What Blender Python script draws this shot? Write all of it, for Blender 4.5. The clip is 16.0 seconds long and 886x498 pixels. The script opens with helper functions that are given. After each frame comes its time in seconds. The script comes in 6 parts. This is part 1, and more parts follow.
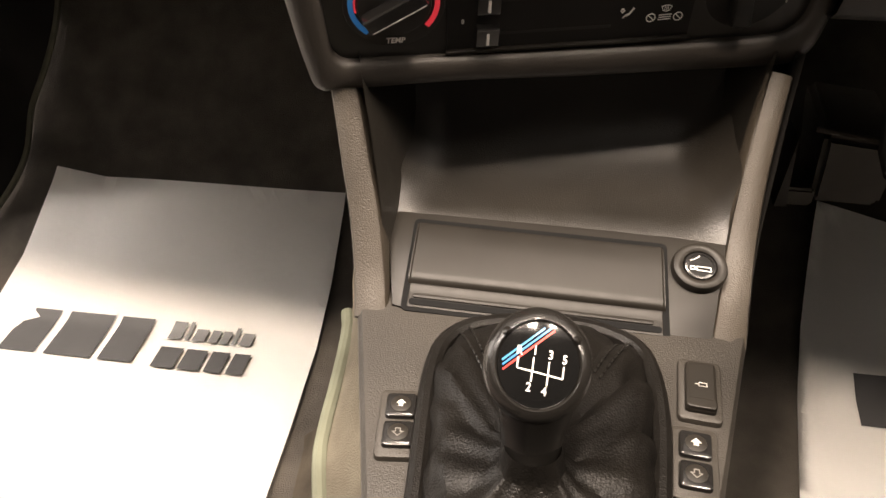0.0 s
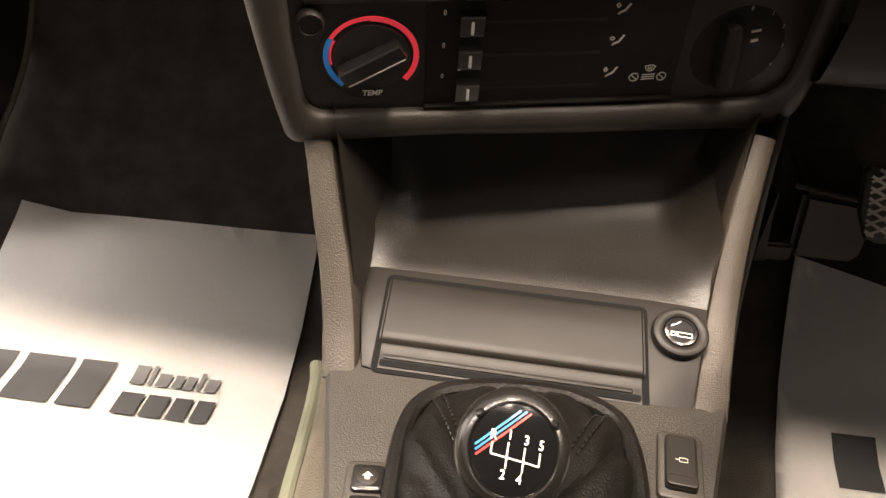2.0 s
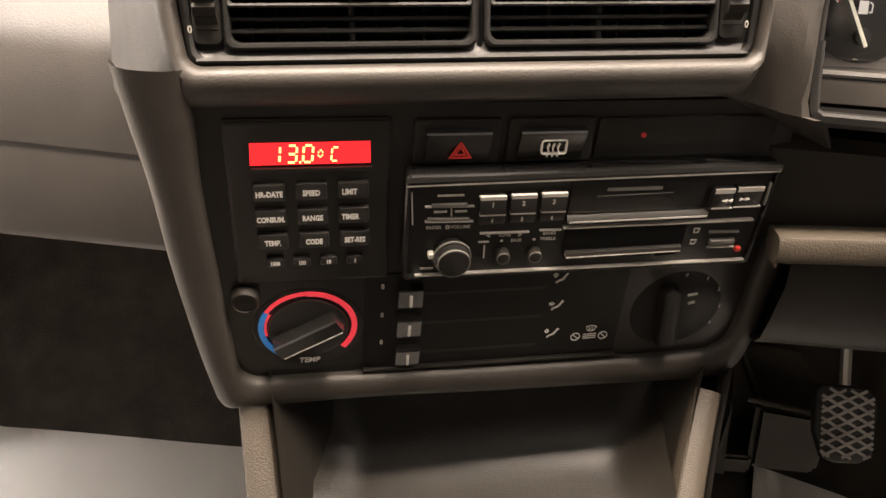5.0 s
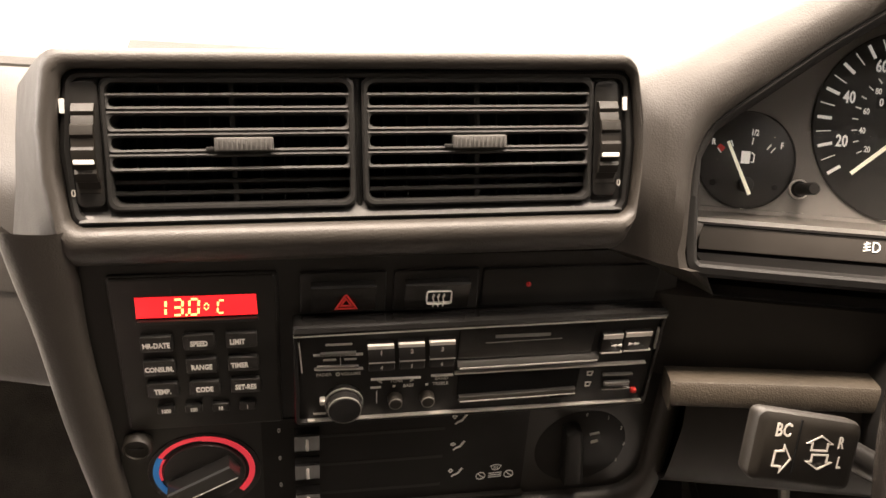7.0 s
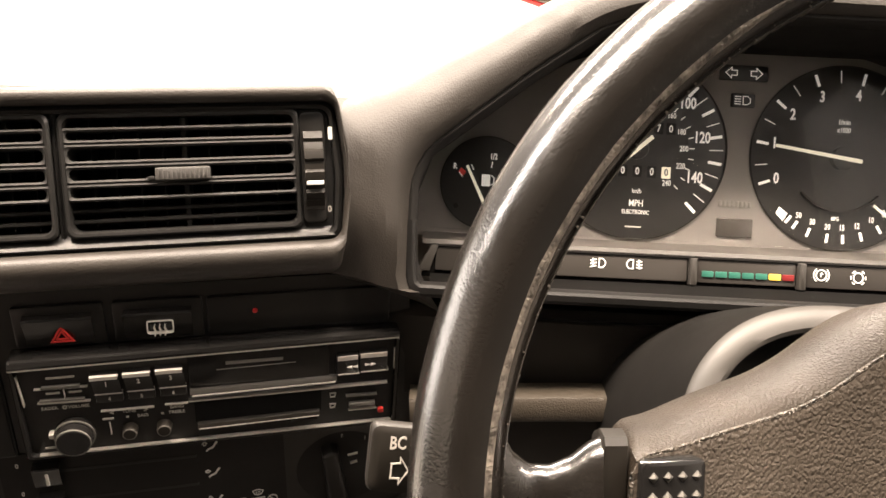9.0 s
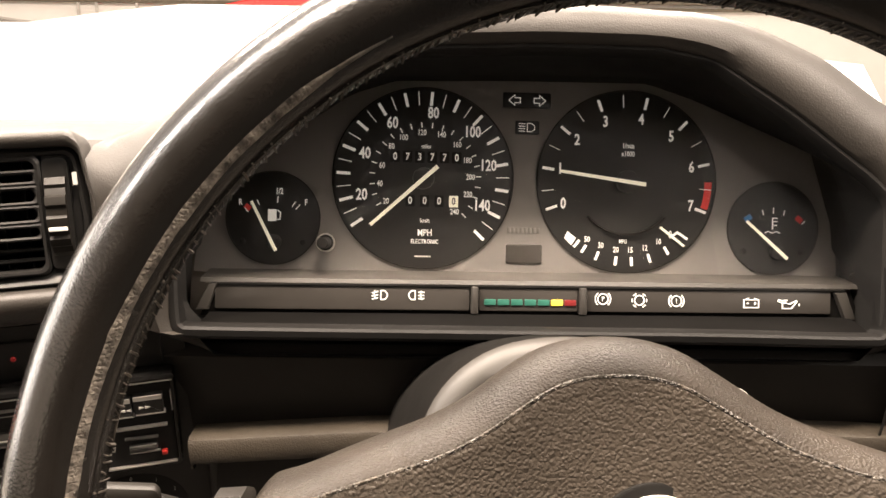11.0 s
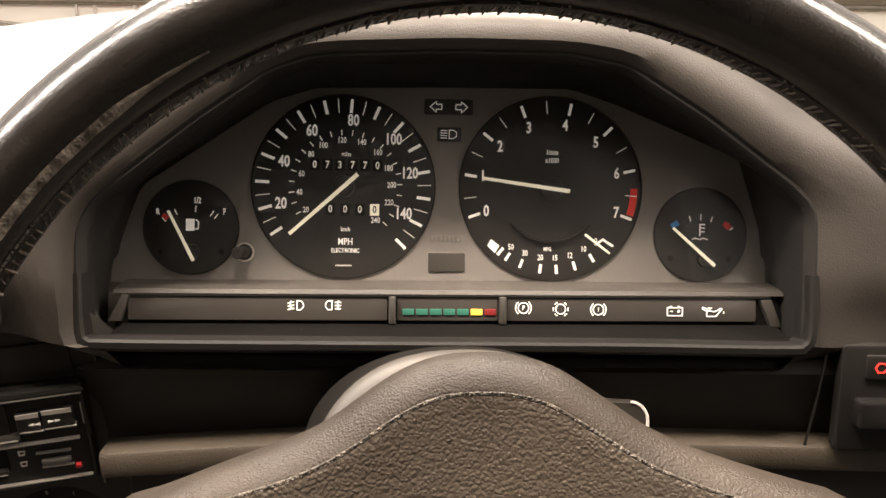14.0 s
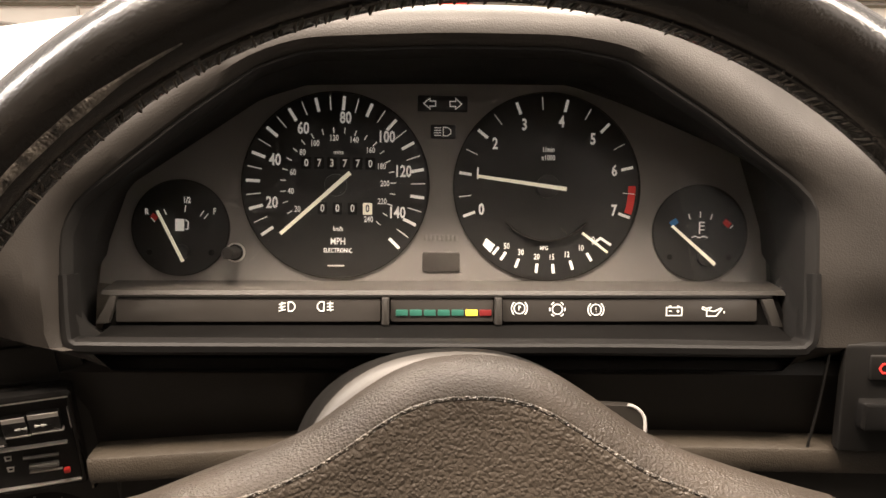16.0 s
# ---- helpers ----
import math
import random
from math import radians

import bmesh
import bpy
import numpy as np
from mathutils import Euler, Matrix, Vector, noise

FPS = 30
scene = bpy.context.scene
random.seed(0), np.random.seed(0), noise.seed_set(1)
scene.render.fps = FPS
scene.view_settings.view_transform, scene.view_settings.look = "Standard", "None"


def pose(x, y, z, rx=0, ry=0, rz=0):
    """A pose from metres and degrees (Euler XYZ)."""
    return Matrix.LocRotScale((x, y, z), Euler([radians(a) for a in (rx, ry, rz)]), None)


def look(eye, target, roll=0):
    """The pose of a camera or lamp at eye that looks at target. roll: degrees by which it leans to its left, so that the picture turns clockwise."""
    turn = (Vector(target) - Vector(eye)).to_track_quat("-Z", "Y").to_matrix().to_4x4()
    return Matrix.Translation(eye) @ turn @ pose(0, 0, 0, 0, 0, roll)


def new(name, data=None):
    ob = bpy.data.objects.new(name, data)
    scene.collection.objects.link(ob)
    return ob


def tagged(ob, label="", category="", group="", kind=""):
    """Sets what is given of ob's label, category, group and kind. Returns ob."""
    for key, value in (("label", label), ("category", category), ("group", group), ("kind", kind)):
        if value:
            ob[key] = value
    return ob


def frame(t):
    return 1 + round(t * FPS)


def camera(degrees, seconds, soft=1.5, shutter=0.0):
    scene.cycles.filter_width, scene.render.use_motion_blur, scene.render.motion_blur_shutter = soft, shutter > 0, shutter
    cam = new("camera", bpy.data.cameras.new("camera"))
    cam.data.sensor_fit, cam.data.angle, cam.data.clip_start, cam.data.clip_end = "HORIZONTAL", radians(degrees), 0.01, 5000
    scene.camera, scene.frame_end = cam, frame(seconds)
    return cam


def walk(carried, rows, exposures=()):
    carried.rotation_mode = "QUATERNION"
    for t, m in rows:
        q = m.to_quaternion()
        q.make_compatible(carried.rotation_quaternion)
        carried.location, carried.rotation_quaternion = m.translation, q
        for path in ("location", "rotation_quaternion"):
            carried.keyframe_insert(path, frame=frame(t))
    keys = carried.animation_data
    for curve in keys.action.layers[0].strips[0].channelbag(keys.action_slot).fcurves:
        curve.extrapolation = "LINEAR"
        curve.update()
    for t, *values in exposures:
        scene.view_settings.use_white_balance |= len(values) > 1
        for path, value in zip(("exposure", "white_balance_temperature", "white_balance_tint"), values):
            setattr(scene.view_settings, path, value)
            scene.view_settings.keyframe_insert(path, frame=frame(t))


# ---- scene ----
cam = camera(58.7, 16.0)
PATH = [
    (0, (-0.004, -0.007, 0.714), (-0.233, 1.58, -0.482), -0.2),
    (0.5, (-0.006, -0.007, 0.713), (-0.237, 1.573, -0.493), 0.0),
    (1, (-0.005, -0.002, 0.715), (-0.223, 1.584, -0.485), 0.7),
    (1.5, (-0.007, 0.005, 0.713), (-0.202, 1.612, -0.461), 1.9),
    (2, (-0.006, 0.016, 0.717), (-0.183, 1.656, -0.413), 2.3),
    (2.5, (-0.006, 0.023, 0.725), (-0.166, 1.698, -0.356), 2.4),
    (3, (-0.006, 0.028, 0.733), (-0.165, 1.733, -0.3), 2.5),
    (3.5, (-0.006, 0.034, 0.744), (-0.164, 1.769, -0.238), 2.7),
    (4, (-0.005, 0.043, 0.753), (-0.149, 1.809, -0.175), 2.8),
    (4.5, (-0.002, 0.054, 0.76), (-0.13, 1.85, -0.111), 2.9),
    (4.7, (-0.001, 0.056, 0.763), (-0.123, 1.865, -0.081), 2.9),
    (6.8, (0.036, 0.063, 0.802), (-0.08, 1.967, 0.201), 3.0),
    (7, (0.047, 0.064, 0.801), (-0.065, 1.971, 0.208), 3.0),
    (7.5, (0.076, 0.064, 0.804), (0.002, 1.978, 0.229), 2.9),
    (8, (0.101, 0.061, 0.807), (0.069, 1.982, 0.252), 2.6),
    (8.5, (0.127, 0.059, 0.808), (0.118, 1.983, 0.26), 2.4),
    (9, (0.157, 0.058, 0.81), (0.173, 1.986, 0.279), 2.2),
    (9.5, (0.187, 0.059, 0.81), (0.23, 1.994, 0.306), 1.9),
    (10, (0.215, 0.056, 0.813), (0.282, 1.994, 0.324), 1.5),
    (10.2, (0.222, 0.057, 0.818), (0.311, 1.991, 0.317), 1.5),
    (12.3, (0.305, 0.065, 0.832), (0.379, 1.994, 0.312), -0.1),
    (12.5, (0.305, 0.066, 0.834), (0.385, 1.993, 0.307), 0.0),
    (13, (0.307, 0.064, 0.832), (0.388, 1.996, 0.323), 0.1),
    (13.5, (0.304, 0.064, 0.831), (0.392, 1.996, 0.322), 0.4),
    (14, (0.306, 0.065, 0.83), (0.39, 1.997, 0.319), 0.4),
    (14.5, (0.305, 0.065, 0.83), (0.396, 1.997, 0.322), 0.5),
    (15, (0.307, 0.069, 0.831), (0.401, 1.999, 0.317), 0.7),
    (15.5, (0.308, 0.073, 0.828), (0.394, 2.005, 0.318), 0.3),
    (16, (0.311, 0.073, 0.828), (0.388, 2.005, 0.315), 0.1),
]
walk(cam, [(t, look(eye, target, roll)) for t, eye, target, roll in PATH], [(0, 0.27), (2.5, 0.36), (3.5, 0.36), (4.0, 0.68), (4.5, 0.88), (5.5, 0.8), (7, 0.66), (10.2, 0.5), (12.3, 0.19), (16, 0.16)])

# ---- light ----
world = bpy.data.worlds.new("showroom")
scene.world = world
world.use_nodes = True
world.node_tree.nodes["Background"].inputs[0].default_value = (1.0, 0.865, 0.75, 1)
world.node_tree.nodes["Background"].inputs[1].default_value = 1.1


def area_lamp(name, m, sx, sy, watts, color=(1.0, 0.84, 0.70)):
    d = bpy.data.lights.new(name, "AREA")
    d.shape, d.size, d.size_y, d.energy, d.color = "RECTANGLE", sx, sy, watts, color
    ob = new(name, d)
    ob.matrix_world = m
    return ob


for x, y, watts in ((-0.72, -0.18, 98), (-0.10, 0.55, 40), (-0.18, -0.26, 28), (0.62, -0.16, 78)):
    area_lamp("ceiling_spot_lamp", look((x, y, 3.0), (x * 0.4, 0.45, 0.1)), 0.34, 0.28, watts, (1.0, 0.82, 0.665))
area_lamp("ceiling_strip_lamp", look((-1.9, 0.1, 3.0), (-0.1, 0.3, 0.5)), 0.3, 2.5, 110, (1.0, 0.89, 0.81))
# Unseen fill lamp added at the left for the wheel rim's highlight.
area_lamp("side_fill_lamp", look((-3.4, 0.95, 1.05), (0.2, 0.3, 0.85)), 2.3, 1.7, 74, (1.0, 0.90, 0.82))
area_lamp("ceiling_strip_lamp", look((2.2, 0.1, 3.0), (0.1, 0.3, 0.5)), 0.3, 2.5, 120)
area_lamp("ceiling_strip_lamp", look((0.0, 2.6, 3.0), (0.0, 1.6, 0.5)), 4.0, 0.3, 420)
area_lamp("ceiling_strip_lamp", look((0.0, 6.5, 3.3), (0.0, 9.5, 0.8)), 8.0, 0.3, 300)


# ---- materials ----
def material(name, color, rough=0.5, metal=0.0, grain=0.0, depth=0.0, vary=0.25, cells=False, coat=0.0, spec=0.5, emit=None, power=0.0, wear=0.0, scale2=25.0):
    m = bpy.data.materials.new(name)
    m.use_nodes = True
    nt = m.node_tree
    b = nt.nodes["Principled BSDF"]
    b.inputs["Roughness"].default_value = rough
    b.inputs["Metallic"].default_value = metal
    b.inputs["Coat Weight"].default_value = coat
    b.inputs["Specular IOR Level"].default_value = spec
    co = nt.nodes.new("ShaderNodeTexCoord")
    geo = nt.nodes.new("ShaderNodeNewGeometry")
    big = nt.nodes.new("ShaderNodeTexNoise")
    big.inputs["Scale"].default_value, big.inputs["Detail"].default_value = scale2, 6
    nt.links.new(geo.outputs["Position"], big.inputs["Vector"])
    ramp = nt.nodes.new("ShaderNodeValToRGB")
    lo = [max(0, c * (1 - vary)) for c in color]
    hi = [min(1, c * (1 + vary)) for c in color]
    ramp.color_ramp.elements[0].color = (*lo, 1)
    ramp.color_ramp.elements[1].color = (*hi, 1)
    ramp.color_ramp.elements[0].position, ramp.color_ramp.elements[1].position = 0.3, 0.7
    nt.links.new(big.outputs["Fac"], ramp.inputs["Fac"])
    nt.links.new(ramp.outputs["Color"], b.inputs["Base Color"])
    rr_ = nt.nodes.new("ShaderNodeMapRange")
    rr_.inputs["To Min"].default_value, rr_.inputs["To Max"].default_value = max(0.03, rough - 0.10 - wear), min(1, rough + 0.08)
    fine = nt.nodes.new("ShaderNodeTexNoise")
    fine.inputs["Scale"].default_value, fine.inputs["Detail"].default_value = scale2 * 3.1, 5
    nt.links.new(geo.outputs["Position"], fine.inputs["Vector"])
    nt.links.new(fine.outputs["Fac"], rr_.inputs["Value"])
    nt.links.new(rr_.outputs["Result"], b.inputs["Roughness"])
    if grain:
        if cells:
            g = nt.nodes.new("ShaderNodeTexVoronoi")
            g.feature = "SMOOTH_F1"
            g.inputs["Scale"].default_value = grain
            g.inputs["Smoothness"].default_value = 0.35
            warp = nt.nodes.new("ShaderNodeTexNoise")
            warp.inputs["Scale"].default_value = grain * 0.7
            mix = nt.nodes.new("ShaderNodeVectorMath")
            mix.operation = "MULTIPLY_ADD"
            mix.inputs[1].default_value = (1.2 / grain,) * 3
            nt.links.new(geo.outputs["Position"], warp.inputs["Vector"])
            nt.links.new(warp.outputs["Color"], mix.inputs[0])
            nt.links.new(geo.outputs["Position"], mix.inputs[2])
            nt.links.new(mix.outputs["Vector"], g.inputs["Vector"])
            out = g.outputs["Distance"]
        else:
            g = nt.nodes.new("ShaderNodeTexNoise")
            g.inputs["Scale"].default_value, g.inputs["Detail"].default_value = grain, 4
            nt.links.new(geo.outputs["Position"], g.inputs["Vector"])
            out = g.outputs["Fac"]
        bump = nt.nodes.new("ShaderNodeBump")
        bump.inputs["Distance"].default_value = depth
        bump.inputs["Strength"].default_value = 1.0
        if cells:
            bump.invert = True
        nt.links.new(out, bump.inputs["Height"])
        nt.links.new(bump.outputs["Normal"], b.inputs["Normal"])
    if emit:
        b.inputs["Emission Color"].default_value = (*emit, 1)
        b.inputs["Emission Strength"].default_value = power
    return m


VINYL = material("dash_vinyl", (0.0275, 0.0238, 0.0200), 0.52, grain=1100, depth=0.00010, cells=True, vary=0.16)
SKIN = material("grained_console_skin", (0.0385, 0.0312, 0.0225), 0.54, grain=1050, depth=0.00022, cells=True, vary=0.16)
# Lighter grey paints the light on the column's front collar.
SATINGREY = material("lit_column_grey", (0.060, 0.056, 0.051), 0.5, grain=1500, depth=0.00005, vary=0.1)
# Darker base than the side rails' skin.
TRAY = material("dark_tray_plastic", (0.0138, 0.0120, 0.0096), 0.42, grain=1050, depth=0.00014, cells=True, vary=0.18)
CONSOLE = material("console_plastic", (0.0225, 0.0192, 0.0150), 0.55, grain=1100, depth=0.00022, cells=True, vary=0.14)
SATIN = material("satin_dark_plastic", (0.0120, 0.0102, 0.0080), 0.48, grain=2500, depth=0.00004, vary=0.14, spec=0.3)
BLACK = material("matt_black_plastic", (0.0140, 0.0132, 0.0122), 0.34, grain=1800, depth=0.00006, vary=0.2, spec=0.42)
BEZEL = material("black_bezel_plastic", (0.0060, 0.0055, 0.0050), 0.6, grain=1500, depth=0.00004, vary=0.15, spec=0.3)
# Darker copy paints the shade on the column's sides and inside.
COVERM = material("shaded_column_plastic", (0.0085, 0.0078, 0.0070), 0.6, grain=1500, depth=0.00005, vary=0.15, spec=0.14)
STUDM = material("worn_horn_stud", (0.11, 0.105, 0.095), 0.3, metal=0.4, vary=0.3)
# Blacker than the plastic, carrying the shade under the gauge hood.
SHADEBLACK = material("shaded_bezel_floor", (0.0045, 0.0042, 0.0039), 0.9, vary=0.15, spec=0.06)
PANELDARK = material("dark_lower_panel", (0.0200, 0.0178, 0.0155), 0.5, grain=1500, depth=0.00006, vary=0.15, spec=0.3)
VENTFRAME = material("vent_frame_plastic", (0.0150, 0.0145, 0.0138), 0.42, vary=0.12, spec=0.35)
# Base colour deepened to hold the shade inside the binnacle.
LINER = material("shaded_black_liner", (0.010, 0.0092, 0.0083), 0.85, grain=1500, depth=0.00006, vary=0.15, spec=0.25)
# Black pieces of this put the shade of gaps and slots into colour.
GAPSHADE = material("gap_shade_black", (0.006, 0.006, 0.006), 0.8, vary=0.1, spec=0.1)
SKYBLUE = material("light_blue_print", (0.05, 0.21, 0.40), 0.35, vary=0.05)
DEEP = material("unlit_black_plastic", (0.0125, 0.0118, 0.011), 0.48, vary=0.2, spec=0.22)
GLOSS = material("gloss_black_plastic", (0.0105, 0.010, 0.0096), 0.19, vary=0.15)
SLATM = material("vent_slat_plastic", (0.026, 0.0255, 0.0245), 0.58, vary=0.1, spec=0.22)
RIBTAB = material("ribbed_slider_plastic", (0.075, 0.072, 0.068), 0.45, vary=0.2)
GREYTAB = material("grey_ribbed_tab", (0.12, 0.115, 0.105), 0.5, vary=0.25)
GAITER = material("black_gaiter_leather", (0.0060, 0.0054, 0.0047), 0.42, grain=900, depth=0.00024, cells=True, vary=0.3, wear=0.05, spec=0.15)
KNOBM = material("worn_knob_leather", (0.010, 0.0092, 0.0083), 0.27, grain=900, depth=0.00004, cells=True, vary=0.3, wear=0.08)
RIM = material("worn_rim_leather", (0.0085, 0.0072, 0.0060), 0.27, grain=1100, depth=0.00006, cells=True, vary=0.35, wear=0.06, spec=0.85, coat=0.25)
RIM.node_tree.nodes["Principled BSDF"].inputs["Coat Roughness"].default_value = 0.25
# Pale speckled colour paints the highlight along the rim.
RIMGLINT = material("rim_glint_leather", (0.12, 0.105, 0.088), 0.38, grain=1000, depth=0.0003, cells=True, vary=0.85, scale2=260, spec=0.6)
THREAD = material("pale_lacing_thread", (0.06, 0.05, 0.04), 0.7, vary=0.4, scale2=200)
PAD = material("wheel_pad_vinyl", (0.064, 0.053, 0.042), 0.44, grain=760, depth=0.00050, cells=True, vary=0.18, spec=0.4)
PADEDGE = material("worn_pad_ridge", (0.055, 0.047, 0.038), 0.36, grain=1000, depth=0.0009, cells=True, vary=0.9, scale2=420)
PADBACK = material("wheel_spoke_skin", (0.0290, 0.0225, 0.0165), 0.46, grain=1100, depth=0.00028, cells=True, vary=0.3, spec=0.24)
DIAL = material("dial_black", (0.018, 0.0172, 0.0162), 0.45, vary=0.12)
PLATE = material("cluster_plate_grey", (0.135, 0.126, 0.116), 0.5, grain=1500, depth=0.00004, vary=0.06)
LENS = material("warning_strip_grey", (0.046, 0.042, 0.038), 0.22, vary=0.08)
PRINT = material("white_print", (0.72, 0.70, 0.66), 0.5, vary=0.06)
# Slight glow added so the print stands out in the dim binnacle.
GLOWPRINT = material("glow_dial_print", (0.74, 0.72, 0.68), 0.5, vary=0.05, emit=(1.0, 0.95, 0.87), power=0.16)
LITRED = material("lit_red_ring", (0.66, 0.035, 0.04), 0.4, vary=0.06, emit=(1.0, 0.06, 0.09), power=0.28)
LITBLUE = material("lit_blue_ring", (0.03, 0.17, 0.42), 0.4, vary=0.06, emit=(0.02, 0.18, 0.5), power=0.2)
LEDGE = material("strip_ledge_grey", (0.036, 0.033, 0.029), 0.5, grain=1500, depth=0.00004, vary=0.08)
DIM = material("faded_print", (0.46, 0.44, 0.40), 0.5, vary=0.15)
FAINT = material("faint_print", (0.16, 0.152, 0.14), 0.5, vary=0.1)
GLOW = material("lit_symbol", (0.8, 0.78, 0.72), 0.5, vary=0.02, emit=(1.0, 0.93, 0.82), power=0.55)
# Slight glow added here too, to lift the needles out of shade.
NEEDLE = material("glowing_needle_cream", (0.80, 0.75, 0.60), 0.45, vary=0.05, emit=(1.0, 0.92, 0.72), power=0.22)
REDP = material("red_print", (0.62, 0.035, 0.03), 0.45, vary=0.08)
BLUEP = material("blue_print", (0.03, 0.16, 0.40), 0.45, vary=0.08)
GREENP = material("green_lens", (0.03, 0.13, 0.095), 0.35, vary=0.08)
YELLOW = material("lit_yellow_lens", (0.75, 0.5, 0.05), 0.4, vary=0.05, emit=(1.0, 0.72, 0.10), power=0.6)
MAROON = material("dark_red_lens", (0.16, 0.02, 0.02), 0.35, vary=0.08, emit=(1.0, 0.03, 0.03), power=0.06)
LCD = material("red_display", (0.5, 0.01, 0.01), 0.25, vary=0.04, emit=(1.0, 0.018, 0.022), power=0.95)
DIGIT = material("display_digit", (0.8, 0.6, 0.2), 0.4, vary=0.02, emit=(1.0, 0.72, 0.22), power=1.25)
REDLIT = material("lit_red_lamp", (0.6, 0.02, 0.02), 0.3, vary=0.05, emit=(1.0, 0.05, 0.03), power=1.2)
# Lightened so that thin strips of it also paint edge highlights.
STEELGLINT = material("steel_and_glints", (0.55, 0.525, 0.49), 0.36, metal=0.45, vary=0.15)
RUBBER = material("pedal_rubber", (0.045, 0.043, 0.04), 0.42, grain=900, depth=0.0002, vary=0.25)
# Pale metallic colour paints the shine on the rubber tread.
TREAD = material("lit_pedal_tread", (0.42, 0.40, 0.37), 0.36, metal=0.5, grain=900, depth=0.0001, vary=0.3)
BROWNCARPET = material("brown_footwell_carpet", (0.050, 0.042, 0.032), 0.95, grain=800, depth=0.0014, vary=0.35, spec=0.1)
WELT = material("olive_green_welt", (0.13, 0.135, 0.10), 0.85, grain=1400, depth=0.0005, vary=0.2, spec=0.15)
SEATCLOTH = material("mauve_grey_seat_cloth", (0.085, 0.072, 0.068), 0.9, grain=1100, depth=0.0009, vary=0.22, spec=0.15)
CARPET = material("dark_carpet", (0.058, 0.052, 0.045), 0.95, grain=900, depth=0.0016, vary=0.3, spec=0.1)
OLIVE = material("olive_carpet_edge", (0.105, 0.102, 0.078), 0.9, grain=900, depth=0.0012, vary=0.25, spec=0.1)
TUNNEL = material("tan_tunnel_carpet", (0.13, 0.115, 0.088), 0.95, grain=800, depth=0.0015, vary=0.25, spec=0.1)
PAPER = material("white_card", (0.78, 0.77, 0.75), 0.42, grain=140, depth=0.00025, vary=0.02)
INK = material("dark_grey_ink", (0.035, 0.035, 0.036), 0.5, vary=0.1)
MIDINK = material("mid_grey_ink", (0.10, 0.10, 0.10), 0.5, vary=0.1)
HEAD = material("headlining_cloth", (0.06, 0.056, 0.052), 0.95, grain=700, depth=0.0006, vary=0.05)
CLOTH = material("dark_seat_cloth", (0.05, 0.048, 0.045), 0.95, grain=900, depth=0.001, vary=0.2)
WHITECAR = material("white_car_paint", (0.80, 0.79, 0.76), 0.25, coat=0.6, vary=0.02)
WALLP = material("white_wall_paint", (0.80, 0.78, 0.74), 0.8, grain=60, depth=0.001, vary=0.03, scale2=1.5)
TILE = material("showroom_floor_tile", (0.55, 0.52, 0.47), 0.3, vary=0.12, scale2=2.0)
DARKCAR = material("dark_brown_car_paint", (0.05, 0.035, 0.03), 0.25, coat=0.5, vary=0.1)
CAPCLEAR = material("glossy_black_badge", (0.005, 0.005, 0.005), 0.07, coat=0.15, spec=0.4, vary=0.1)


CLEAR = material("clear_glass", (1, 1, 1), 0.03, vary=0.0)
for key, value in (("Transmission Weight", 1.0), ("IOR", 1.17)):
    CLEAR.node_tree.nodes["Principled BSDF"].inputs[key].default_value = value
CLEAR.node_tree.links.remove(CLEAR.node_tree.nodes["Principled BSDF"].inputs["Roughness"].links[0])
CLEAR.node_tree.nodes["Principled BSDF"].inputs["Roughness"].default_value = 0.0


# ---- building helpers ----
def plane_m(o, yaw=0, lean=0, roll=0):
    """A frame with x right, y up and z out of the face: yaw turns it to the right, lean tips its top forward."""
    y, l, r = radians(yaw), radians(lean), radians(roll)
    u = Vector((math.cos(y), math.sin(y), 0))
    f = Vector((-math.sin(y), math.cos(y), 0))
    v = f * math.sin(l) + Vector((0, 0, 1)) * math.cos(l)
    u, v = u * math.cos(r) + v * math.sin(r), v * math.cos(r) - u * math.sin(r)
    w = u.cross(v)
    m = Matrix((u, v, w)).transposed().to_4x4()
    m.translation = o
    return m


def thing(name, m, label, category, group="", kind=""):
    ob = new(name)
    ob.matrix_world = m
    return tagged(ob, label, category, group, kind)


def mesh_of(name, bm, mat, smooth=35):
    bmesh.ops.recalc_face_normals(bm, faces=bm.faces)
    if smooth:
        for f in bm.faces:
            f.smooth = True
        lim = radians(smooth)
        for e in bm.edges:
            e.smooth = len(e.link_faces) == 2 and e.calc_face_angle(4) < lim
    me = bpy.data.meshes.new(name)
    bm.to_mesh(me)
    bm.free()
    me.materials.append(mat)
    return me


def part(name, bm, mat, parent, label="", smooth=35):
    ob = new(name, mesh_of(name, bm, mat, smooth))
    ob.parent = parent
    if label:
        ob["label"] = label
    return ob


def solo(name, bm, mat, label, category, kind="", m=None, group="", smooth=35):
    ob = new(name, mesh_of(name, bm, mat, smooth))
    if m is not None:
        ob.matrix_world = m
    return tagged(ob, label, category, group, kind)


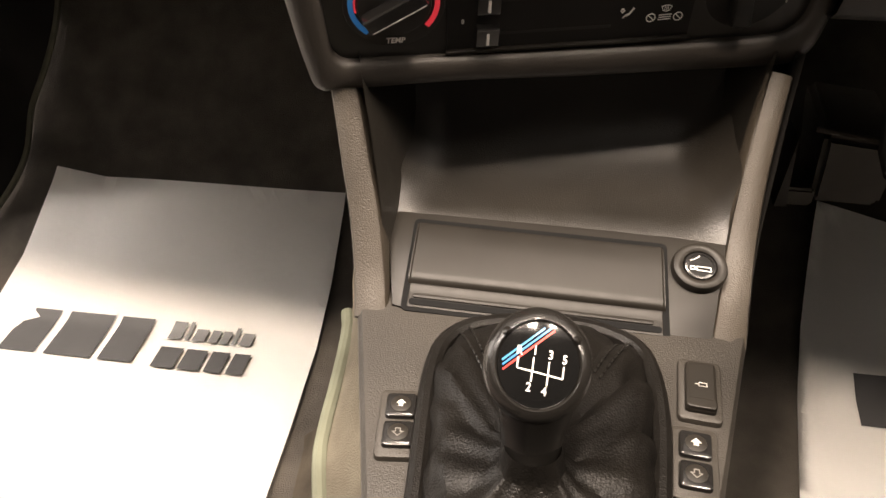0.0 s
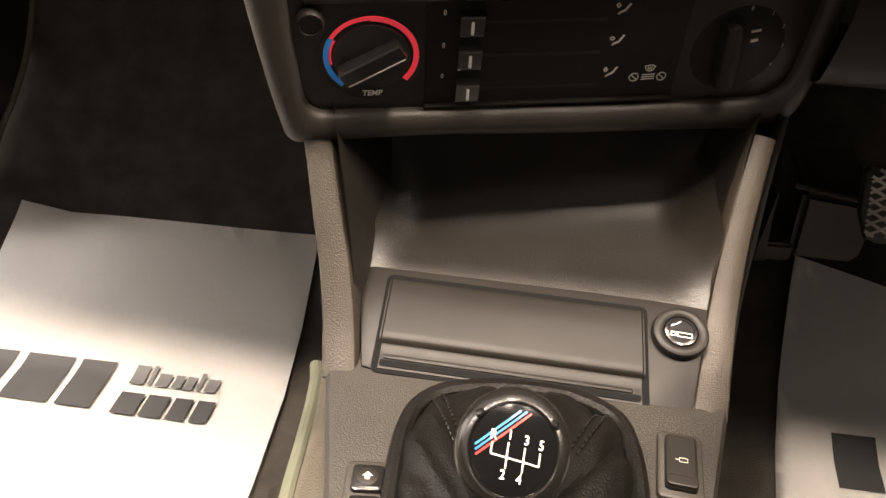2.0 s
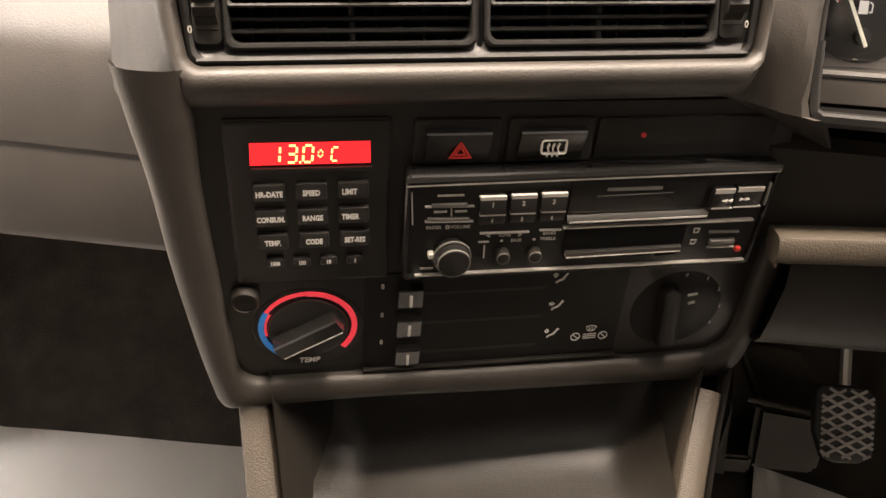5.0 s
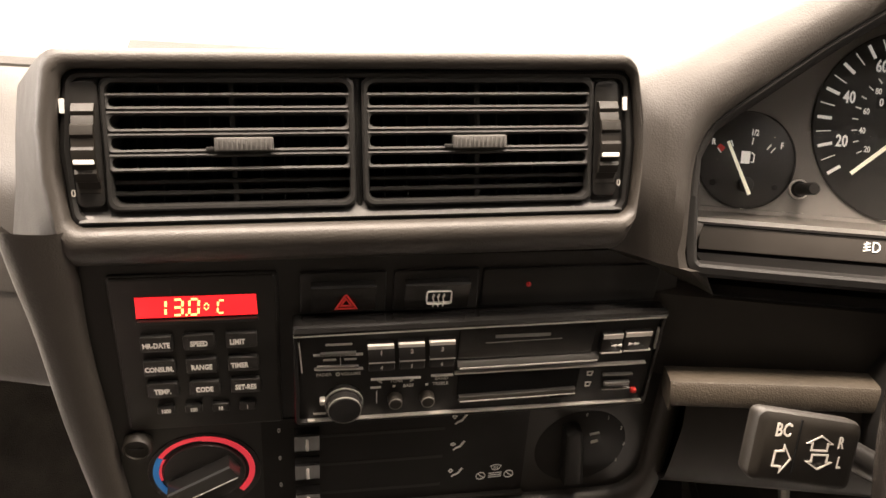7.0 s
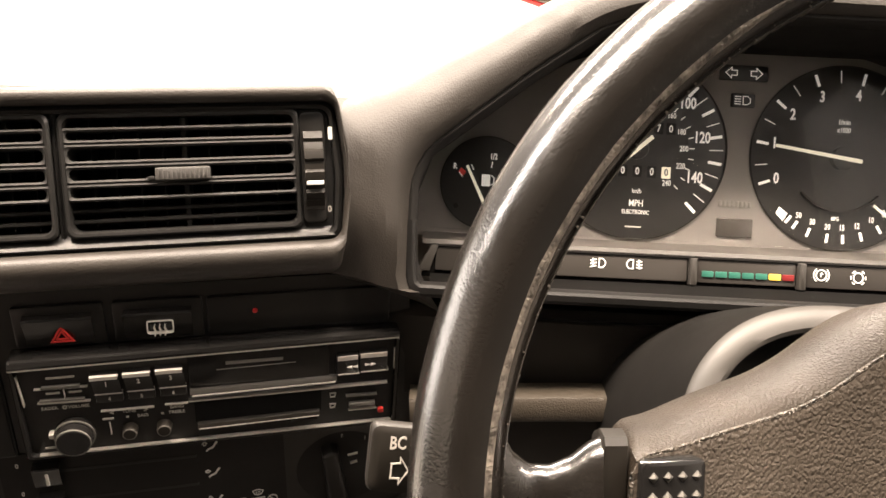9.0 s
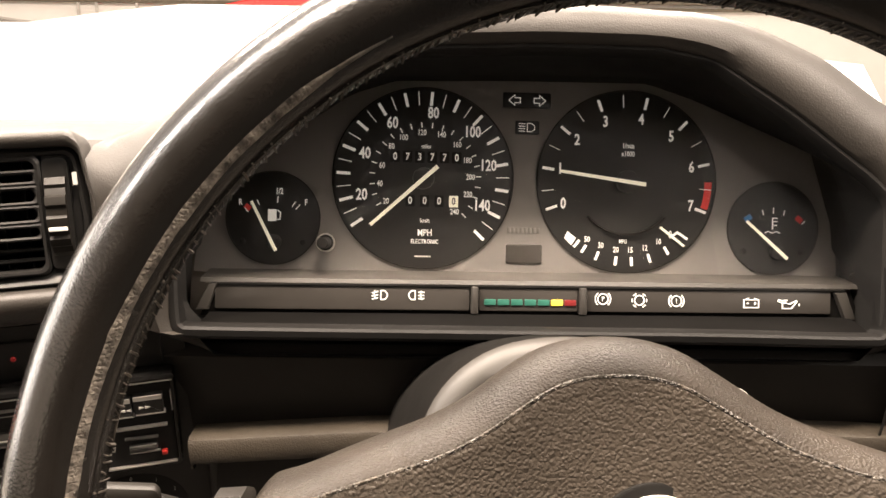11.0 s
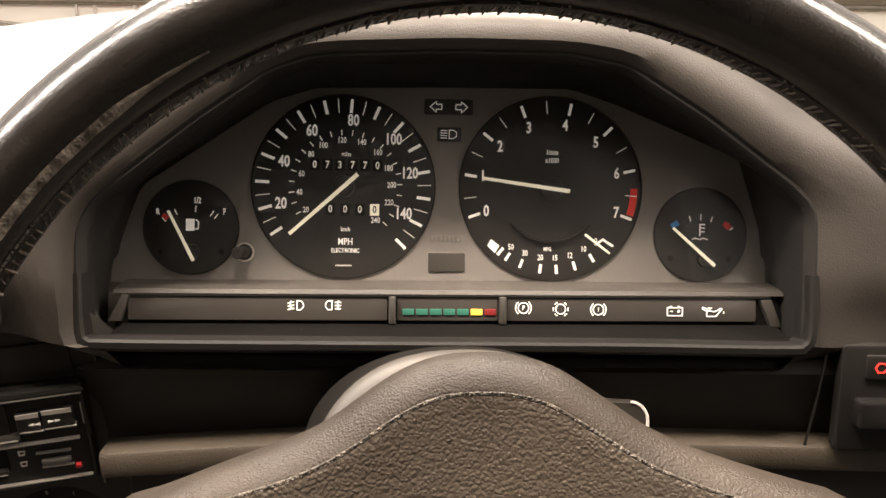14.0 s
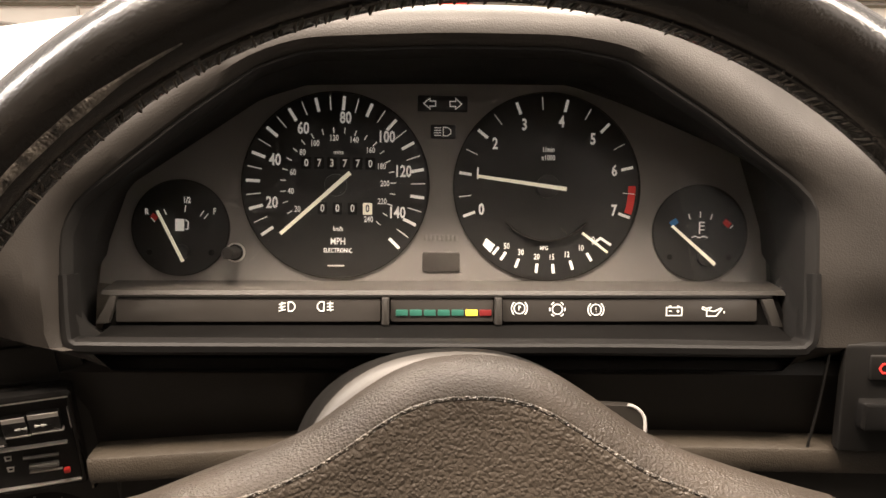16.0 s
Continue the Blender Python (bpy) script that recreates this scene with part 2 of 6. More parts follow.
def poly_prism(bm, pts, z0, z1, bevel=0.0, seg=2, back=False):
    """A flat outline (counter-clockwise) raised from z0 to z1, with rounded front edges."""
    n = len(pts)
    steps = [(0.0, z0)]
    if bevel > 0:
        for k in range(seg + 1):
            a = math.pi / 2 * k / seg
            steps.append((bevel * (1 - math.cos(a)), z1 - bevel + bevel * math.sin(a)))
    else:
        steps.append((0.0, z1))
    c = [sum(p[i] for p in pts) / n for i in (0, 1)]
    nrm = []
    for i in range(n):
        a, b, d = pts[i - 1], pts[i], pts[(i + 1) % n]
        e1 = Vector((b[0] - a[0], b[1] - a[1])).normalized() if (b[0] - a[0], b[1] - a[1]) != (0, 0) else Vector((1, 0))
        e2 = Vector((d[0] - b[0], d[1] - b[1])).normalized() if (d[0] - b[0], d[1] - b[1]) != (0, 0) else e1
        t = Vector((-(e1.y + e2.y), e1.x + e2.x))
        t = t.normalized() if t.length > 1e-9 else Vector((-e1.y, e1.x))
        k = max(0.4, t.dot(Vector((-e1.y, e1.x))))
        nrm.append(t / k)
    rings = [[bm.verts.new((p[0] + q.x * off, p[1] + q.y * off, z)) for p, q in zip(pts, nrm)] for off, z in steps]
    for r0, r1 in zip(rings, rings[1:]):
        for i in range(n):
            bm.faces.new((r0[i], r0[(i + 1) % n], r1[(i + 1) % n], r1[i]))
    bm.faces.new(rings[-1])
    if back:
        bm.faces.new(list(reversed(rings[0])))
    return bm


def rr(x0, x1, y0, y1, r, n=4):
    """A rounded rectangle, counter-clockwise."""
    r = min(r, (x1 - x0) / 2 - 1e-5, (y1 - y0) / 2 - 1e-5)
    out = []
    for cx, cy, a0 in ((x1 - r, y0 + r, -90), (x1 - r, y1 - r, 0), (x0 + r, y1 - r, 90), (x0 + r, y0 + r, 180)):
        for k in range(n + 1):
            a = radians(a0 + 90 * k / n)
            out.append((cx + r * math.cos(a), cy + r * math.sin(a)))
    return out


def circle(cx, cy, r, n=32, ry=None):
    ry = ry or r
    return [(cx + r * math.cos(2 * math.pi * k / n), cy + ry * math.sin(2 * math.pi * k / n)) for k in range(n)]


def block(x0, x1, y0, y1, z0, z1, r=0.001, bevel=0.0008, bm=None, n=3):
    return poly_prism(bm or bmesh.new(), rr(x0, x1, y0, y1, r, n), z0, z1, bevel, back=True)


def disc(cx, cy, r, z0, z1, bevel=0.0, n=40, bm=None):
    return poly_prism(bm or bmesh.new(), circle(cx, cy, r, n), z0, z1, bevel)


def ring_band(cx, cy, r0, r1, z0, z1, a0=0, a1=360, n=48, bm=None):
    """Part of a flat ring, from angle a0 to a1 in degrees."""
    bm = bm or bmesh.new()
    full = abs(a1 - a0) >= 360
    rows = []
    for k in range(n + (0 if full else 1)):
        a = radians(a0 + (a1 - a0) * k / n)
        c, s = math.cos(a), math.sin(a)
        rows.append([bm.verts.new((cx + r * c, cy + r * s, z)) for r, z in ((r0, z0), (r0, z1), (r1, z1), (r1, z0))])
    for k in range(len(rows) if full else len(rows) - 1):
        a, b = rows[k], rows[(k + 1) % len(rows)]
        for i in range(3):
            bm.faces.new((a[i], a[i + 1], b[i + 1], b[i]))
    return bm


def loft(rings, cap0=False, cap1=False, closed=True, bm=None):
    """Bridges rings of equally many 3D points."""
    bm = bm or bmesh.new()
    vs = [[bm.verts.new(p) for p in r] for r in rings]
    n = len(rings[0])
    for a, b in zip(vs, vs[1:]):
        for i in range(n if closed else n - 1):
            j = (i + 1) % n
            bm.faces.new((a[i], a[j], b[j], b[i]))
    if cap0:
        bm.faces.new(vs[0])
    if cap1:
        bm.faces.new(list(reversed(vs[-1])))
    return bm


def smooth_path(pts, sub=6):
    """A rounded line through the points (Catmull-Rom)."""
    P = [Vector(p) for p in pts]
    P = [2 * P[0] - P[1]] + P + [2 * P[-1] - P[-2]]
    out = []
    for i in range(1, len(P) - 2):
        a, b, c, d = P[i - 1:i + 3]
        for k in range(sub):
            t = k / sub
            out.append(0.5 * (2 * b + (c - a) * t + (2 * a - 5 * b + 4 * c - d) * t * t + (3 * b - a - 3 * c + d) * t ** 3))
    out.append(P[-2])
    return out


def sweep(pts, up, profile, bm=None, caps=True):
    """Carries a closed profile (side, up) along the points. up: a vector, or one for each point."""
    pts = [Vector(p) for p in pts]
    rings = []
    for i, p in enumerate(pts):
        t = (pts[min(i + 1, len(pts) - 1)] - pts[max(i - 1, 0)]).normalized()
        u = Vector(up[i] if isinstance(up, list) else up)
        s = t.cross(u).normalized()
        u = s.cross(t).normalized()
        prof = profile[i] if isinstance(profile[0][0], (list, tuple)) else profile
        rings.append([p + s * a + u * b for a, b in prof])
    return loft(rings, caps, caps, bm=bm)


def tube(pts, r, n=10, bm=None, up=(0, 0, 1), caps=True):
    return sweep(pts, up, [(r * math.cos(2 * math.pi * k / n), r * math.sin(2 * math.pi * k / n)) for k in range(n)], bm, caps)


def stroke(bm, pts, width, z0, z1, closed=False):
    """A thin raised line in the face's plane."""
    P = [Vector((p[0], p[1])) for p in pts]
    n = len(P)
    L, R = [], []
    for i in range(n):
        a = P[i - 1] if (i or closed) else P[i]
        b = P[(i + 1) % n] if (i < n - 1 or closed) else P[i]
        d1 = (P[i] - a).normalized() if (P[i] - a).length else (b - P[i]).normalized()
        d2 = (b - P[i]).normalized() if (b - P[i]).length else d1
        t = Vector((-(d1.y + d2.y), d1.x + d2.x)).normalized()
        k = max(0.5, t.dot(Vector((-d1.y, d1.x))))
        q = t * (width / 2 / k)
        L.append((P[i] + q)), R.append((P[i] - q))
    top = [[bm.verts.new((*v, z1)) for v in side] for side in (L, R)]
    low = [[bm.verts.new((*v, z0)) for v in side] for side in (L, R)]
    for i in range(n if closed else n - 1):
        j = (i + 1) % n
        bm.faces.new((top[1][i], top[1][j], top[0][j], top[0][i]))
        bm.faces.new((top[0][i], top[0][j], low[0][j], low[0][i]))
        bm.faces.new((top[1][j], top[1][i], low[1][i], low[1][j]))
    return bm


def letters(text, size, x, y, z, thick=0.00025, bold=0.0, squeeze=0.8, slant=0.0, spin=0.0, bm=None):
    """Raised lettering, centred on (x, y)."""
    cu = bpy.data.curves.new("lettering", "FONT")
    cu.body, cu.size, cu.extrude, cu.offset = text, size, thick, bold
    cu.align_x, cu.align_y, cu.resolution_u, cu.shear = "CENTER", "CENTER", 2, slant
    ob = bpy.data.objects.new("lettering", cu)
    me = bpy.data.meshes.new_from_object(ob)
    m = Matrix.Translation((x, y, z)) @ Matrix.Rotation(radians(spin), 4, "Z") @ Matrix.Diagonal((squeeze, 1, 1, 1))
    me.transform(m)
    bm = bm or bmesh.new()
    bm.from_mesh(me)
    bpy.data.objects.remove(ob), bpy.data.curves.remove(cu), bpy.data.meshes.remove(me)
    return bm


MM = 0.001


def mm(pts):
    return [(p[0] * MM, p[1] * MM) for p in pts]

# ---- frames of the faces ----
STACK = plane_m((0.013, 0.419, 0.624), 15, -13, 1)
VENT = plane_m((0.103, 0.425, 0.746), 13, 8, 2)
CLUSTER = plane_m((0.320, 0.507, 0.747), 1, 14, -1.3)
STRIP = plane_m((0.330, 0.468, 0.690), 1, 14, -1.0)
OPENING = plane_m((0.330, 0.437, 0.690), 1, 14)
ASH = plane_m((0.0, 0.375, 0.424), 0.6, 69)
DECK = plane_m((0.0, 0.300, 0.407), 0, 88)
WHEEL = plane_m((0.328, 0.244, 0.692), -1.6, 15)
SHROUD = plane_m((0.328, 0.360, 0.660), 0, 20)


def at(m, x, y, z=0.0):
    """A point of a face, in millimetres, as a place in the world."""
    return m @ Vector((x * MM, y * MM, z * MM))


# ---- setting: showroom and car shell ----
def slab(x0, x1, y0, y1, z0, z1, bm=None):
    bm = bm or bmesh.new()
    vs = [bm.verts.new((x, y, z)) for x in (x0, x1) for y in (y0, y1) for z in (z0, z1)]
    for f in ((0, 1, 3, 2), (4, 6, 7, 5), (0, 4, 5, 1), (2, 3, 7, 6), (0, 2, 6, 4), (1, 5, 7, 3)):
        bm.faces.new([vs[i] for i in f])
    return bm


solo("ground", slab(-9, 9, -8, 12, -0.35, -0.25), TILE, "pale tiled showroom floor round the car", "floor", "structure")
bm = slab(-9, 9, 11.8, 12, -0.25, 3.6)
slab(-9, 9, -8, -7.8, -0.25, 3.6, bm), slab(-9, -8.8, -7.8, 11.8, -0.25, 3.6, bm), slab(8.8, 9, -7.8, 11.8, -0.25, 3.6, bm)
solo("wall_showroom", bm, WALLP, "plain white painted showroom walls", "wall", "structure")

# unseen headlining, coloured dark to cut cabin light, ending in the windscreen's header rail
bm = slab(-0.72, 0.72, -1.75, -0.07, 1.16, 1.19)
slab(-0.72, 0.72, -0.07, 0.0, 1.15, 1.19, bm)
solo("ceiling", bm, HEAD, "unseen dark grey cloth headlining above the seats", "ceiling", "structure")
bm = slab(-0.72, -0.66, -1.66, 1.0, 0.10, 0.24)
# Raised rear part added to keep side light off the dashboard.
slab(-0.718, -0.662, -1.66, 0.28, 0.235, 0.62, bm)
solo("wall_left", bm, CLOTH, "unseen dark side of the car, stepped to shape the light", "car door", "structure")
bm = slab(0.66, 0.72, -1.66, 1.0, 0.10, 0.76)
# Unseen panel over the window, added against reflections in the gauge glass.
slab(0.662, 0.718, -1.66, -0.12, 0.755, 1.16, bm)
solo("wall_right", bm, CLOTH, "unseen dark car door with a panel closing its window", "car door", "structure")
# Unseen wall up to the roof, added to stop rear light and reflections.
bm = slab(-0.70, 0.70, -1.75, -1.65, 0.1, 1.16)
solo("wall_rear", bm, CLOTH, "unseen dark cloth wall closing the cabin behind the seats", "bulkhead", "structure")

FLOOR = [(1.02, 0.60), (0.85, 0.40), (0.76, 0.275), (0.70, 0.222), (0.62, 0.172), (0.55, 0.148), (0.45, 0.139), (0.2, 0.136), (-1.65, 0.136)]


def floor_z(y):
    for (y1, z1), (y0, z0) in zip(FLOOR, FLOOR[1:]):
        if y0 <= y <= y1:
            return z0 + (z1 - z0) * (y - y0) / (y1 - y0)
    return 0.136


xs = np.linspace(-0.66, 0.66, 34)
ys = [1.02, 0.97, 0.92, 0.88, 0.85, 0.82, 0.79, 0.76, 0.73, 0.70, 0.66, 0.62, 0.58, 0.55, 0.5, 0.45, 0.38, 0.3, 0.2, 0, -0.4, -0.9, -1.65]
bm = loft([[(x, y, floor_z(y) + 0.003 * noise.noise((x * 7, y * 7, 0.3))) for x in xs] for y in ys], closed=False)
solo("floor", bm, CARPET, "dark brown-black carpet of the footwells", "carpet", "structure")
bm = slab(-0.66, 0.66, 1.02, 1.05, 0.45, 0.70)
solo("wall_front", bm, CARPET, "dark bulkhead carpet behind the dashboard", "bulkhead", "structure")

# carpeted kick panel beside the passenger's footwell, with a pale edge
kick = thing("kick_panel", Matrix.Identity(4), "black kick panel edged with pale piping beside the carpet", "trim panel")
edge = smooth_path([(-0.60, 0.985, 0.60), (-0.592, 0.90, 0.47), (-0.585, 0.835, 0.385), (-0.592, 0.795, 0.335), (-0.607, 0.765, 0.292), (-0.604, 0.725, 0.252), (-0.612, 0.68, 0.222), (-0.632, 0.62, 0.192)], 5)
part("piping", tube(edge, 0.0035, 8), OLIVE, kick, "olive-grey edge piping")
bm = loft([[p + Vector((-0.002, 0, 0)) for p in edge], [Vector((-0.66, p.y + 0.02, p.z + 0.10)) for p in edge], [Vector((-0.66, p.y, 0.8)) for p in edge]], closed=False)
part("board", bm, DEEP, kick)

# white bonnet beyond the windscreen
bonnet = thing("car_bonnet", Matrix.Identity(4), "white painted bonnet seen through the windscreen", "bonnet")
rows = []
def bonnet_drop(x, y):
    f = max(0.0, min(1.0, (abs(x) - 0.26) / 0.22))
    return 0.048 * f * f * (3 - 2 * f) * min(1, max(0, (y - 0.9) / 0.6))


for y, z in ((0.95, 0.66), (0.955, 0.775), (1.0, 0.815), (1.2, 0.838), (1.6, 0.872), (1.9, 0.893), (2.05, 0.903), (2.14, 0.902), (2.18, 0.87), (2.22, 0.74), (2.25, 0.6)):
    rows.append([(x, y - 0.06 * (x / 0.7) ** 2, z - bonnet_drop(x, y)) for x in np.linspace(-0.76, 0.76, 45)])
part("panel", loft(rows, closed=False), WHITECAR, bonnet)
part("front_seal", tube([(x, 2.152 - 0.06 * (x / 0.7) ** 2, 0.899 - bonnet_drop(x, 2.1)) for x in np.linspace(-0.74, 0.74, 45)], 0.006, 8), BLACK, bonnet, "black seal along the front edge")


def parked(name, x, y, prof, paint, label):
    """A parked car seen from its side; its profile runs in x and z."""
    ob = thing(name, Matrix.Translation((x, y, -0.25)), label, "car", "parked cars")
    bm = loft([[(a, b, c * (1 - 0.05 * abs(b))) for a, c in prof] for b in (-0.85, -0.78, 0.78, 0.85)], True, True)
    bmesh.ops.bevel(bm, geom=bm.edges[:], offset=0.04, segments=2, affect="EDGES")
    part("body", bm, paint, ob)
    for k in (prof[0][0] + 0.8, prof[-1][0] - 0.8):
        w = part("wheel", disc(k, 0.31, 0.31, 0.84, 0.90, 0.02), BLACK, ob)
        w.matrix_local = Matrix.Rotation(radians(90), 4, "X")
    return ob


parked("parked_car", -5.2, 7.6, [(-2.1, 0.35), (-2.1, 0.9), (-1.5, 1.50), (0.2, 1.52), (1.0, 1.36), (1.9, 1.245), (2.15, 1.22), (2.2, 0.4)], DARKCAR, "dark brown parked car behind the bonnet")
parked("parked_car", -0.2, 8.4, [(-2.55, 0.35), (-2.6, 1.27), (-1.6, 1.33), (-0.9, 1.50), (0.8, 1.54), (1.5, 1.29), (2.3, 1.17), (2.35, 0.4)], REDP, "bright red parked car in the showroom")
solo("wall_rail", slab(-8, 8, 11.70, 11.795, 1.285, 1.325), TUNNEL, "tan rail along the showroom wall", "rail", "structure")
solo("wall_rail", slab(-8, 8, 11.68, 11.795, 1.37, 1.45), TUNNEL, "wide tan rail along the showroom wall", "rail", "structure")
for x in (-4.3, -4.05, -3.5):
    solo("wall_post", slab(x, x + 0.03, 11.62, 11.67, -0.25, 1.28), STEELGLINT, "slim bright post before the showroom wall", "post", "structure")

# ---- dashboard ----
dash = thing("dashboard", Matrix.Identity(4), "dark grey grained vinyl dashboard with a hooded binnacle", "dashboard")

# top pad
rows = []
for y, z in ((0.455, 0.700), (0.450, 0.745), (0.452, 0.766), (0.462, 0.776), (0.49, 0.780), (0.6, 0.772), (0.8, 0.745), (0.93, 0.72), (0.94, 0.60)):
    rows.append([(x, y + max(0.0, 0.6 - y) * 0.78 * min(1.0, max(0.0, (-x - 0.145) / 0.03)), z - 0.026 * min(1.0, max(0.0, (-x - 0.15) / 0.03)) * (z > 0.7)) for x in np.linspace(-0.68, 0.13, 55)])
part("top_pad", loft(rows, closed=False), VINYL, dash)
part("top_pad", loft([[(x, y, z) for x in np.linspace(0.128, 0.68, 20)] for y, z in ((0.56, 0.70), (0.565, 0.768), (0.6, 0.772), (0.8, 0.745), (0.93, 0.72), (0.94, 0.60))], closed=False), VINYL, dash)

# padded surround of the centre vents
L0, R0, B0, T0 = -235.5, 4.5, -34, 31.5


def barrel(x, y):
    """Bows the two ends of the vents' opening outwards."""
    k = max(0.0, 1 - ((y + 3) / 38) ** 2)
    f = max(0.0, min(1.0, (x - R0 + 40) / 40)), max(0.0, min(1.0, (L0 + 40 - x) / 40))
    return x + 5.2 * k * f[0] ** 2 - 5.2 * k * f[1] ** 2


def vent_ring(l, r, b, t, w, rad, skew=0.0):
    pts = rr(L0 - l, R0 + r, B0 - b, T0 + t, rad, 6)
    pts = [(x, y) for p, q in zip(pts, pts[1:] + pts[:1]) for x, y in (p, ((p[0] * 2 + q[0]) / 3, (p[1] * 2 + q[1]) / 3), ((p[0] + q[0] * 2) / 3, (p[1] + q[1] * 2) / 3))]
    return [at(VENT, barrel(x, y), y, w + skew * max(0.0, min(1.0, (-y - 16) / 18))) for x, y in pts]


rings = [vent_ring(0, 0, 0, 0, -34, 5), vent_ring(0, 0, 0, 0, -2.5, 5), vent_ring(0.6, 0.4, 0.6, 0.5, -0.6, 5.2), vent_ring(1.6, 1.0, 1.6, 1.6, 0.6, 5.6, 0.4), vent_ring(3.2, 1.7, 3.4, 3.2, 1.3, 6, 1.0),
         vent_ring(5, 2.2, 6.5, 5.2, 1.2, 6.5, 1.4), vent_ring(7, 2.4, 11, 6.8, 0, 7, 0.5), vent_ring(9, 2.6, 15, 8.0, -3.0, 7, -1.0), vent_ring(12, 2.6, 17, 8.2, -9, 7, 1), vent_ring(20, 2.6, 18, 7, -26, 7, 6), vent_ring(46, 2.6, 18, 2.0, -90, 7, 30)]
part("vent_surround", loft(rings), VINYL, dash)


# frame round the centre stack, running on into the knee bolster's edge
FRAME = [((-146.5, 84), (-177, 86)), ((-147, 60), (-174, 60)), ((-147.5, 26), (-170, 30)), ((-145, -20), (-166, -22)), ((-142, -72), (-159.5, -76)), ((-140.5, -86), (-155.5, -101)), ((-137.5, -92), (-153.5, -110.5)), ((-132.5, -95.2), (-149.5, -115.3)), ((-124, -95.6), (-140, -115.6)),
         ((-69, -96.4), (-69, -114.6)), ((0, -97.5), (0, -117.2)), ((70, -98), (70, -118.6)), ((122, -97.6), (128, -120)), ((134, -94), (145, -117)), ((140, -86), (154, -105)), ((141.4, -70), (156, -72)), ((141, -40), (155.5, -40)), ((140.5, -14), (154, -12))]
FSECT = ((0.0, -26), (0.0, -4), (0.03, -1.4), (0.12, 0.7), (0.28, 1.9), (0.52, 2.3), (0.74, 1.5), (0.9, -0.8), (0.98, -4), (1.0, -9), (1.02, -26), (1.15, -60), (1.5, -130))
rin = smooth_path([(a[0], a[1], 0) for a, b in FRAME], 4)
rout = smooth_path([(b[0], b[1], 0) for a, b in FRAME], 4)


def frame_point(p, q, f, w):
    """The flank's upper end leans back under the vents' surround."""
    k = max(0.0, min(1.0, (q.y - 10) / 50)) * (q.x < 0)
    f = f + (min(f, 1.0 + (f - 1) * 0.12) - f) * k
    y = p.y + (q.y - p.y) * f
    return at(STACK, p.x + (q.x - p.x) * f + 6 * k * max(0.0, min(1.0, (-w - 9) / 60)), y - max(0.0, y - 20) * max(0.0, min(1.0, (-w - 9) / 60)), w)


bm = loft([[frame_point(p, q, f, w) for p, q in zip(rin, rout)] for f, w in FSECT], closed=False)
part("stack_frame", bm, VINYL, dash)

# passenger's side: padded face, and the lower panel under it
bm = loft([[(x, y + dy * (-0.17 - x), z) for x in np.linspace(-0.68, -0.135, 16)] for y, z, dy in ((0.64, 0.7520, .0), (0.58, 0.7510, .02), (0.535, 0.742, .05), (0.502, 0.726, .08), (0.480, 0.712, .10), (0.463, 0.702, .11), (0.455, 0.688, .12), (0.4515, 0.665, .12), (0.4500, 0.648, .12), (0.4500, 0.637, .12))], closed=False)
part("passenger_pad", bm, VINYL, dash)
bm = loft([[(x, y + dy * (-0.17 - x), z + 0.03 * (x + 0.3) * (z < 0.6)) for x in np.linspace(-0.68, -0.14, 16)] for y, z, dy in ((0.4530, 0.648, .12), (0.4524, 0.640, .12), (0.4510, 0.632, .12), (0.4490, 0.584, .12), (0.453, 0.577, .12), (0.475, 0.571, .12), (0.9, 0.565, 0))], closed=False)
part("glovebox_panel", bm, VINYL, dash)

# binnacle: hood, liner and lower lip
OUT = [(-184, -4), (-185, 25), (-184.5, 50), (-178, 63.5), (-127, 103), (-92, 127), (-69, 134.5), (0, 136.6), (58, 135.5), (87, 130), (128, 103.5), (172, 70), (183, 59), (182.5, 25), (181, -12), (90, -10), (0, -8), (-90, -6)]


def resample(pts, n):
    P = [Vector(p) for p in pts]
    P.append(P[0])
    d = [0]
    for a, b in zip(P, P[1:]):
        d.append(d[-1] + (b - a).length)
    out = []
    for k in range(n):
        s = d[-1] * k / n
        i = max(j for j in range(len(d)) if d[j] <= s + 1e-9)
        i = min(i, len(P) - 2)
        t = (s - d[i]) / max(1e-9, d[i + 1] - d[i])
        out.append(P[i].lerp(P[i + 1], t))
    return out


def grow(pts, d):
    n = len(pts)
    out = []
    for i in range(n):
        a, b, c = pts[i - 2], pts[i], pts[(i + 2) % n]
        t = (c - a).normalized()
        out.append(b + Vector((-t.y, t.x)) * d)
    return out


base = [Vector((p.x, p.y)) for p in resample([(x, y, 0) for x, y in OUT], 120)]


def soft(pts, times):
    for _ in range(times):
        pts = [(pts[i - 1] + pts[i] * 2 + pts[(i + 1) % len(pts)]) / 4 for i in range(len(pts))]
    return pts


def hood_ring(d, w, relax=0, dip=0.0):
    ref = soft(base, relax)
    pts = [q + (p - q) * (1 + (0.55 if q.x > 0 else 0.22 + 0.45 * max(0, min(1, (100 - q.y) / 36))) * max(0, min(1, (abs(q.x) - 60) / 70)) * max(0, min(1, d / 25))) for p, q in zip(grow(ref, d), ref)]
    return [at(OPENING, p.x, max(p.y, -8 - p.x * 0.02 - dip), w) for p in pts]


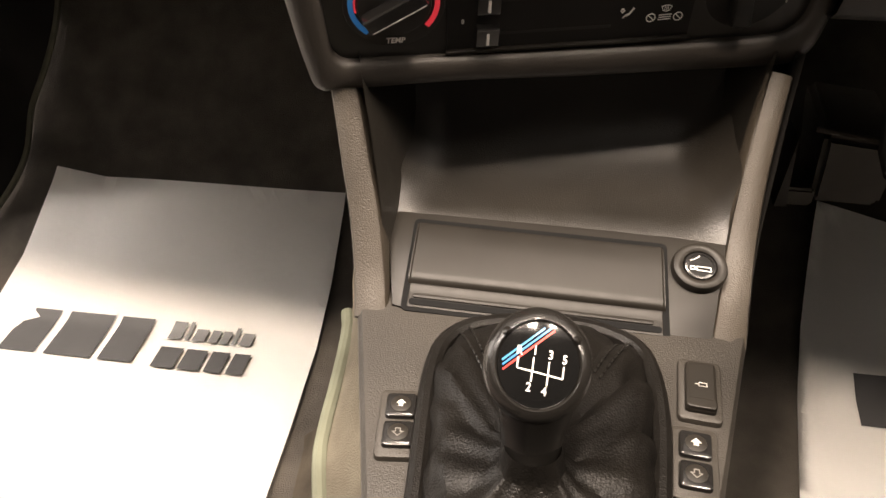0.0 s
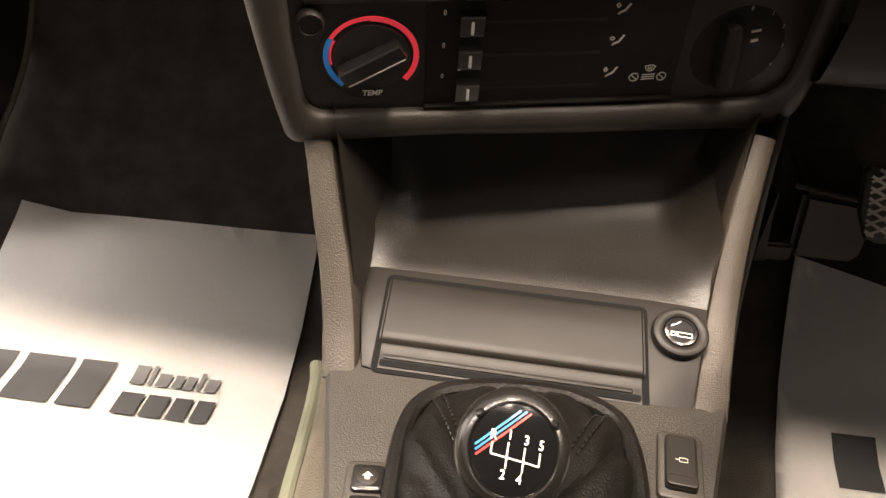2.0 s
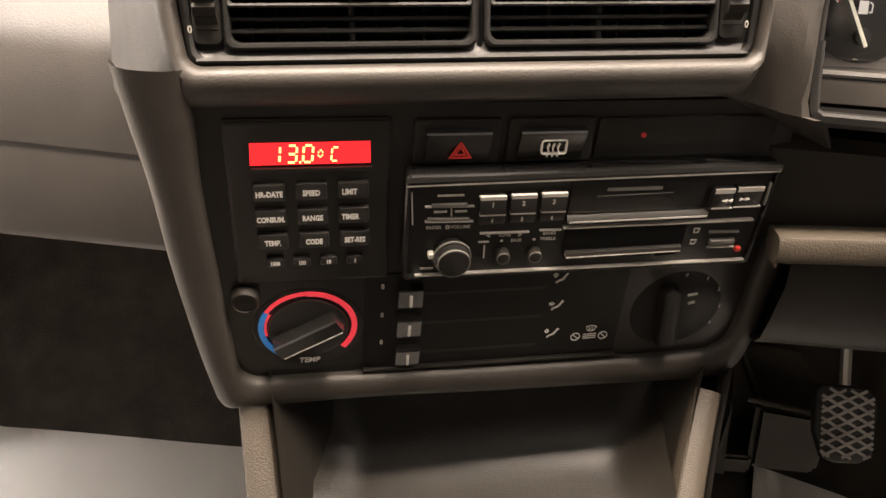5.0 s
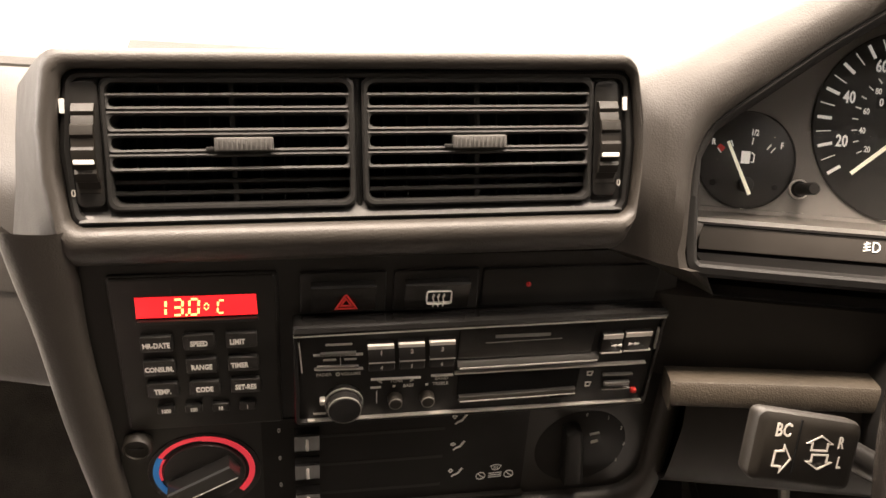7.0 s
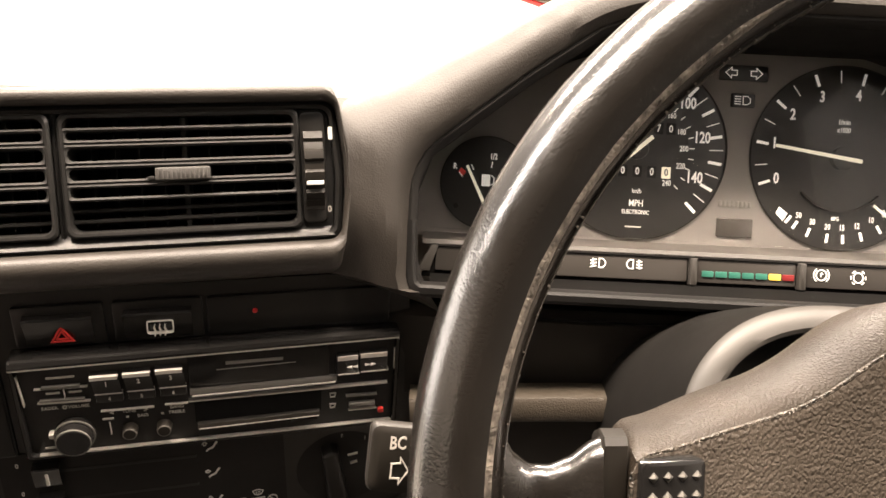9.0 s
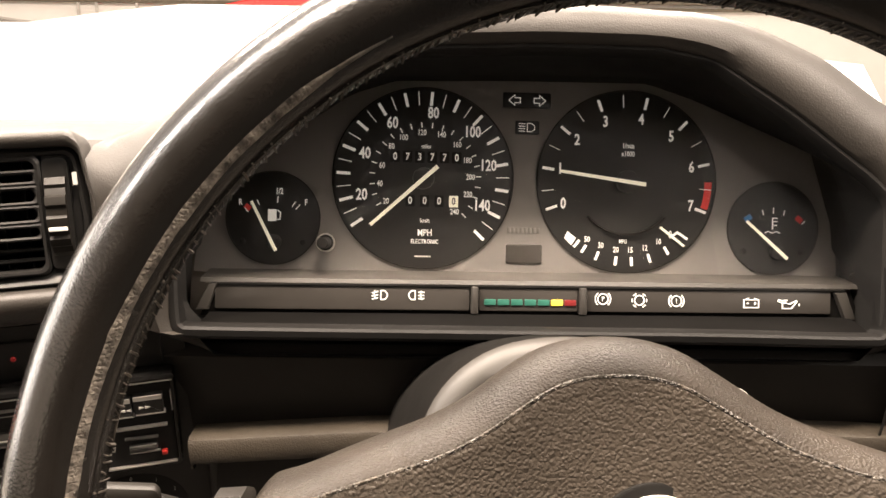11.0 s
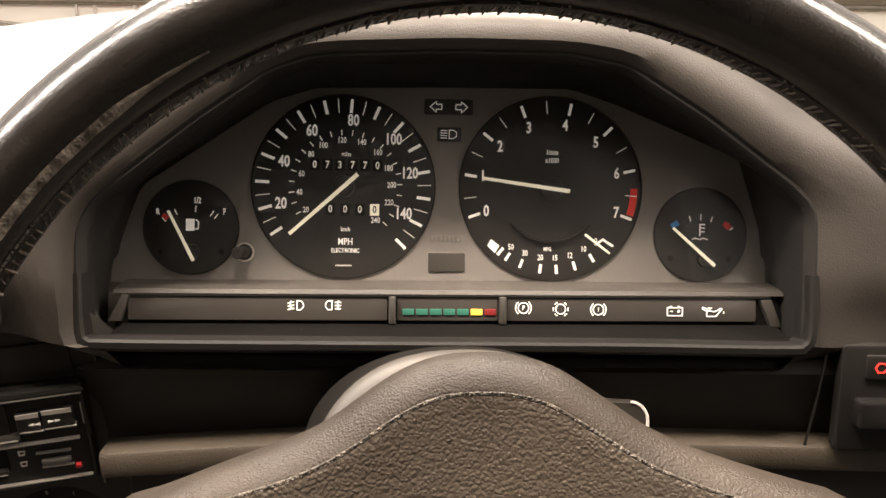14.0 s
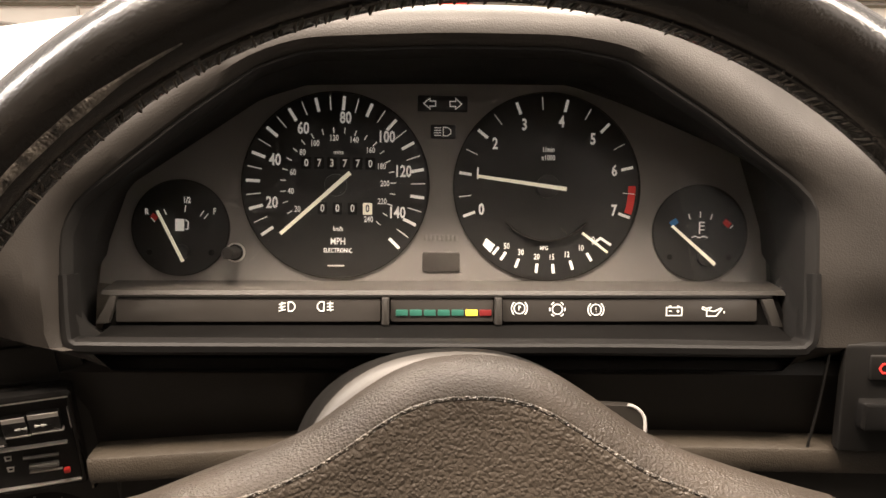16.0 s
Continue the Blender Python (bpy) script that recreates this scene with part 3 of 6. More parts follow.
PLATEO = [(-178, -52), (-174, -30), (-163.5, 0), (-92.4, 48.8), (-67.3, 57), (0, 59), (77.6, 60), (107.4, 50.6), (177, 22), (190, -20), (193, -52), (90, -52), (0, -52), (-90, -52)]
pl = [Vector((p.x, p.y)) for p in resample([(x, y, 0) for x, y in PLATEO], 120)]
k0 = min(range(120), key=lambda i: (pl[i] - Vector((0, 59))).length)
b0 = min(range(120), key=lambda i: (base[i] - Vector((0, 136))).length)
pl = [pl[(i - b0 + k0) % 120] for i in range(120)]
low = [Vector((p.x * (1.02 if p.y < -40 else 1), p.y - 30 * (p.y < -49))) for p in pl]
rings = [[at(CLUSTER, p.x, p.y, 0) for p in low], [at(CLUSTER, p.x, p.y, 0).lerp(at(OPENING, q.x, q.y, -3), 0.5) for p, q in zip(grow(low, 3), grow(base, -3))], hood_ring(-2, -4)]
part("binnacle_liner", loft(rings), LINER, dash, "matt liner round the gauges, blackened for the hood's shade")
rings = [hood_ring(-2, -4.2), hood_ring(-0.5, -0.5), hood_ring(1.5, 1), hood_ring(3.5, 0.5, 1, 1)]
part("binnacle_edge", loft(rings), LINER, dash, "dark plastic edge of the binnacle")


def ease(a, b, v):
    f = max(0.0, min(1.0, (v - a) / (b - a)))
    return f * f * (3 - 2 * f)


def hood_row(d, w, relax, dip, s, back):
    """A ring of the hood; its two flanks run on into the vents' surround and the door-side pad."""
    first, own = hood_ring(2.6, 0.5, 1, 1), hood_ring(d, w, relax, dip)
    out = []
    for p, a, q in zip(base, first, own):
        f = 1 - ease(50, 86, p.y)
        if p.x < 0:
            f *= ease(140, 172, -p.x)
            yv = min(37.0, -50.5 + 84 * (p.y + 5) / 68)
            b = at(VENT, barrel(R0 + 0.8, yv) - back - 9 * ease(35, 44, -yv), yv, 0.9 - 1.6 * ease(34, 41, -yv) + 1.4 * ease(18, 34, -yv) - 3.0 * ease(40, 52, -yv) - 60 * back)
            lift = -0.009
        else:
            f *= ease(140, 172, p.x)
            b = at(OPENING, 340, min(p.y, 74.0) - 2, -14 - 60 * back)
            lift = -0.0045
        g = a.lerp(b, s) + Vector((0, lift * 9.48 * s * (1 - s) ** 3 * (1 - back), 0))
        q = q.lerp(g, f)
        if p.y < 0 and abs(p.x) < 175:
            q = at(OPENING, p.x, p.y - 14, -10 - 20 * s)
        if abs(p.x) > 150:
            q = q - lw0 * 0.011 * ease(26, -6, p.y) * (0.25 + 0.75 * min(1.0, s * 3))
        out.append(q)
    return out


lw0 = OPENING.to_3x3() @ Vector((0, 0, 1))
rings = [hood_row(*r) for r in ((2.6, -1.5, 1, 1, 0.0, 0), (4, 2.5, 1, 1, 0.06, 0), (8, 5.5, 2, 2, 0.16, 0), (14, 5.5, 4, 2, 0.36, 0), (21, 1, 7, 2, 0.58, 0), (26, -9, 10, 2, 0.80, 0), (28, -30, 14, 2, 1.0, 0), (27, -80, 18, 2, 1.0, 0.4), (20, -200, 20, 2, 1.0, 1.0))]
part("binnacle_hood", loft(rings), VINYL, dash)

# lower lip in front of the warning strip, and the black panel under it
lip = smooth_path([at(OPENING, x, y, 0) for x, y in ((-187, 30), (-186, 4), (-183, -4), (-170, -5.5), (-90, -7.5), (0, -9.5), (90, -11.5), (168, -14), (180, -12.5), (184, -4), (185, 25))], 5)
lw = OPENING.to_3x3() @ Vector((0, 0, 1))
lprof = [(-4, -12), (-4, -2), (-3, 1.2), (-1.5, 2), (1.5, 1.2), (3.0, -1.0), (3.4, -2.5), (1.5, -6)]
part("binnacle_lip", sweep(lip, lw, [(a * MM, b * MM) for a, b in lprof]), BEZEL, dash, "smooth black plastic lip")
bx = np.linspace(-176, 178, 24)
bm = loft([[at(STRIP, x, -8.6, -1.5) for x in bx], [at(STRIP, x, -9.6, 4) for x in bx], [at(OPENING, x, -5.5 - 0.025 * (x + 170) + 2.6, -6) for x in bx], [at(OPENING, x, -5.5 - 0.025 * (x + 170) + 1.6, -1.5) for x in bx]], closed=False)
part("bezel_floor", bm, SHADEBLACK, dash, "black bezel under the warning lamps, deepened for the hood's shade")
bm = loft([[(x, y, z - 0.008 * (x - 0.15) / 0.4) for x in np.linspace(0.128, 0.66, 20)] for y, z in ((0.475, 0.672), (0.452, 0.672), (0.447, 0.666), (0.456, 0.64), (0.462, 0.615), (0.50, 0.605))], closed=False)
part("lower_panel", bm, PANELDARK, dash, "black lower panel behind the column")
bm = stroke(bmesh.new(), [(0.519, 0.612), (0.523, 0.645), (0.525, 0.672)], 0.0012, 0, 0.0008)
ob = part("seam", bm, BLACK, dash)
ob.matrix_local = Matrix.Translation((0, 0.4435, 0)) @ Matrix.Rotation(radians(90), 4, "X")

# knee bolster below the column
knee = thing("knee_bolster", Matrix.Identity(4), "dark grey padded knee bolster with a rounded ledge", "trim panel")
kp = smooth_path([Vector((0.1475, 0.447, 0.6180)), Vector((0.150, 0.447, 0.6182)), Vector((0.20, 0.447, 0.6208)), Vector((0.25, 0.447, 0.6226)), Vector((0.33, 0.449, 0.6212)), Vector((0.444, 0.450, 0.6178)), Vector((0.568, 0.451, 0.612)), Vector((0.67, 0.452, 0.609))], 6)
kprof = [(9, 4.6), (0, 5.2), (-7, 5.0), (-9.2, 4.2), (-10.2, 2.6), (-10.5, -6), (-9.6, -9), (-7, -10.5), (2, -12), (9, -12)]
part("ledge", sweep(kp, Vector((0, 0, 1)), [(-a * MM, b * MM) for a, b in kprof]), SKIN, knee)
bm = loft([[(x, y, z) for x in np.linspace(-0.0, 0.52, 16)] for y, z in ((0, 0), (-0.003, -0.02), (0.004, -0.045), (0.009, -0.058), (0.016, -0.064), (0.03, -0.066), (0.12, -0.06))], closed=False)
for v in bm.verts:
    v.co = Vector((0.158 + v.co.x - v.co.z * (-0.06) * (1 - v.co.x / 0.52), 0.448 + v.co.y, 0.612 + v.co.z))
part("face", bm, PANELDARK, knee)

# ---- centre console ----
console = thing("centre_console", Matrix.Identity(4), "dark grey plastic centre console with grained side rails", "console")
XC = lambda y: (0.011 + 0.0, 0.1165 + (y - 0.34) * 0.245)
rings = []
for y in (-0.10, 0.0, 0.10, 0.16, 0.20, 0.25, 0.30, 0.335, 0.352):
    c, h = XC(y)
    zt = 0.407 + (y - 0.3) * math.tan(radians(2))
    rings.append([(c + s, y, z) for s, z in ((-h + 0.006, 0.14), (-h + 0.003, 0.30), (-h - 0.001, zt - 0.012), (-h, zt - 0.004), (-h + 0.0025, zt - 0.0008), (-h + 0.006, zt), (-0.05, zt + 0.0004), (0.05, zt + 0.0004), (h - 0.014, zt), (h - 0.0105, zt - 0.0008), (h - 0.008, zt - 0.004), (h - 0.007, zt - 0.012), (h - 0.004, 0.30), (h + 0.012, 0.14))])
part("deck", loft(rings, closed=False), CONSOLE, console)


def rail(pts, wid):
    path = smooth_path(pts, 6)
    n = len(path)
    prof = []
    for i in range(n):
        h = wid[0] + (wid[1] - wid[0]) * i / (n - 1)
        prof.append([(-h, -0.03), (-h, -0.004), (-h + 0.0015, -0.0012), (-h + 0.004, 0), (0, 0.0008), (h - 0.004, 0), (h - 0.0015, -0.0012), (h, -0.004), (h, -0.03)])
    return sweep(path, Vector((0, -0.85, 0.53)), prof)


part("left_rail", rail([(-0.0965, 0.332, 0.4055), (-0.1005, 0.352, 0.424), (-0.1065, 0.372, 0.450), (-0.1135, 0.388, 0.476), (-0.1205, 0.404, 0.504), (-0.1238, 0.4105, 0.517)], (0.0105, 0.0085)), SKIN, console, "grained side rail")
part("right_rail", rail([(0.1095, 0.335, 0.4075), (0.1150, 0.365, 0.416), (0.1195, 0.394, 0.432), (0.1250, 0.424, 0.462), (0.1320, 0.450, 0.494), (0.1365, 0.4635, 0.513)], (0.0105, 0.0075)), SKIN, console, "grained side rail")
# side walls outside the rails
for sx, pts in ((-1, [(-0.104, 0.332, 0.4055), (-0.1145, 0.372, 0.450), (-0.1275, 0.404, 0.513), (-0.134, 0.418, 0.55)]), (1, [(0.118, 0.335, 0.4075), (0.130, 0.394, 0.432), (0.1375, 0.424, 0.462), (0.144, 0.450, 0.494), (0.150, 0.470, 0.525)])):
    P = smooth_path(pts, 5)
    bm = loft([[p + Vector((0, 0.004, -0.003)) for p in P], [p + Vector((-sx * 0.004, 0.02, -0.008)) for p in P], [Vector((p.x - sx * 0.004, 0.60, p.z - 0.01)) for p in P]], closed=False)
    part("cheek", bm, DEEP, console)
    P = [Vector((p.x, p.y, p.z)) for p in P]
    part("lower_cheek", loft([[p + Vector((-sx * 0.005, 0.006, 0)) for p in P] + [Vector((P[-1].x - sx * 0.005, 0.7, 0.55))], [Vector((p.x - sx * 0.014, p.y + 0.02, 0.14)) for p in P] + [Vector((P[-1].x - sx * 0.014, 0.7, 0.2))]], closed=False), DEEP, console)
# open tray behind the ashtray
prof = [(0.386, 0.4235), (0.398, 0.4325), (0.412, 0.4345), (0.430, 0.4368), (0.447, 0.4415), (0.460, 0.4505), (0.470, 0.465), (0.477, 0.486), (0.483, 0.52), (0.487, 0.56)]
rings = []
for y, z in prof:
    k = max(0, (z - 0.4325) / 0.13)
    xl, xr = -0.1005 - 0.022 * k + 0.10 * max(0, y - 0.43), 0.1165 + 0.026 * k - 0.10 * max(0, y - 0.43)
    row = []
    for t in np.linspace(0, 1, 41):
        x = xl + (xr - xl) * t
        e = min(t, 1 - t) * (xr - xl)
        up = 0.034 * max(0, 1 - e / 0.034) ** 2 * max(0, 1 - k * 2)
        up *= max(0, min(1, (y - 0.402) / 0.03))
        row.append((x, y - 0.6 * up + 0.045 * max(0, min(1, (y - 0.40) / 0.08)) * t, z + up))
    rings.append(row)
bm = loft(rings, closed=False)
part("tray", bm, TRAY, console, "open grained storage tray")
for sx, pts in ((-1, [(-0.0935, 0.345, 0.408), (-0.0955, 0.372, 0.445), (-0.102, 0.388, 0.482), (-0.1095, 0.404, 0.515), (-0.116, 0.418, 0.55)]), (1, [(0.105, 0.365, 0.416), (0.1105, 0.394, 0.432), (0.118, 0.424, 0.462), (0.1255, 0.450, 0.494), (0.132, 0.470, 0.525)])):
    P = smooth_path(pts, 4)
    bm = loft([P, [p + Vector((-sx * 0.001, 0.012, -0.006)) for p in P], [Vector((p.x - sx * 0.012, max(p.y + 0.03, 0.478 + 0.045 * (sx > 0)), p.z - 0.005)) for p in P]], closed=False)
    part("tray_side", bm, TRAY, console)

# panel with the ashtray and the lighter
bm = poly_prism(bmesh.new(), mm([(-85, -38.5), (-78, -40), (72, -45), (77, -46.5), (98.5, -46.5), (111.5, 21), (75, 24.5), (-98, 29)]), -0.004, 0.0, 0.0012, back=True)
part("insert_plate", bm, SATIN, console, "satin dark insert plate").matrix_local = ASH
ash = thing("ashtray", ASH, "closed satin ashtray drawer with a finger ledge", "ashtray")
part("surround", poly_prism(bmesh.new(), mm([(x, y - 0.036 * x) for x, y in rr(-79.5, 75.6, -44.6, 20.6, 4, 5)]), -0.001, 0.0004, 0.0), GAPSHADE, ash, "black plate for the shaded gap round the drawer")
yy = [(-42.5, -1.5), (-42, 0.8), (-35, 1.0), (-34, 0.8), (-27.5, 0.7), (-26.4, 1.2), (-25.4, 3.0), (-23.5, 4.1), (-19, 4.1), (0, 3.6), (14, 3.0), (16.5, 2.2), (17.5, 0), (17.5, -2)]
rows = [[(x * MM, (y - 0.036 * x) * MM, (w - (1.2 if abs(x + 2) > 74 else 0)) * MM) for x in (-77.3, -76.5, -75.5, -40, 0, 40, 71.5, 72.6, 73.3)] for y, w in yy]
part("drawer", loft(rows, closed=False), SATIN, ash)
part("groove", poly_prism(bmesh.new(), mm([(x, y - 0.036 * x) for x, y in rr(-75, 71, -40.6, -36.6, 1.5, 3)]), 0.0009, 0.0014, 0.0), GAPSHADE, ash, "black strip for the finger groove's shade")
part("finger_bar", block(-0.072, 0.068, -0.0362, -0.0330, 0.0004, 0.0020, 0.0015, 0.0010), SATIN, ash, "slim raised finger bar").matrix_local = Matrix.Rotation(radians(-2.1), 4, "Z")
lig = thing("cigarette_lighter", ASH @ Matrix.Translation((0.0935, 0.0015, 0)), "round black push-in cigarette lighter with a white symbol", "lighter")
r_ = [(16.2, -1), (16.2, 3), (15.4, 5), (13.6, 6), (11.5, 5.8), (10.0, 4.6), (9.8, 1.5)]
part("collar", loft([[(a * MM * math.cos(t), a * MM * math.sin(t), b * MM) for t in np.linspace(0, 2 * math.pi, 48, endpoint=False)] for a, b in r_]), SATIN, lig)
r_ = [(9.6, 1.5), (9.6, 4.2), (9.0, 5.0), (7.5, 5.2), (7.2, 4.7)]
part("button", loft([[(a * MM * math.cos(t), a * MM * math.sin(t), b * MM) for t in np.linspace(0, 2 * math.pi, 40, endpoint=False)] for a, b in r_], cap1=True), GLOSS, lig)
bm = bmesh.new()
stroke(bm, mm([(-5.6, 3.2), (-2.6, 4.6), (0.2, 6.6)]), 0.0005, 0.0046, 0.0049)
stroke(bm, mm([(-5.6, -2.8), (-3.2, -2.8), (-3.2, -0.6), (-5.6, -0.6)]), 0.0005, 0.0046, 0.0049, True)
stroke(bm, mm([(-2.0, -3.2), (6.0, -3.8), (6.0, -1.2), (-2.0, -0.6)]), 0.0005, 0.0046, 0.0049, True)
part("symbol", bm, PRINT, lig, "white cigarette symbol")


def arrow_up(bm, cx, cy, s, z, up=True, fill=False, w=0.0005):
    k = 1 if up else -1
    pts = [(-.45, -.75), (.45, -.75), (.45, 0), (1, 0), (0, .95), (-1, 0), (-.45, 0)]
    pts = [(cx + a * s, cy + k * b * s) for a, b in pts]
    if fill:
        if k < 0:
            pts.reverse()
        poly_prism(bm, pts, z, z + 0.0003)
    else:
        stroke(bm, pts, w, z, z + 0.0003, True)
    return bm


def window_switch(m, label):
    sw = thing("window_switch", m, label, "switch", "window switches")
    part("base", block(-0.0112, 0.0112, -0.0212, 0.0212, -0.002, 0.0032, 0.003, 0.0014), CONSOLE, sw)
    for cy, up in ((0.0093, True), (-0.0085, False)):
        b = part("button", block(-0.0078, 0.0078, cy - 0.0076, cy + 0.0076, 0.003, 0.0062, 0.0022, 0.0016), GLOSS, sw)
        part("dish", disc(0, cy, 0.0052, 0.0061, 0.0066, 0.0004, 24), SATIN, b)
        bm = bmesh.new()
        arrow_up(bm, 0, cy, 0.0026, 0.0066, up, up, 0.0004)
        part("arrow", bm, DIM if up else FAINT, b)
    return sw


window_switch(DECK @ Matrix.Translation((-0.0635, -0.0485, 0.0005)) @ Matrix.Rotation(radians(5), 4, "Z"), "black electric window switch with two arrow buttons")
window_switch(DECK @ Matrix.Translation((0.0800, -0.0535, 0.0005)) @ Matrix.Rotation(radians(-5), 4, "Z"), "black electric window switch with two arrow buttons")
ms = thing("mirror_switch", DECK @ Matrix.Translation((0.0873, -0.0065, 0.0005)) @ Matrix.Rotation(radians(-5), 4, "Z"), "black rocker switch with a faint symbol on the console", "switch")
part("base", block(-0.0112, 0.0112, -0.021, 0.021, -0.002, 0.0032, 0.003, 0.0014), CONSOLE, ms)
part("rocker", block(-0.0078, 0.0078, -0.0165, 0.0165, 0.003, 0.0068, 0.002, 0.0016), SATIN, ms, smooth=20)
part("rocker_step", block(-0.0076, 0.0076, -0.0163, -0.0098, 0.0066, 0.0078, 0.002, 0.0008), SATIN, ms, smooth=20)
bm = bmesh.new()
stroke(bm, mm([(-1.2, -1.2), (2.8, -1.2), (2.8, 1.2), (-1.2, 1.2)]), 0.0003, 0.0068, 0.0070, True)
stroke(bm, mm([(-3.2, 0), (-1.2, 0)]), 0.0004, 0.0068, 0.0070)
part("symbol", bm, DIM, ms)

# gaiter and gear lever
gaiter = thing("gear_gaiter", Matrix.Identity(4), "creased black leather gear lever gaiter with stitched seams", "gaiter")
GO = [(63, -10), (63.5, -40), (60, -80), (56, -140), (-44, -140), (-46.5, -88), (-50, -40), (-51, -15), (-49, 7), (-37, 21), (-14, 28), (10, 30), (33, 29), (57, 17)]
go = [Vector((p.x, p.y)) for p in resample([(x, y, 0) for x, y in GO], 96)]
go = soft(go, 4)
NECK = Vector((0.0022, 0.2108, 0.452))
rings = []
for h, s, bulge in ((0.0, 1.0, 0), (0.02, 1.0, 0.001), (0.04, 0.985, 0.003), (0.08, 0.945, 0.0075), (0.14, 0.86, 0.0120), (0.22, 0.74, 0.0140), (0.34, 0.58, 0.0110), (0.52, 0.43, 0.006), (0.74, 0.31, 0.002), (1.0, 0.21, 0.0)):
    ring = []
    for i, p in enumerate(go):
        a = 2 * math.pi * i / 96
        q = Vector((p.x * MM, 0.300 + p.y * MM * 0.999, 0.407))
        c = Vector((NECK.x, NECK.y - 0.008 * (1 - h), 0.0))
        pos = Vector((c.x + (q.x - c.x) * s, c.y + (q.y - c.y) * s, 0.4085 + (NECK.z - 0.4085) * (h ** 1.15) + bulge))
        crease = abs(math.sin(a * 5.5 + 1.1 * math.sin(h * 4 + a * 2)))
        fold = (crease ** 0.55 - 0.64) * 0.0068 * (0.55 + 0.45 * math.sin(a + 2.2)) + math.sin(a * 15 + 5 * h) * 0.0012 + 0.0026 * noise.noise((pos.x * 90, pos.y * 90, pos.z * 90)) + 0.0010 * noise.noise((pos.x * 260, pos.y * 260, pos.z * 180))
        out = Vector((q.x - c.x, q.y - c.y, 0)).normalized()
        amp = math.sin(math.pi * min(1, h ** 0.6 * 1.05)) if h < 0.85 else 0.35
        f = max(0.0, min(1.0, (h - 0.3) / 0.7))
        ring.append((pos + out * fold * amp * 1.3 + Vector((0, 0, 0.6 * fold * amp))).lerp(Vector((NECK.x + out.x * 0.0122, NECK.y + out.y * 0.0115, pos.z)), f))
    rings.append(ring)
fine = []
for a, b in zip(rings, rings[1:]):
    fine += [a] + [[p.lerp(q, f) for p, q in zip(a, b)] for f in (0.33, 0.67)]
fine.append(rings[-1])
part("leather", loft(fine), GAITER, gaiter)
hem = [Vector((p.x * MM, 0.300 + p.y * MM, 0.4130)) for p in grow(go, 1.5)]
part("hem", tube(hem + hem[:1], 0.0052, 10, caps=False), GAITER, gaiter, "rolled leather hem")
for tx, ty in ((-41, 16), (54, 20)):
    idx = min(range(96), key=lambda i: (go[i] - Vector((tx, ty))).length)
    bm = bmesh.new()
    for off in (-1, 1):
        line = smooth_path([r[(idx + off) % 96].lerp(r[idx], 0.35) + Vector((0, -0.0004, 0.0014)) for r in rings[1:7]], 5)
        for p, q in zip(line[::1], line[1::1]):
            tube([p, p.lerp(q, 0.62)], 0.0007, 5, bm)
    part("seam_stitches", bm, KNOBM, gaiter, "twin rows of black stitches")
lever = thing("gear_lever", Matrix.Identity(4), "black leather gear knob with a glossy shift-pattern cap", "gear knob")
KN = plane_m((0.0012, 0.2145, 0.4945), 2, 46, -4)
prof = [(3, -25), (9, -23.5), (14.5, -20.5), (19.0, -15), (21.4, -9.5), (21.8, -5), (20.8, -0.5), (18.6, 2.0), (16.8, 2.8), (15.9, 1.9)]
bm = loft([[KN @ Vector((a * MM * math.cos(t) * 1.0, a * MM * math.sin(t) * 1.06, b * MM)) + Vector((0, 0.00012 * max(0, -b - 16) ** 1.45, -0.0003 * max(0, -b - 16) ** 1.2)) for t in np.linspace(0, 2 * math.pi, 48, endpoint=False)] for a, b in prof])
part("knob", bm, KNOBM, lever)
neck = [[(0.0015 + r * MM * math.cos(t) * 1.1, y + r * MM * math.sin(t), z) for t in np.linspace(0, 2 * math.pi, 32, endpoint=False)] for r, y, z in ((18.5, 0.2300, 0.486), (17.8, 0.2270, 0.476), (15.2, 0.2220, 0.466), (12.8, 0.2175, 0.457), (11.6, 0.2135, 0.448), (11.2, 0.2105, 0.438), (11.0, 0.208, 0.424))]
part("neck", loft(neck), KNOBM, lever)
for a0 in (38, 142):
    ring = []
    for k in range(7):
        r_, b_ = 16.4 + 0.72 * k, (2.9, 3.5, 3.1, 2.0, 0.4, -1.8, -4.2)[k]
        ring.append([KN @ Vector(((r_ * math.cos(radians(a0)) - d * math.sin(radians(a0))) * MM, (r_ * math.sin(radians(a0)) + d * math.cos(radians(a0))) * MM * 1.06, (b_ + e) * MM)) for d, e in ((-1.9, -0.8), (-1.0, 0.35), (0.0, 0.75), (1.0, 0.35), (1.9, -0.8))])
    part("leather_fold", loft(ring, closed=False), KNOBM, lever, "gathered leather fold")
cap = part("cap", loft([[KN @ Vector((a * MM * math.cos(t), a * MM * math.sin(t) * 1.06, b * MM)) for t in np.linspace(0, 2 * math.pi, 40, endpoint=False)] for a, b in ((16.2, 1.4), (15.6, 2.6), (11, 3.9), (5, 4.7), (1, 4.9))], cap1=True), CAPCLEAR, lever, "glossy black domed cap")
def capz(x, y):
    return MM * float(np.interp(math.hypot(x, y) / MM, (1, 5, 11, 15.6, 16.2), (4.9, 4.7, 3.9, 2.6, 1.4)))
def on_cap(bm, lift=0.00022):
    for v in bm.verts:
        v.co = KN @ Vector((v.co.x, v.co.y * 1.04, capz(v.co.x, v.co.y) + lift + v.co.z))
    return bm
bm = bmesh.new()
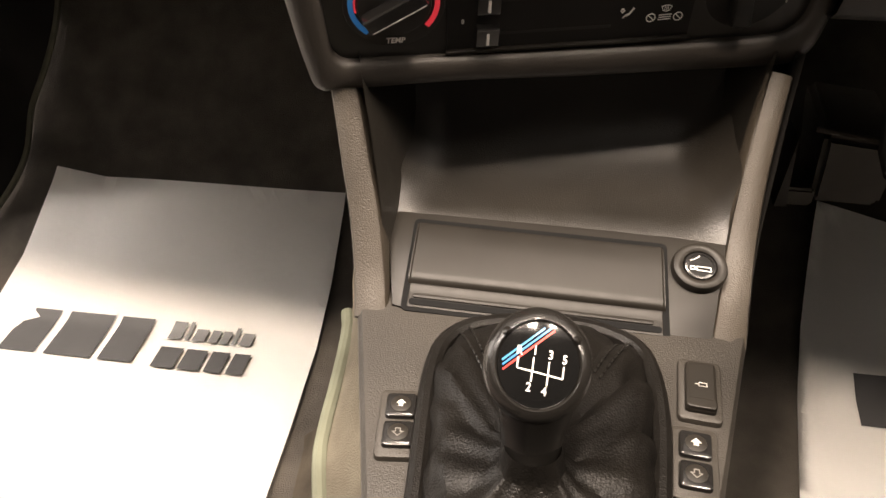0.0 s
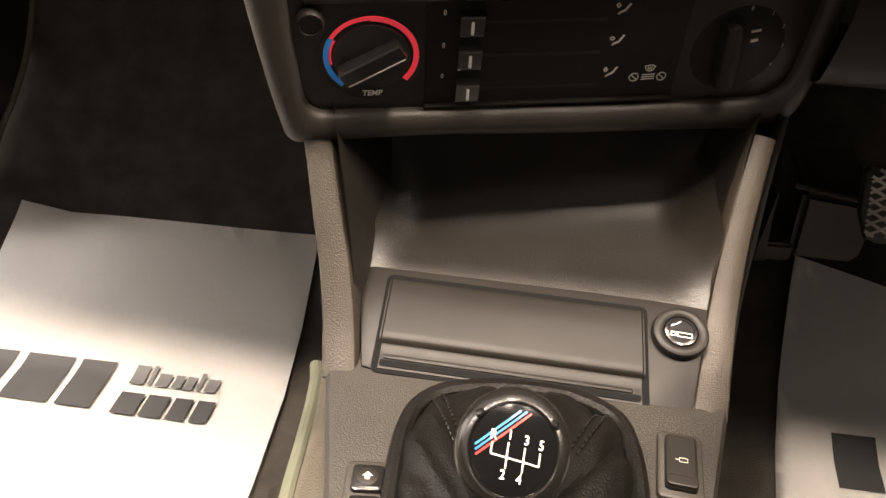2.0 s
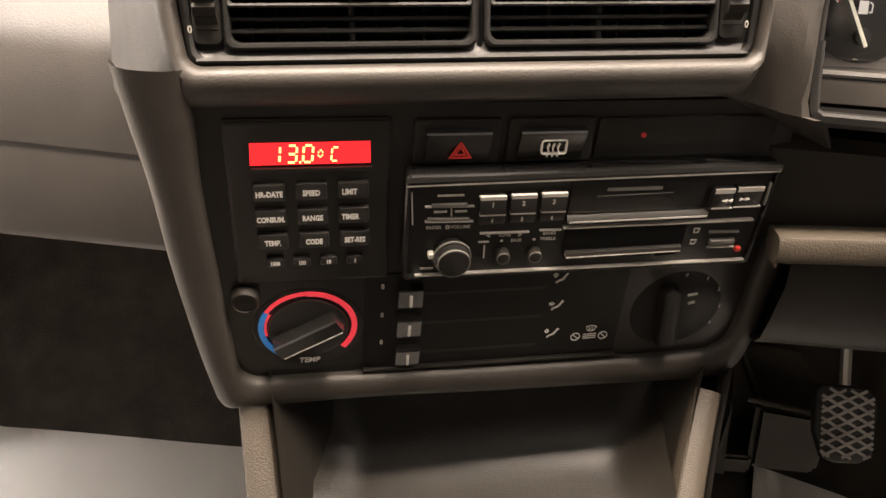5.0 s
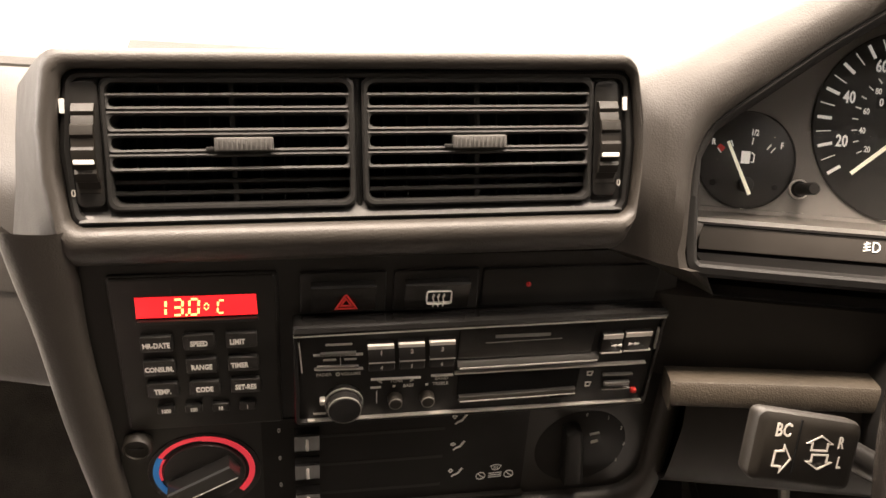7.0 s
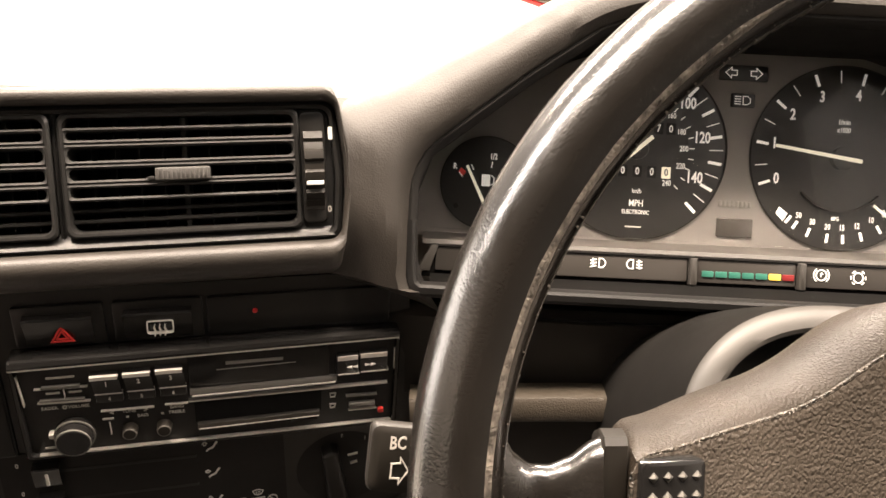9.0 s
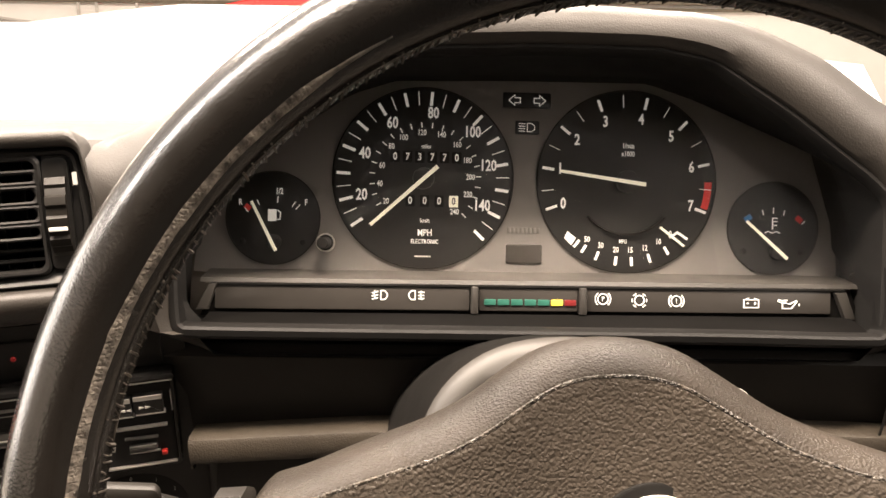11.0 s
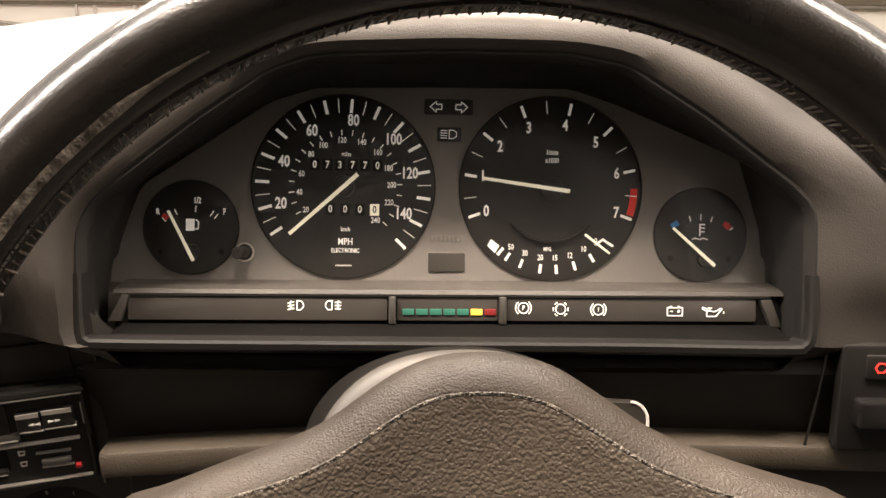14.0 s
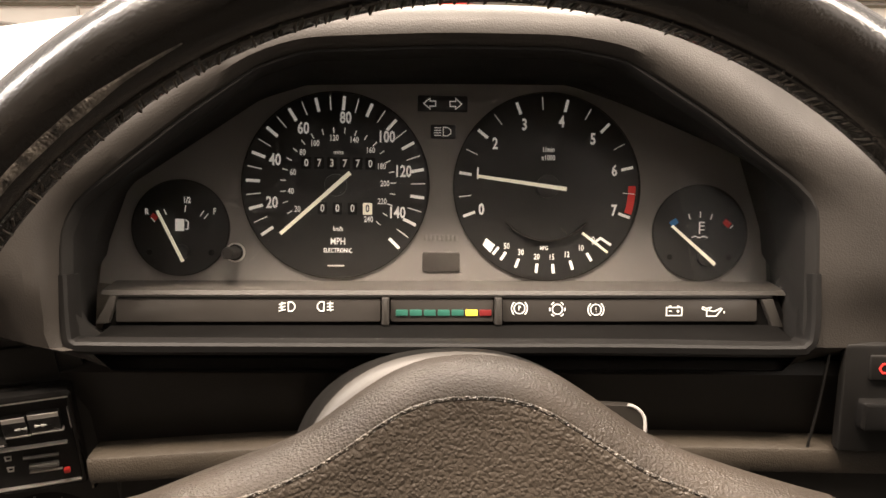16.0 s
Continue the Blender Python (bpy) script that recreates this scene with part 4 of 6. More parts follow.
for a, b in (((-8.8, 3.6), (-8.8, -0.4)), ((-2.9, 4.2), (-2.9, -4.8)), ((3.2, 3.2), (3.2, -5.6)), ((8.9, 2.2), (8.9, -2.4))):
    stroke(bm, mm([a, b]), 0.0006, 0, 0.0002)
stroke(bm, mm([(-8.8, -0.4), (-2.9, -1.0), (3.2, -1.7), (8.9, -2.4)]), 0.0006, 0, 0.0002)
for s_, x, y in (("R", -8.6, 6.0), ("1", -2.6, 6.6), ("3", 3.5, 5.6), ("5", 9.0, 4.6), ("2", -3.6, -7.0), ("4", 2.5, -7.8)):
    letters(s_, 0.0047, x * MM, y * MM, 0.0002, 0.0001, 0.0001, 0.85, bm=bm)
for v in bm.verts:
    v.co.x, v.co.y = v.co.x + 0.0008, v.co.y - 0.0016
part("shift_pattern", on_cap(bm), PRINT, cap, "white engraved gear numbers")
for x0, mat_, nm in ((3.0, SKYBLUE, "stripe"), (1.5, BLUEP, "stripe"), (0.0, REDP, "stripe")):
    bm = bmesh.new()
    for k in range(40):
        f0, f1 = k / 40, (k + 1) / 40
        a, b = Vector((-16 - 0.65 * x0, -5.7 + 0.74 * x0)), Vector((10 - 0.65 * x0, 18.2 + 0.74 * x0))
        p, q = a.lerp(b, f0), a.lerp(b, f1)
        if max(p.length, q.length) < 14.4:
            stroke(bm, mm([p, q]), 0.0008, 0, 0.0001)
    if len(bm.verts):
        part(nm, on_cap(bm, 0.00008), mat_, cap)
    else:
        bm.free()

# paper mats with printed bars in place of the dealer's mark
def mat_z(y):
    return floor_z(y) + 0.006


def paper(name, m_pts, curl, label):
    """m_pts: the two front corners and the two rear ones, in plan."""
    (x0, y0), (x1, y1), (x2, y2), (x3, y3) = m_pts
    rows = []
    for i in range(29):
        s = i / 28
        row = []
        for j in range(25):
            t = j / 24
            x = (x0 * (1 - t) + x1 * t) * (1 - s) + (x3 * (1 - t) + x2 * t) * s
            y = (y0 * (1 - t) + y1 * t) * (1 - s) + (y3 * (1 - t) + y2 * t) * s
            z = mat_z(y) + 0.002 + curl(s, t) + 0.0015 * math.sin(5 * t + 3 * s)
            row.append((x, y, z))
        rows.append(row)
    bm = loft(rows, closed=False)
    bmesh.ops.solidify(bm, geom=bm.faces[:], thickness=0.0006)
    return solo(name, bm, PAPER, label, "paper mat", group="paper mats", smooth=60)


mat_l = paper("paper_floor_mat", [(-0.556, 0.708), (-0.217, 0.712), (-0.210, 0.30), (-0.60, 0.29)], lambda s, t: 0.012 * max(0, 1 - t * 6) * max(0, 1 - s * 2), "white card floor mat printed with dark marks")
mat_r = paper("paper_floor_mat", [(0.283, 0.727), (0.60, 0.66), (0.60, 0.30), (0.212, 0.30)], lambda s, t: 0.010 * max(0, 1 - s * 6), "white card floor mat printed with dark marks")
def bar_on_mat(parent, pts, mat_=None):
    bm = bmesh.new()
    n = 6
    (ax, ay), (bx, by), (cx, cy), (dx, dy) = pts
    for_l = [[(ax + (bx - ax) * k / n, ay + (by - ay) * k / n) for k in range(n + 1)], [(dx + (cx - dx) * k / n, dy + (cy - dy) * k / n) for k in range(n + 1)]]
    rows = []
    for i in range(7):
        f = i / 6
        rows.append([(p[0] * (1 - f) + q[0] * f, p[1] * (1 - f) + q[1] * f) for p, q in zip(*for_l)])
    bm = loft([[(x, y, mat_z(y) + 0.0042) for x, y in r] for r in rows], closed=False)
    part("printed_bar", bm, mat_ or INK, parent)


def mark(parent, ox, oy, sx=1.0):
    """Plain slanted bars of the mark's size and colour."""
    for x, w in ((0.0, 0.040), (0.050, 0.050), (0.108, 0.036)):
        bar_on_mat(parent, [(ox + x + 0.000, oy), (ox + x + w, oy), (ox + x + w + 0.004, oy + 0.056), (ox + x + 0.004, oy + 0.056)])
    for k, (x, w, h) in enumerate(((0.0, 0.014, 0.021), (0.018, 0.004, 0.022), (0.026, 0.013, 0.015), (0.043, 0.009, 0.015), (0.055, 0.009, 0.015), (0.068, 0.004, 0.020), (0.076, 0.012, 0.015))):
        bar_on_mat(parent, [(ox + 0.168 + x, oy + 0.035), (ox + 0.168 + x + w, oy + 0.035), (ox + 0.170 + x + w, oy + 0.035 + h), (ox + 0.170 + x, oy + 0.035 + h)], MIDINK)
    for x, w in ((0.0, 0.024), (0.028, 0.022), (0.055, 0.018), (0.078, 0.017)):
        bar_on_mat(parent, [(ox + 0.165 + x, oy - 0.002), (ox + 0.165 + x + w, oy - 0.002), (ox + 0.167 + x + w, oy + 0.024), (ox + 0.167 + x, oy + 0.024)])


mark(mat_l, -0.538, 0.506)
mark(mat_r, 0.304, 0.520)

# carpet edging along the tunnel, and the driver's footwell
tun = thing("tunnel_carpet", Matrix.Identity(4), "tan carpet strip with an olive welt beside the console", "carpet")
edge_x = lambda y: 0.011 - (0.1165 + (min(y, 0.36) - 0.34) * 0.245) - max(0.0, y - 0.36) * 0.28
ty = np.linspace(0.45, 0.1, 24)
welt_x = lambda y: edge_x(y) - 0.010 - 0.020 * max(0.0, min(1.0, (0.437 - y) / 0.13)) + 0.0015 * math.sin(y * 34)
bm = loft([[(f(y), y, z) for y in ty] for f, z in ((lambda y: edge_x(y) + 0.004, 0.395), (lambda y: edge_x(y) - 0.001, 0.36), (lambda y: edge_x(y) - 0.005, 0.33), (lambda y: welt_x(y) + 0.003, 0.305), (welt_x, 0.298))], closed=False)
part("upper_side", bm, TUNNEL, tun)
bm = loft([[(welt_x(y) + dx + 0.003 * noise.noise((y * 14, z * 14, 1.0)), y, z) for y in ty] for dx, z in ((0.0, 0.298), (-0.004, 0.27), (-0.012, 0.23), (-0.024, 0.19), (-0.038, 0.158), (-0.056, 0.141))], closed=False)
part("lower_side", bm, BROWNCARPET, tun, "brown footwell carpet")
part("welt", tube([(welt_x(y) - 0.002, y, 0.300 + 0.002 * math.sin(y * 23)) for y in ty], 0.0052, 10), WELT, tun, "olive-green welt")
seat = thing("passenger_seat", Matrix.Identity(4), "dark mauve-grey cloth passenger seat cushion above the mat", "car seat")
prof_ = [(-0.55, 0.17), (0.215, 0.17), (0.236, 0.19), (0.243, 0.225), (0.243, 0.29), (0.236, 0.322), (0.215, 0.338), (0.18, 0.342), (-0.55, 0.32)]
rows = []
for x, k in ((-0.65, 0.9), (-0.645, 0.97), (-0.60, 1.0), (-0.42, 1.01), (-0.25, 1.0), (-0.205, 0.985), (-0.188, 0.95), (-0.18, 0.88)):
    rows.append([(x, 0.1 + (y - 0.1) * k, 0.25 + (z - 0.25) * k) for y, z in prof_])
part("cushion", loft(rows, True, True), SEATCLOTH, seat, smooth=60)

duct = thing("footwell_duct", Matrix.Identity(4), "dark grey air duct bracket in the driver's footwell", "air duct")
bm = loft([[Vector(p) for p in r] for r in (
    [(0.262, 0.700, 0.352), (0.266, 0.700, 0.278), (0.332, 0.700, 0.276), (0.336, 0.700, 0.344)],
    [(0.268, 0.815, 0.360), (0.270, 0.815, 0.270), (0.340, 0.815, 0.270), (0.342, 0.815, 0.352)])], True, True)
bmesh.ops.bevel(bm, geom=bm.edges[:], offset=0.006, segments=3, affect="EDGES")
part("box", bm, SKIN, duct)
part("top_lip", tube([(0.250, 0.699, 0.3595), (0.275, 0.699, 0.356), (0.334, 0.699, 0.346)], 0.003, 8), SKIN, duct, "rounded upper edge")
bm = slab(0.238, 0.268, 0.698, 0.78, 0.273, 0.293)
bmesh.ops.bevel(bm, geom=bm.edges[:], offset=0.003, segments=2, affect="EDGES")
part("foot", bm, SKIN, duct)
bm = loft([[Vector((0.232, y, 0.272)), Vector((0.244, y, 0.272)), Vector((0.241, y, 0.300)), Vector((0.237, y, 0.350))] for y in (0.697, 0.74)], True, True)
part("gusset", bm, CONSOLE, duct)

# clutch pedal
PEDAL = plane_m((0.317, 0.648, 0.377), 0, 28, 0)
ped = thing("clutch_pedal", PEDAL, "black rubber clutch pedal with a diamond tread", "pedal")
part("pad", poly_prism(bmesh.new(), mm([(-19, -32), (-8, -36), (12, -35), (23, -28), (26, 14), (22, 27), (10, 31), (-22, 31), (-27, 24), (-27, -10)]), -0.008, 0.0, 0.003, 3, True), RUBBER, ped)
bm = bmesh.new()
for k in range(-9, 10):
    for sg in (1, -1):
        pts = []
        for t in np.linspace(-60, 60, 61):
            x, y = t, k * 9.5 + sg * t * 0.55
            if -24 < x < 23.5 and -31 < y < 28 and abs(x + 1) < 27 - max(0, -y - 12) * 0.35:
                pts.append((x, y))
        if len(pts) > 3:
            stroke(bm, mm([pts[0], pts[-1]]), 0.0024, -0.0005, 0.0022)
part("tread", bm, TREAD, ped, "raised diamond tread, coloured pale for its shine", smooth=0)
part("arm", tube([PEDAL.inverted() @ Vector(p) for p in ((0.317, 0.66, 0.385), (0.318, 0.69, 0.44), (0.318, 0.70, 0.60))], 0.005, 8), STEELGLINT, ped, "steel pedal arm")

# ---- centre stack ----
face = thing("stack_faceplate", STACK, "matt black faceplate of the centre stack", "faceplate")
part("plate", poly_prism(bmesh.new(), mm([(-140, -95), (-130, -101), (146, -107), (155, -95), (150, -55), (140, -3), (133, 66), (-151, 66), (-151, -20)]), -0.012, -0.006, 0.0, back=True), BLACK, face)
part("computer_recess", block(-0.1365, -0.063, -0.030, 0.060, -0.008, -0.0045, 0.002, 0.001), BLACK, face)
part("blank_panel", block(0.033, 0.124, 0.037, 0.058, -0.008, -0.0042, 0.0015, 0.001), BLACK, face, "blank black switch panel")
part("alarm_lamp", disc(0.056, 0.0490, 0.0013, -0.0045, -0.0032, 0.0005, 14), MAROON, face, "small dark red lamp")
lock = thing("lock_cylinder", STACK @ Matrix.Translation((-0.134, -0.0390, -0.006)), "small round satin lock in the faceplate", "lock")
part("body", loft([[(a * MM * math.cos(t), a * MM * math.sin(t), b * MM) for t in np.linspace(0, 2 * math.pi, 28, endpoint=False)] for a, b in ((7.2, 0), (7.2, 5), (6.4, 6.2), (5.6, 6.2), (5.4, 5.2))], cap1=True), SATIN, lock)
part("slot", block(-0.0035, 0.0035, -0.0007, 0.0007, 0.0050, 0.0056, 0.0004, 0.0002), DEEP, lock)

obc = thing("trip_computer", STACK, "black trip computer with a red display and twelve keys", "trip computer")
part("body", block(-0.1355, -0.064, -0.029, 0.0590, -0.006, -0.0035, 0.0015, 0.0008), BLACK, obc)
disp = part("display", poly_prism(bmesh.new(), mm([(-125.6, 38.0), (-72.5, 38.1), (-72.8, 49.0), (-125.2, 48.9)]), -0.0036, -0.0028, 0.0003), LCD, obc, "glowing red display")
part("display_lip", block(-0.126, -0.072, 0.0350, 0.0370, -0.0036, -0.0014, 0.0008, 0.0005), BLACK, obc)


def seven(bm, x, y, w, h, segs, s=0.00085):
    """A seven-segment figure."""
    L = {"a": [(0, h), (w, h)], "b": [(w, h), (w, h / 2)], "c": [(w, h / 2), (w, 0)], "d": [(0, 0), (w, 0)], "e": [(0, 0), (0, h / 2)], "f": [(0, h / 2), (0, h)], "g": [(0, h / 2), (w, h / 2)]}
    for k in segs:
        p, q = (Vector(v) for v in L[k])
        d = (q - p).normalized() * s * 0.6
        stroke(bm, [(x + (p + d).x + 0.1 * (p + d).y, y + (p + d).y), (x + (q - d).x + 0.1 * (q - d).y, y + (q - d).y)], s, -0.0028, -0.0025)


bm = bmesh.new()
seven(bm, -0.1128, 0.0394, 0.0, 0.0084, "bc", 0.0010)
seven(bm, -0.1096, 0.0394, 0.0040, 0.0084, "abcdg", 0.0010)
seven(bm, -0.1026, 0.0394, 0.0040, 0.0084, "abcdef", 0.0010)
stroke(bm, [(-0.1042, 0.0393), (-0.1033, 0.0393)], 0.0010, -0.0028, -0.0025)
seven(bm, -0.0958, 0.0420, 0.0017, 0.0032, "abcdef", 0.0006)
seven(bm, -0.0902, 0.0398, 0.0030, 0.0068, "adef", 0.0008)
part("digits", bm, DIGIT, disp, "yellow figures of the outside temperature")
KEY_CAPS = [("HR-DATE", -118.2, 25.2), ("SPEED", -99.4, 25.4), ("LIMIT", -80.4, 25.6), ("CONSUM.", -118.2, 11.4), ("RANGE", -99.2, 11.6), ("TIMER", -80.1, 11.8), ("TEMP.", -118, -2.0), ("CODE", -98.9, -1.9), ("SET-RES", -79.7, -1.6)]
for text, x, y in KEY_CAPS:
    y -= 0.9
    k = part("key", block(x * MM - 0.0071, x * MM + 0.0071, y * MM - 0.0042, y * MM + 0.0046, -0.0036, -0.0006, 0.0010, 0.0010), SATIN if text == "" else BLACK, obc)
    tx = x - (1.8 if text in ("LIMIT", "TIMER") else 0)
    part("key_label", letters(text, 0.0040, tx * MM, (y - 0.3) * MM, -0.00055, 0.00006, 0.00018, 0.72), PRINT, k)
for text, x in (("1000", -117.8), ("100", -105), ("10", -92.4), ("1", -79.6)):
    k = part("key", block(x * MM - 0.0040, x * MM + 0.0040, -0.0180, -0.0130, -0.0036, -0.0010, 0.0008, 0.0008), BLACK, obc)
    part("key_label", letters(text, 0.0032, x * MM, -0.0157, -0.00095, 0.00006, 0.00014, 0.72), PRINT, k)


def stack_switch(name, x0, x1, label):
    sw = thing(name, STACK, label, "switch", "stack switches")
    part("well", block(x0 - 0.005, x1 + 0.005, 0.0362, 0.0585, -0.0085, -0.0040, 0.0015, 0.0008), BLACK, sw)
    part("rocker", loft([[(x, y * MM, w * MM) for x in (x0, x0 + 0.0006, x1 - 0.0006, x1)] for y, w in ((38, -4), (38.4, -2.4), (46, -1.5), (51.5, 0.4), (53.2, 0.8), (54, 0), (54.2, -4))], closed=False), GLOSS, sw)
    return sw


hz = stack_switch("hazard_switch", -0.0482, -0.0184, "black hazard switch with a red triangle")
bm = bmesh.new()
for s in (1.0, 0.52):
    stroke(bm, [(-0.0322 + a * s * 0.0047, 0.0440 + b * s * 0.0049) for a, b in ((-1, -.62), (1, -.62), (0, 1.0))], 0.0008 if s == 1 else 0.0007, -0.0014, -0.0009, True)
ob = part("triangle", bm, REDP, hz, "red warning triangle")
ob.matrix_local = Matrix.Translation((0, 0, 0.0004))
ht = stack_switch("rear_window_heater_switch", -0.0048, 0.0262, "black rear window heater switch with a white symbol")
bm = bmesh.new()
stroke(bm, [(p[0] * MM, p[1] * MM) for p in rr(5.6, 17.4, 42.4, 49.4, 1.2, 3)], 0.00048, -0.0014, 0.0006, True)
for k in range(3):
    x = 8.9 + k * 2.4
    stroke(bm, mm([(x - 0.3, 40.8), (x + 0.4, 43), (x - 0.4, 45.2), (x + 0.3, 47.6)]), 0.00048, -0.0014, 0.0004)
part("symbol", bm, PRINT, ht, "white heated window symbol")

# radio
RADIO = STACK @ Matrix.Translation((0, 0, 0.004))
radio = thing("car_radio", RADIO, "black cassette car radio with small buttons and knobs", "radio")
part("trim", loft([[(x * MM, y * MM, w * MM) for x, y in rr(-57 + d, 129 - d, -25.5 + d, 35 - d, 2, 3)] for d, w in ((0, -10), (0, -0.5), (0.8, 0.6), (2.2, 0.6), (2.8, -1.5))]), GLOSS, radio)
part("face", block(-0.0545, 0.1265, -0.0230, 0.0320, -0.006, -0.0015, 0.001, 0.0004), DEEP, radio)


def edge_line(x0, y0, x1, y1, w=0.8, z=1.6, nm="edge_glint", mat_=None, par=None):
    """A slim line between two face points, in millimetres; pale ones paint highlights."""
    bm = bmesh.new()
    stroke(bm, mm([(x0, y0), (x1, y1)]), w * MM, -0.0015, (z - 1.5) * MM)
    return part(nm, bm, mat_ or STEELGLINT, par or radio)


edge_line(-56.6, 30.1, 127.6, 32.6, 0.9, 3.0)
part("top_ledge", loft([[(x * MM, (y + (x + 56.6) * 0.0136) * MM, w * MM) for x in (-56.5, 128)] for y, w in ((30.2, 1.4), (32.0, 1.7), (33.6, 0.8), (34.2, -1.5))], closed=False), GLOSS, radio)
edge_line(-50.8, -23.0, 126, -22.6, 0.7, 2.2)
edge_line(-54.2, 26, -53.0, 8, 0.5, 1.9), edge_line(126.0, 25, 126.2, 12, 0.4, 1.9)
part("source_band", block(-0.0445, -0.0273, 0.0170, 0.0186, -0.0015, 0.0002, 0.0003, 0.0002), GREYTAB, radio, "brownish grey key band")
edge_line(-47.6, 17.4, -24.1, 17.0, 0.5), edge_line(-47.2, 9.0, -23.8, 8.3, 0.6), edge_line(-46, 10.4, -26, 9.8, 0.9, 1.7, "key_band", GREYTAB)
edge_line(-34.9, 16.0, -34.7, 11.6, 0.3)
for x0, x1, y in ((-41.8, -29.2, 22.9), (-43.0, -36.8, 13.9), (-32.9, -27.1, 13.8), (-19.9, -14.7, -4.8), (7.6, 9.0, -4.6), (-8.9, -7.6, -4.6), (-48, -41.5, -19.6)):
    part("small_legend", block(x0 * MM, x1 * MM, (y - 0.5) * MM, (y + 0.5) * MM, -0.0015, -0.0010, 0.0002, 0.0), DIM, radio)
for text, x, y in (("FADER", -42.6, 4.9), ("VOLUME", -29.6, 4.8), ("TUNE", -7.2, -1.2), ("BAND", 15.6, -1.1), ("BASS", -1.0, -4.6), ("TREBLE", 15.2, -4.4)):
    part("small_legend", letters(text, 0.0026, x * MM, y * MM, -0.0012, 0.00005, 0.00006, 0.95), DIM, radio)
part("small_legend", ring_band(-0.0359, 0.0049, 0.0006, 0.0011, -0.0015, -0.0010, n=12), DIM, radio)
for x, s_ in ((-15.1, -1), (0.5, 1)):
    bm = bmesh.new()
    stroke(bm, mm([(x - s_ * 0.8, -0.4), (x + s_ * 0.8, -1.2), (x - s_ * 0.8, -2.0)]), 0.0004, -0.0015, -0.0010)
    part("arrow_mark", bm, DIM, radio)
for i, x in enumerate((-22.4, -7.6, 7.3)):
    b = part("preset_button", loft([[((q + (24 - y) * 0.10) * MM, (y + 0.35 * i) * MM, w * MM) for q in (x, x + 0.4, x + 12.3, x + 12.7)] for y, w in ((12.2, -1.5), (12.6, 0.8), (20, 1.4), (22.6, 2.8), (23.9, 2.8), (24.3, -1.5))], closed=False), BLACK, radio)
    edge_line(x + 0.2, 23.1 + 0.35 * i, x + 12.6, 23.1 + 0.35 * i, 1.9, 4.5, "button_glint", STEELGLINT, b)
    edge_line(x + 1.2, 12.2 + 0.35 * i, x + 13.8, 12.2 + 0.35 * i, 0.7, 2.4, "button_glint", STEELGLINT, b)
    part("button_mark", letters(str(i + 1), 0.0036, (x + 6.9) * MM, (18.5 + 0.3 * i) * MM, 0.0015, 0.00005, 0.00015), PRINT, b)
    b = part("preset_button", block((x + 1.3) * MM, (x + 13.8) * MM, (6.6 + 0.3 * i) * MM, (11.4 + 0.3 * i) * MM, -0.0015, 0.0004, 0.0006, 0.0005), BLACK, radio)
    part("button_mark", letters(str(i + 4), 0.0030, (x + 7.5) * MM, (8.7 + 0.25 * i) * MM, 0.0005, 0.00005, 0.00010), DIM, b)
edge_line(-19.9, 0.9, 4.8, 0.7, 0.5), edge_line(10.0, 1.4, 21.2, 1.3, 0.5)
edge_line(-16.8, -6.5, -16.6, -14, 0.4)
part("upper_window", block(0.0225, 0.0920, 0.0100, 0.0295, -0.0015, -0.0004, 0.001, 0.0004), GLOSS, radio, "dark glossy tuner window")
part("maker_mark", block(0.0405, 0.0686, 0.0232, 0.0250, -0.0004, -0.0001, 0.0002, 0.0), FAINT, radio)
edge_line(36, 20.4, 75, 21.2, 0.4, 1.3, "window_line", FAINT)
part("window_ledge", loft([[(x * MM, (y + (x - 24) * 0.012) * MM, w * MM) for x in (22.5, 24, 94.5, 96)] for y, w in ((5.6, -1.5), (6.2, 1.6), (7.6, 2.0), (9.4, 0.6), (10.2, -1.0))], closed=False), SATIN, radio)
edge_line(23.5, 7.0, 95, 7.9, 0.9, 3.8)
edge_line(21.6, 2.8, 123.0, 3.3, 0.8, 2.4)
part("cassette_slot", block(0.0240, 0.0880, -0.0125, 0.0022, -0.0015, -0.0008, 0.001, 0.0), GAPSHADE, radio, "black plate for the cassette slot's shade")
part("slot_lip", loft([[(x * MM, (y + (x - 26) * 0.018) * MM, w * MM) for x in (25, 26, 86, 87)] for y, w in ((-15.8, -1.5), (-15.4, 1.2), (-14.2, 1.9), (-12.6, 1.0), (-11.8, -1.0))], closed=False), SATIN, radio, "bright lip of the cassette slot")
edge_line(25.5, -14.6, 86.5, -13.5, 0.6, 3.6)
for x0, x1 in ((27, 36), (38.5, 53), (56, 72), (74.5, 86)):
    edge_line(x0, -17.2, x1, -17.0, 0.8, 1.7, "lip_tooth", SATIN)
for x0, x1, y0, y1, y2 in ((95.7, 106.8, 19.9, 23.6, 11.9), (107.6, 122.2, 20.5, 24.3, 12.5)):
    b = part("tape_button", block(x0 * MM, x1 * MM, (y2 - 0.3) * MM, y1 * MM, -0.0015, 0.0016, 0.0005, 0.0006), BLACK, radio)
    edge_line(x0 + 0.3, y1 - 1.5, x1 - 0.3, y1 - 1.4, 2.6, 3.4, "button_glint", STEELGLINT, b)
    edge_line(x0 + 0.8, y2 + 0.1, x1 + 0.8, y2 + 0.1, 0.7, 3.4, "button_glint", STEELGLINT, b)
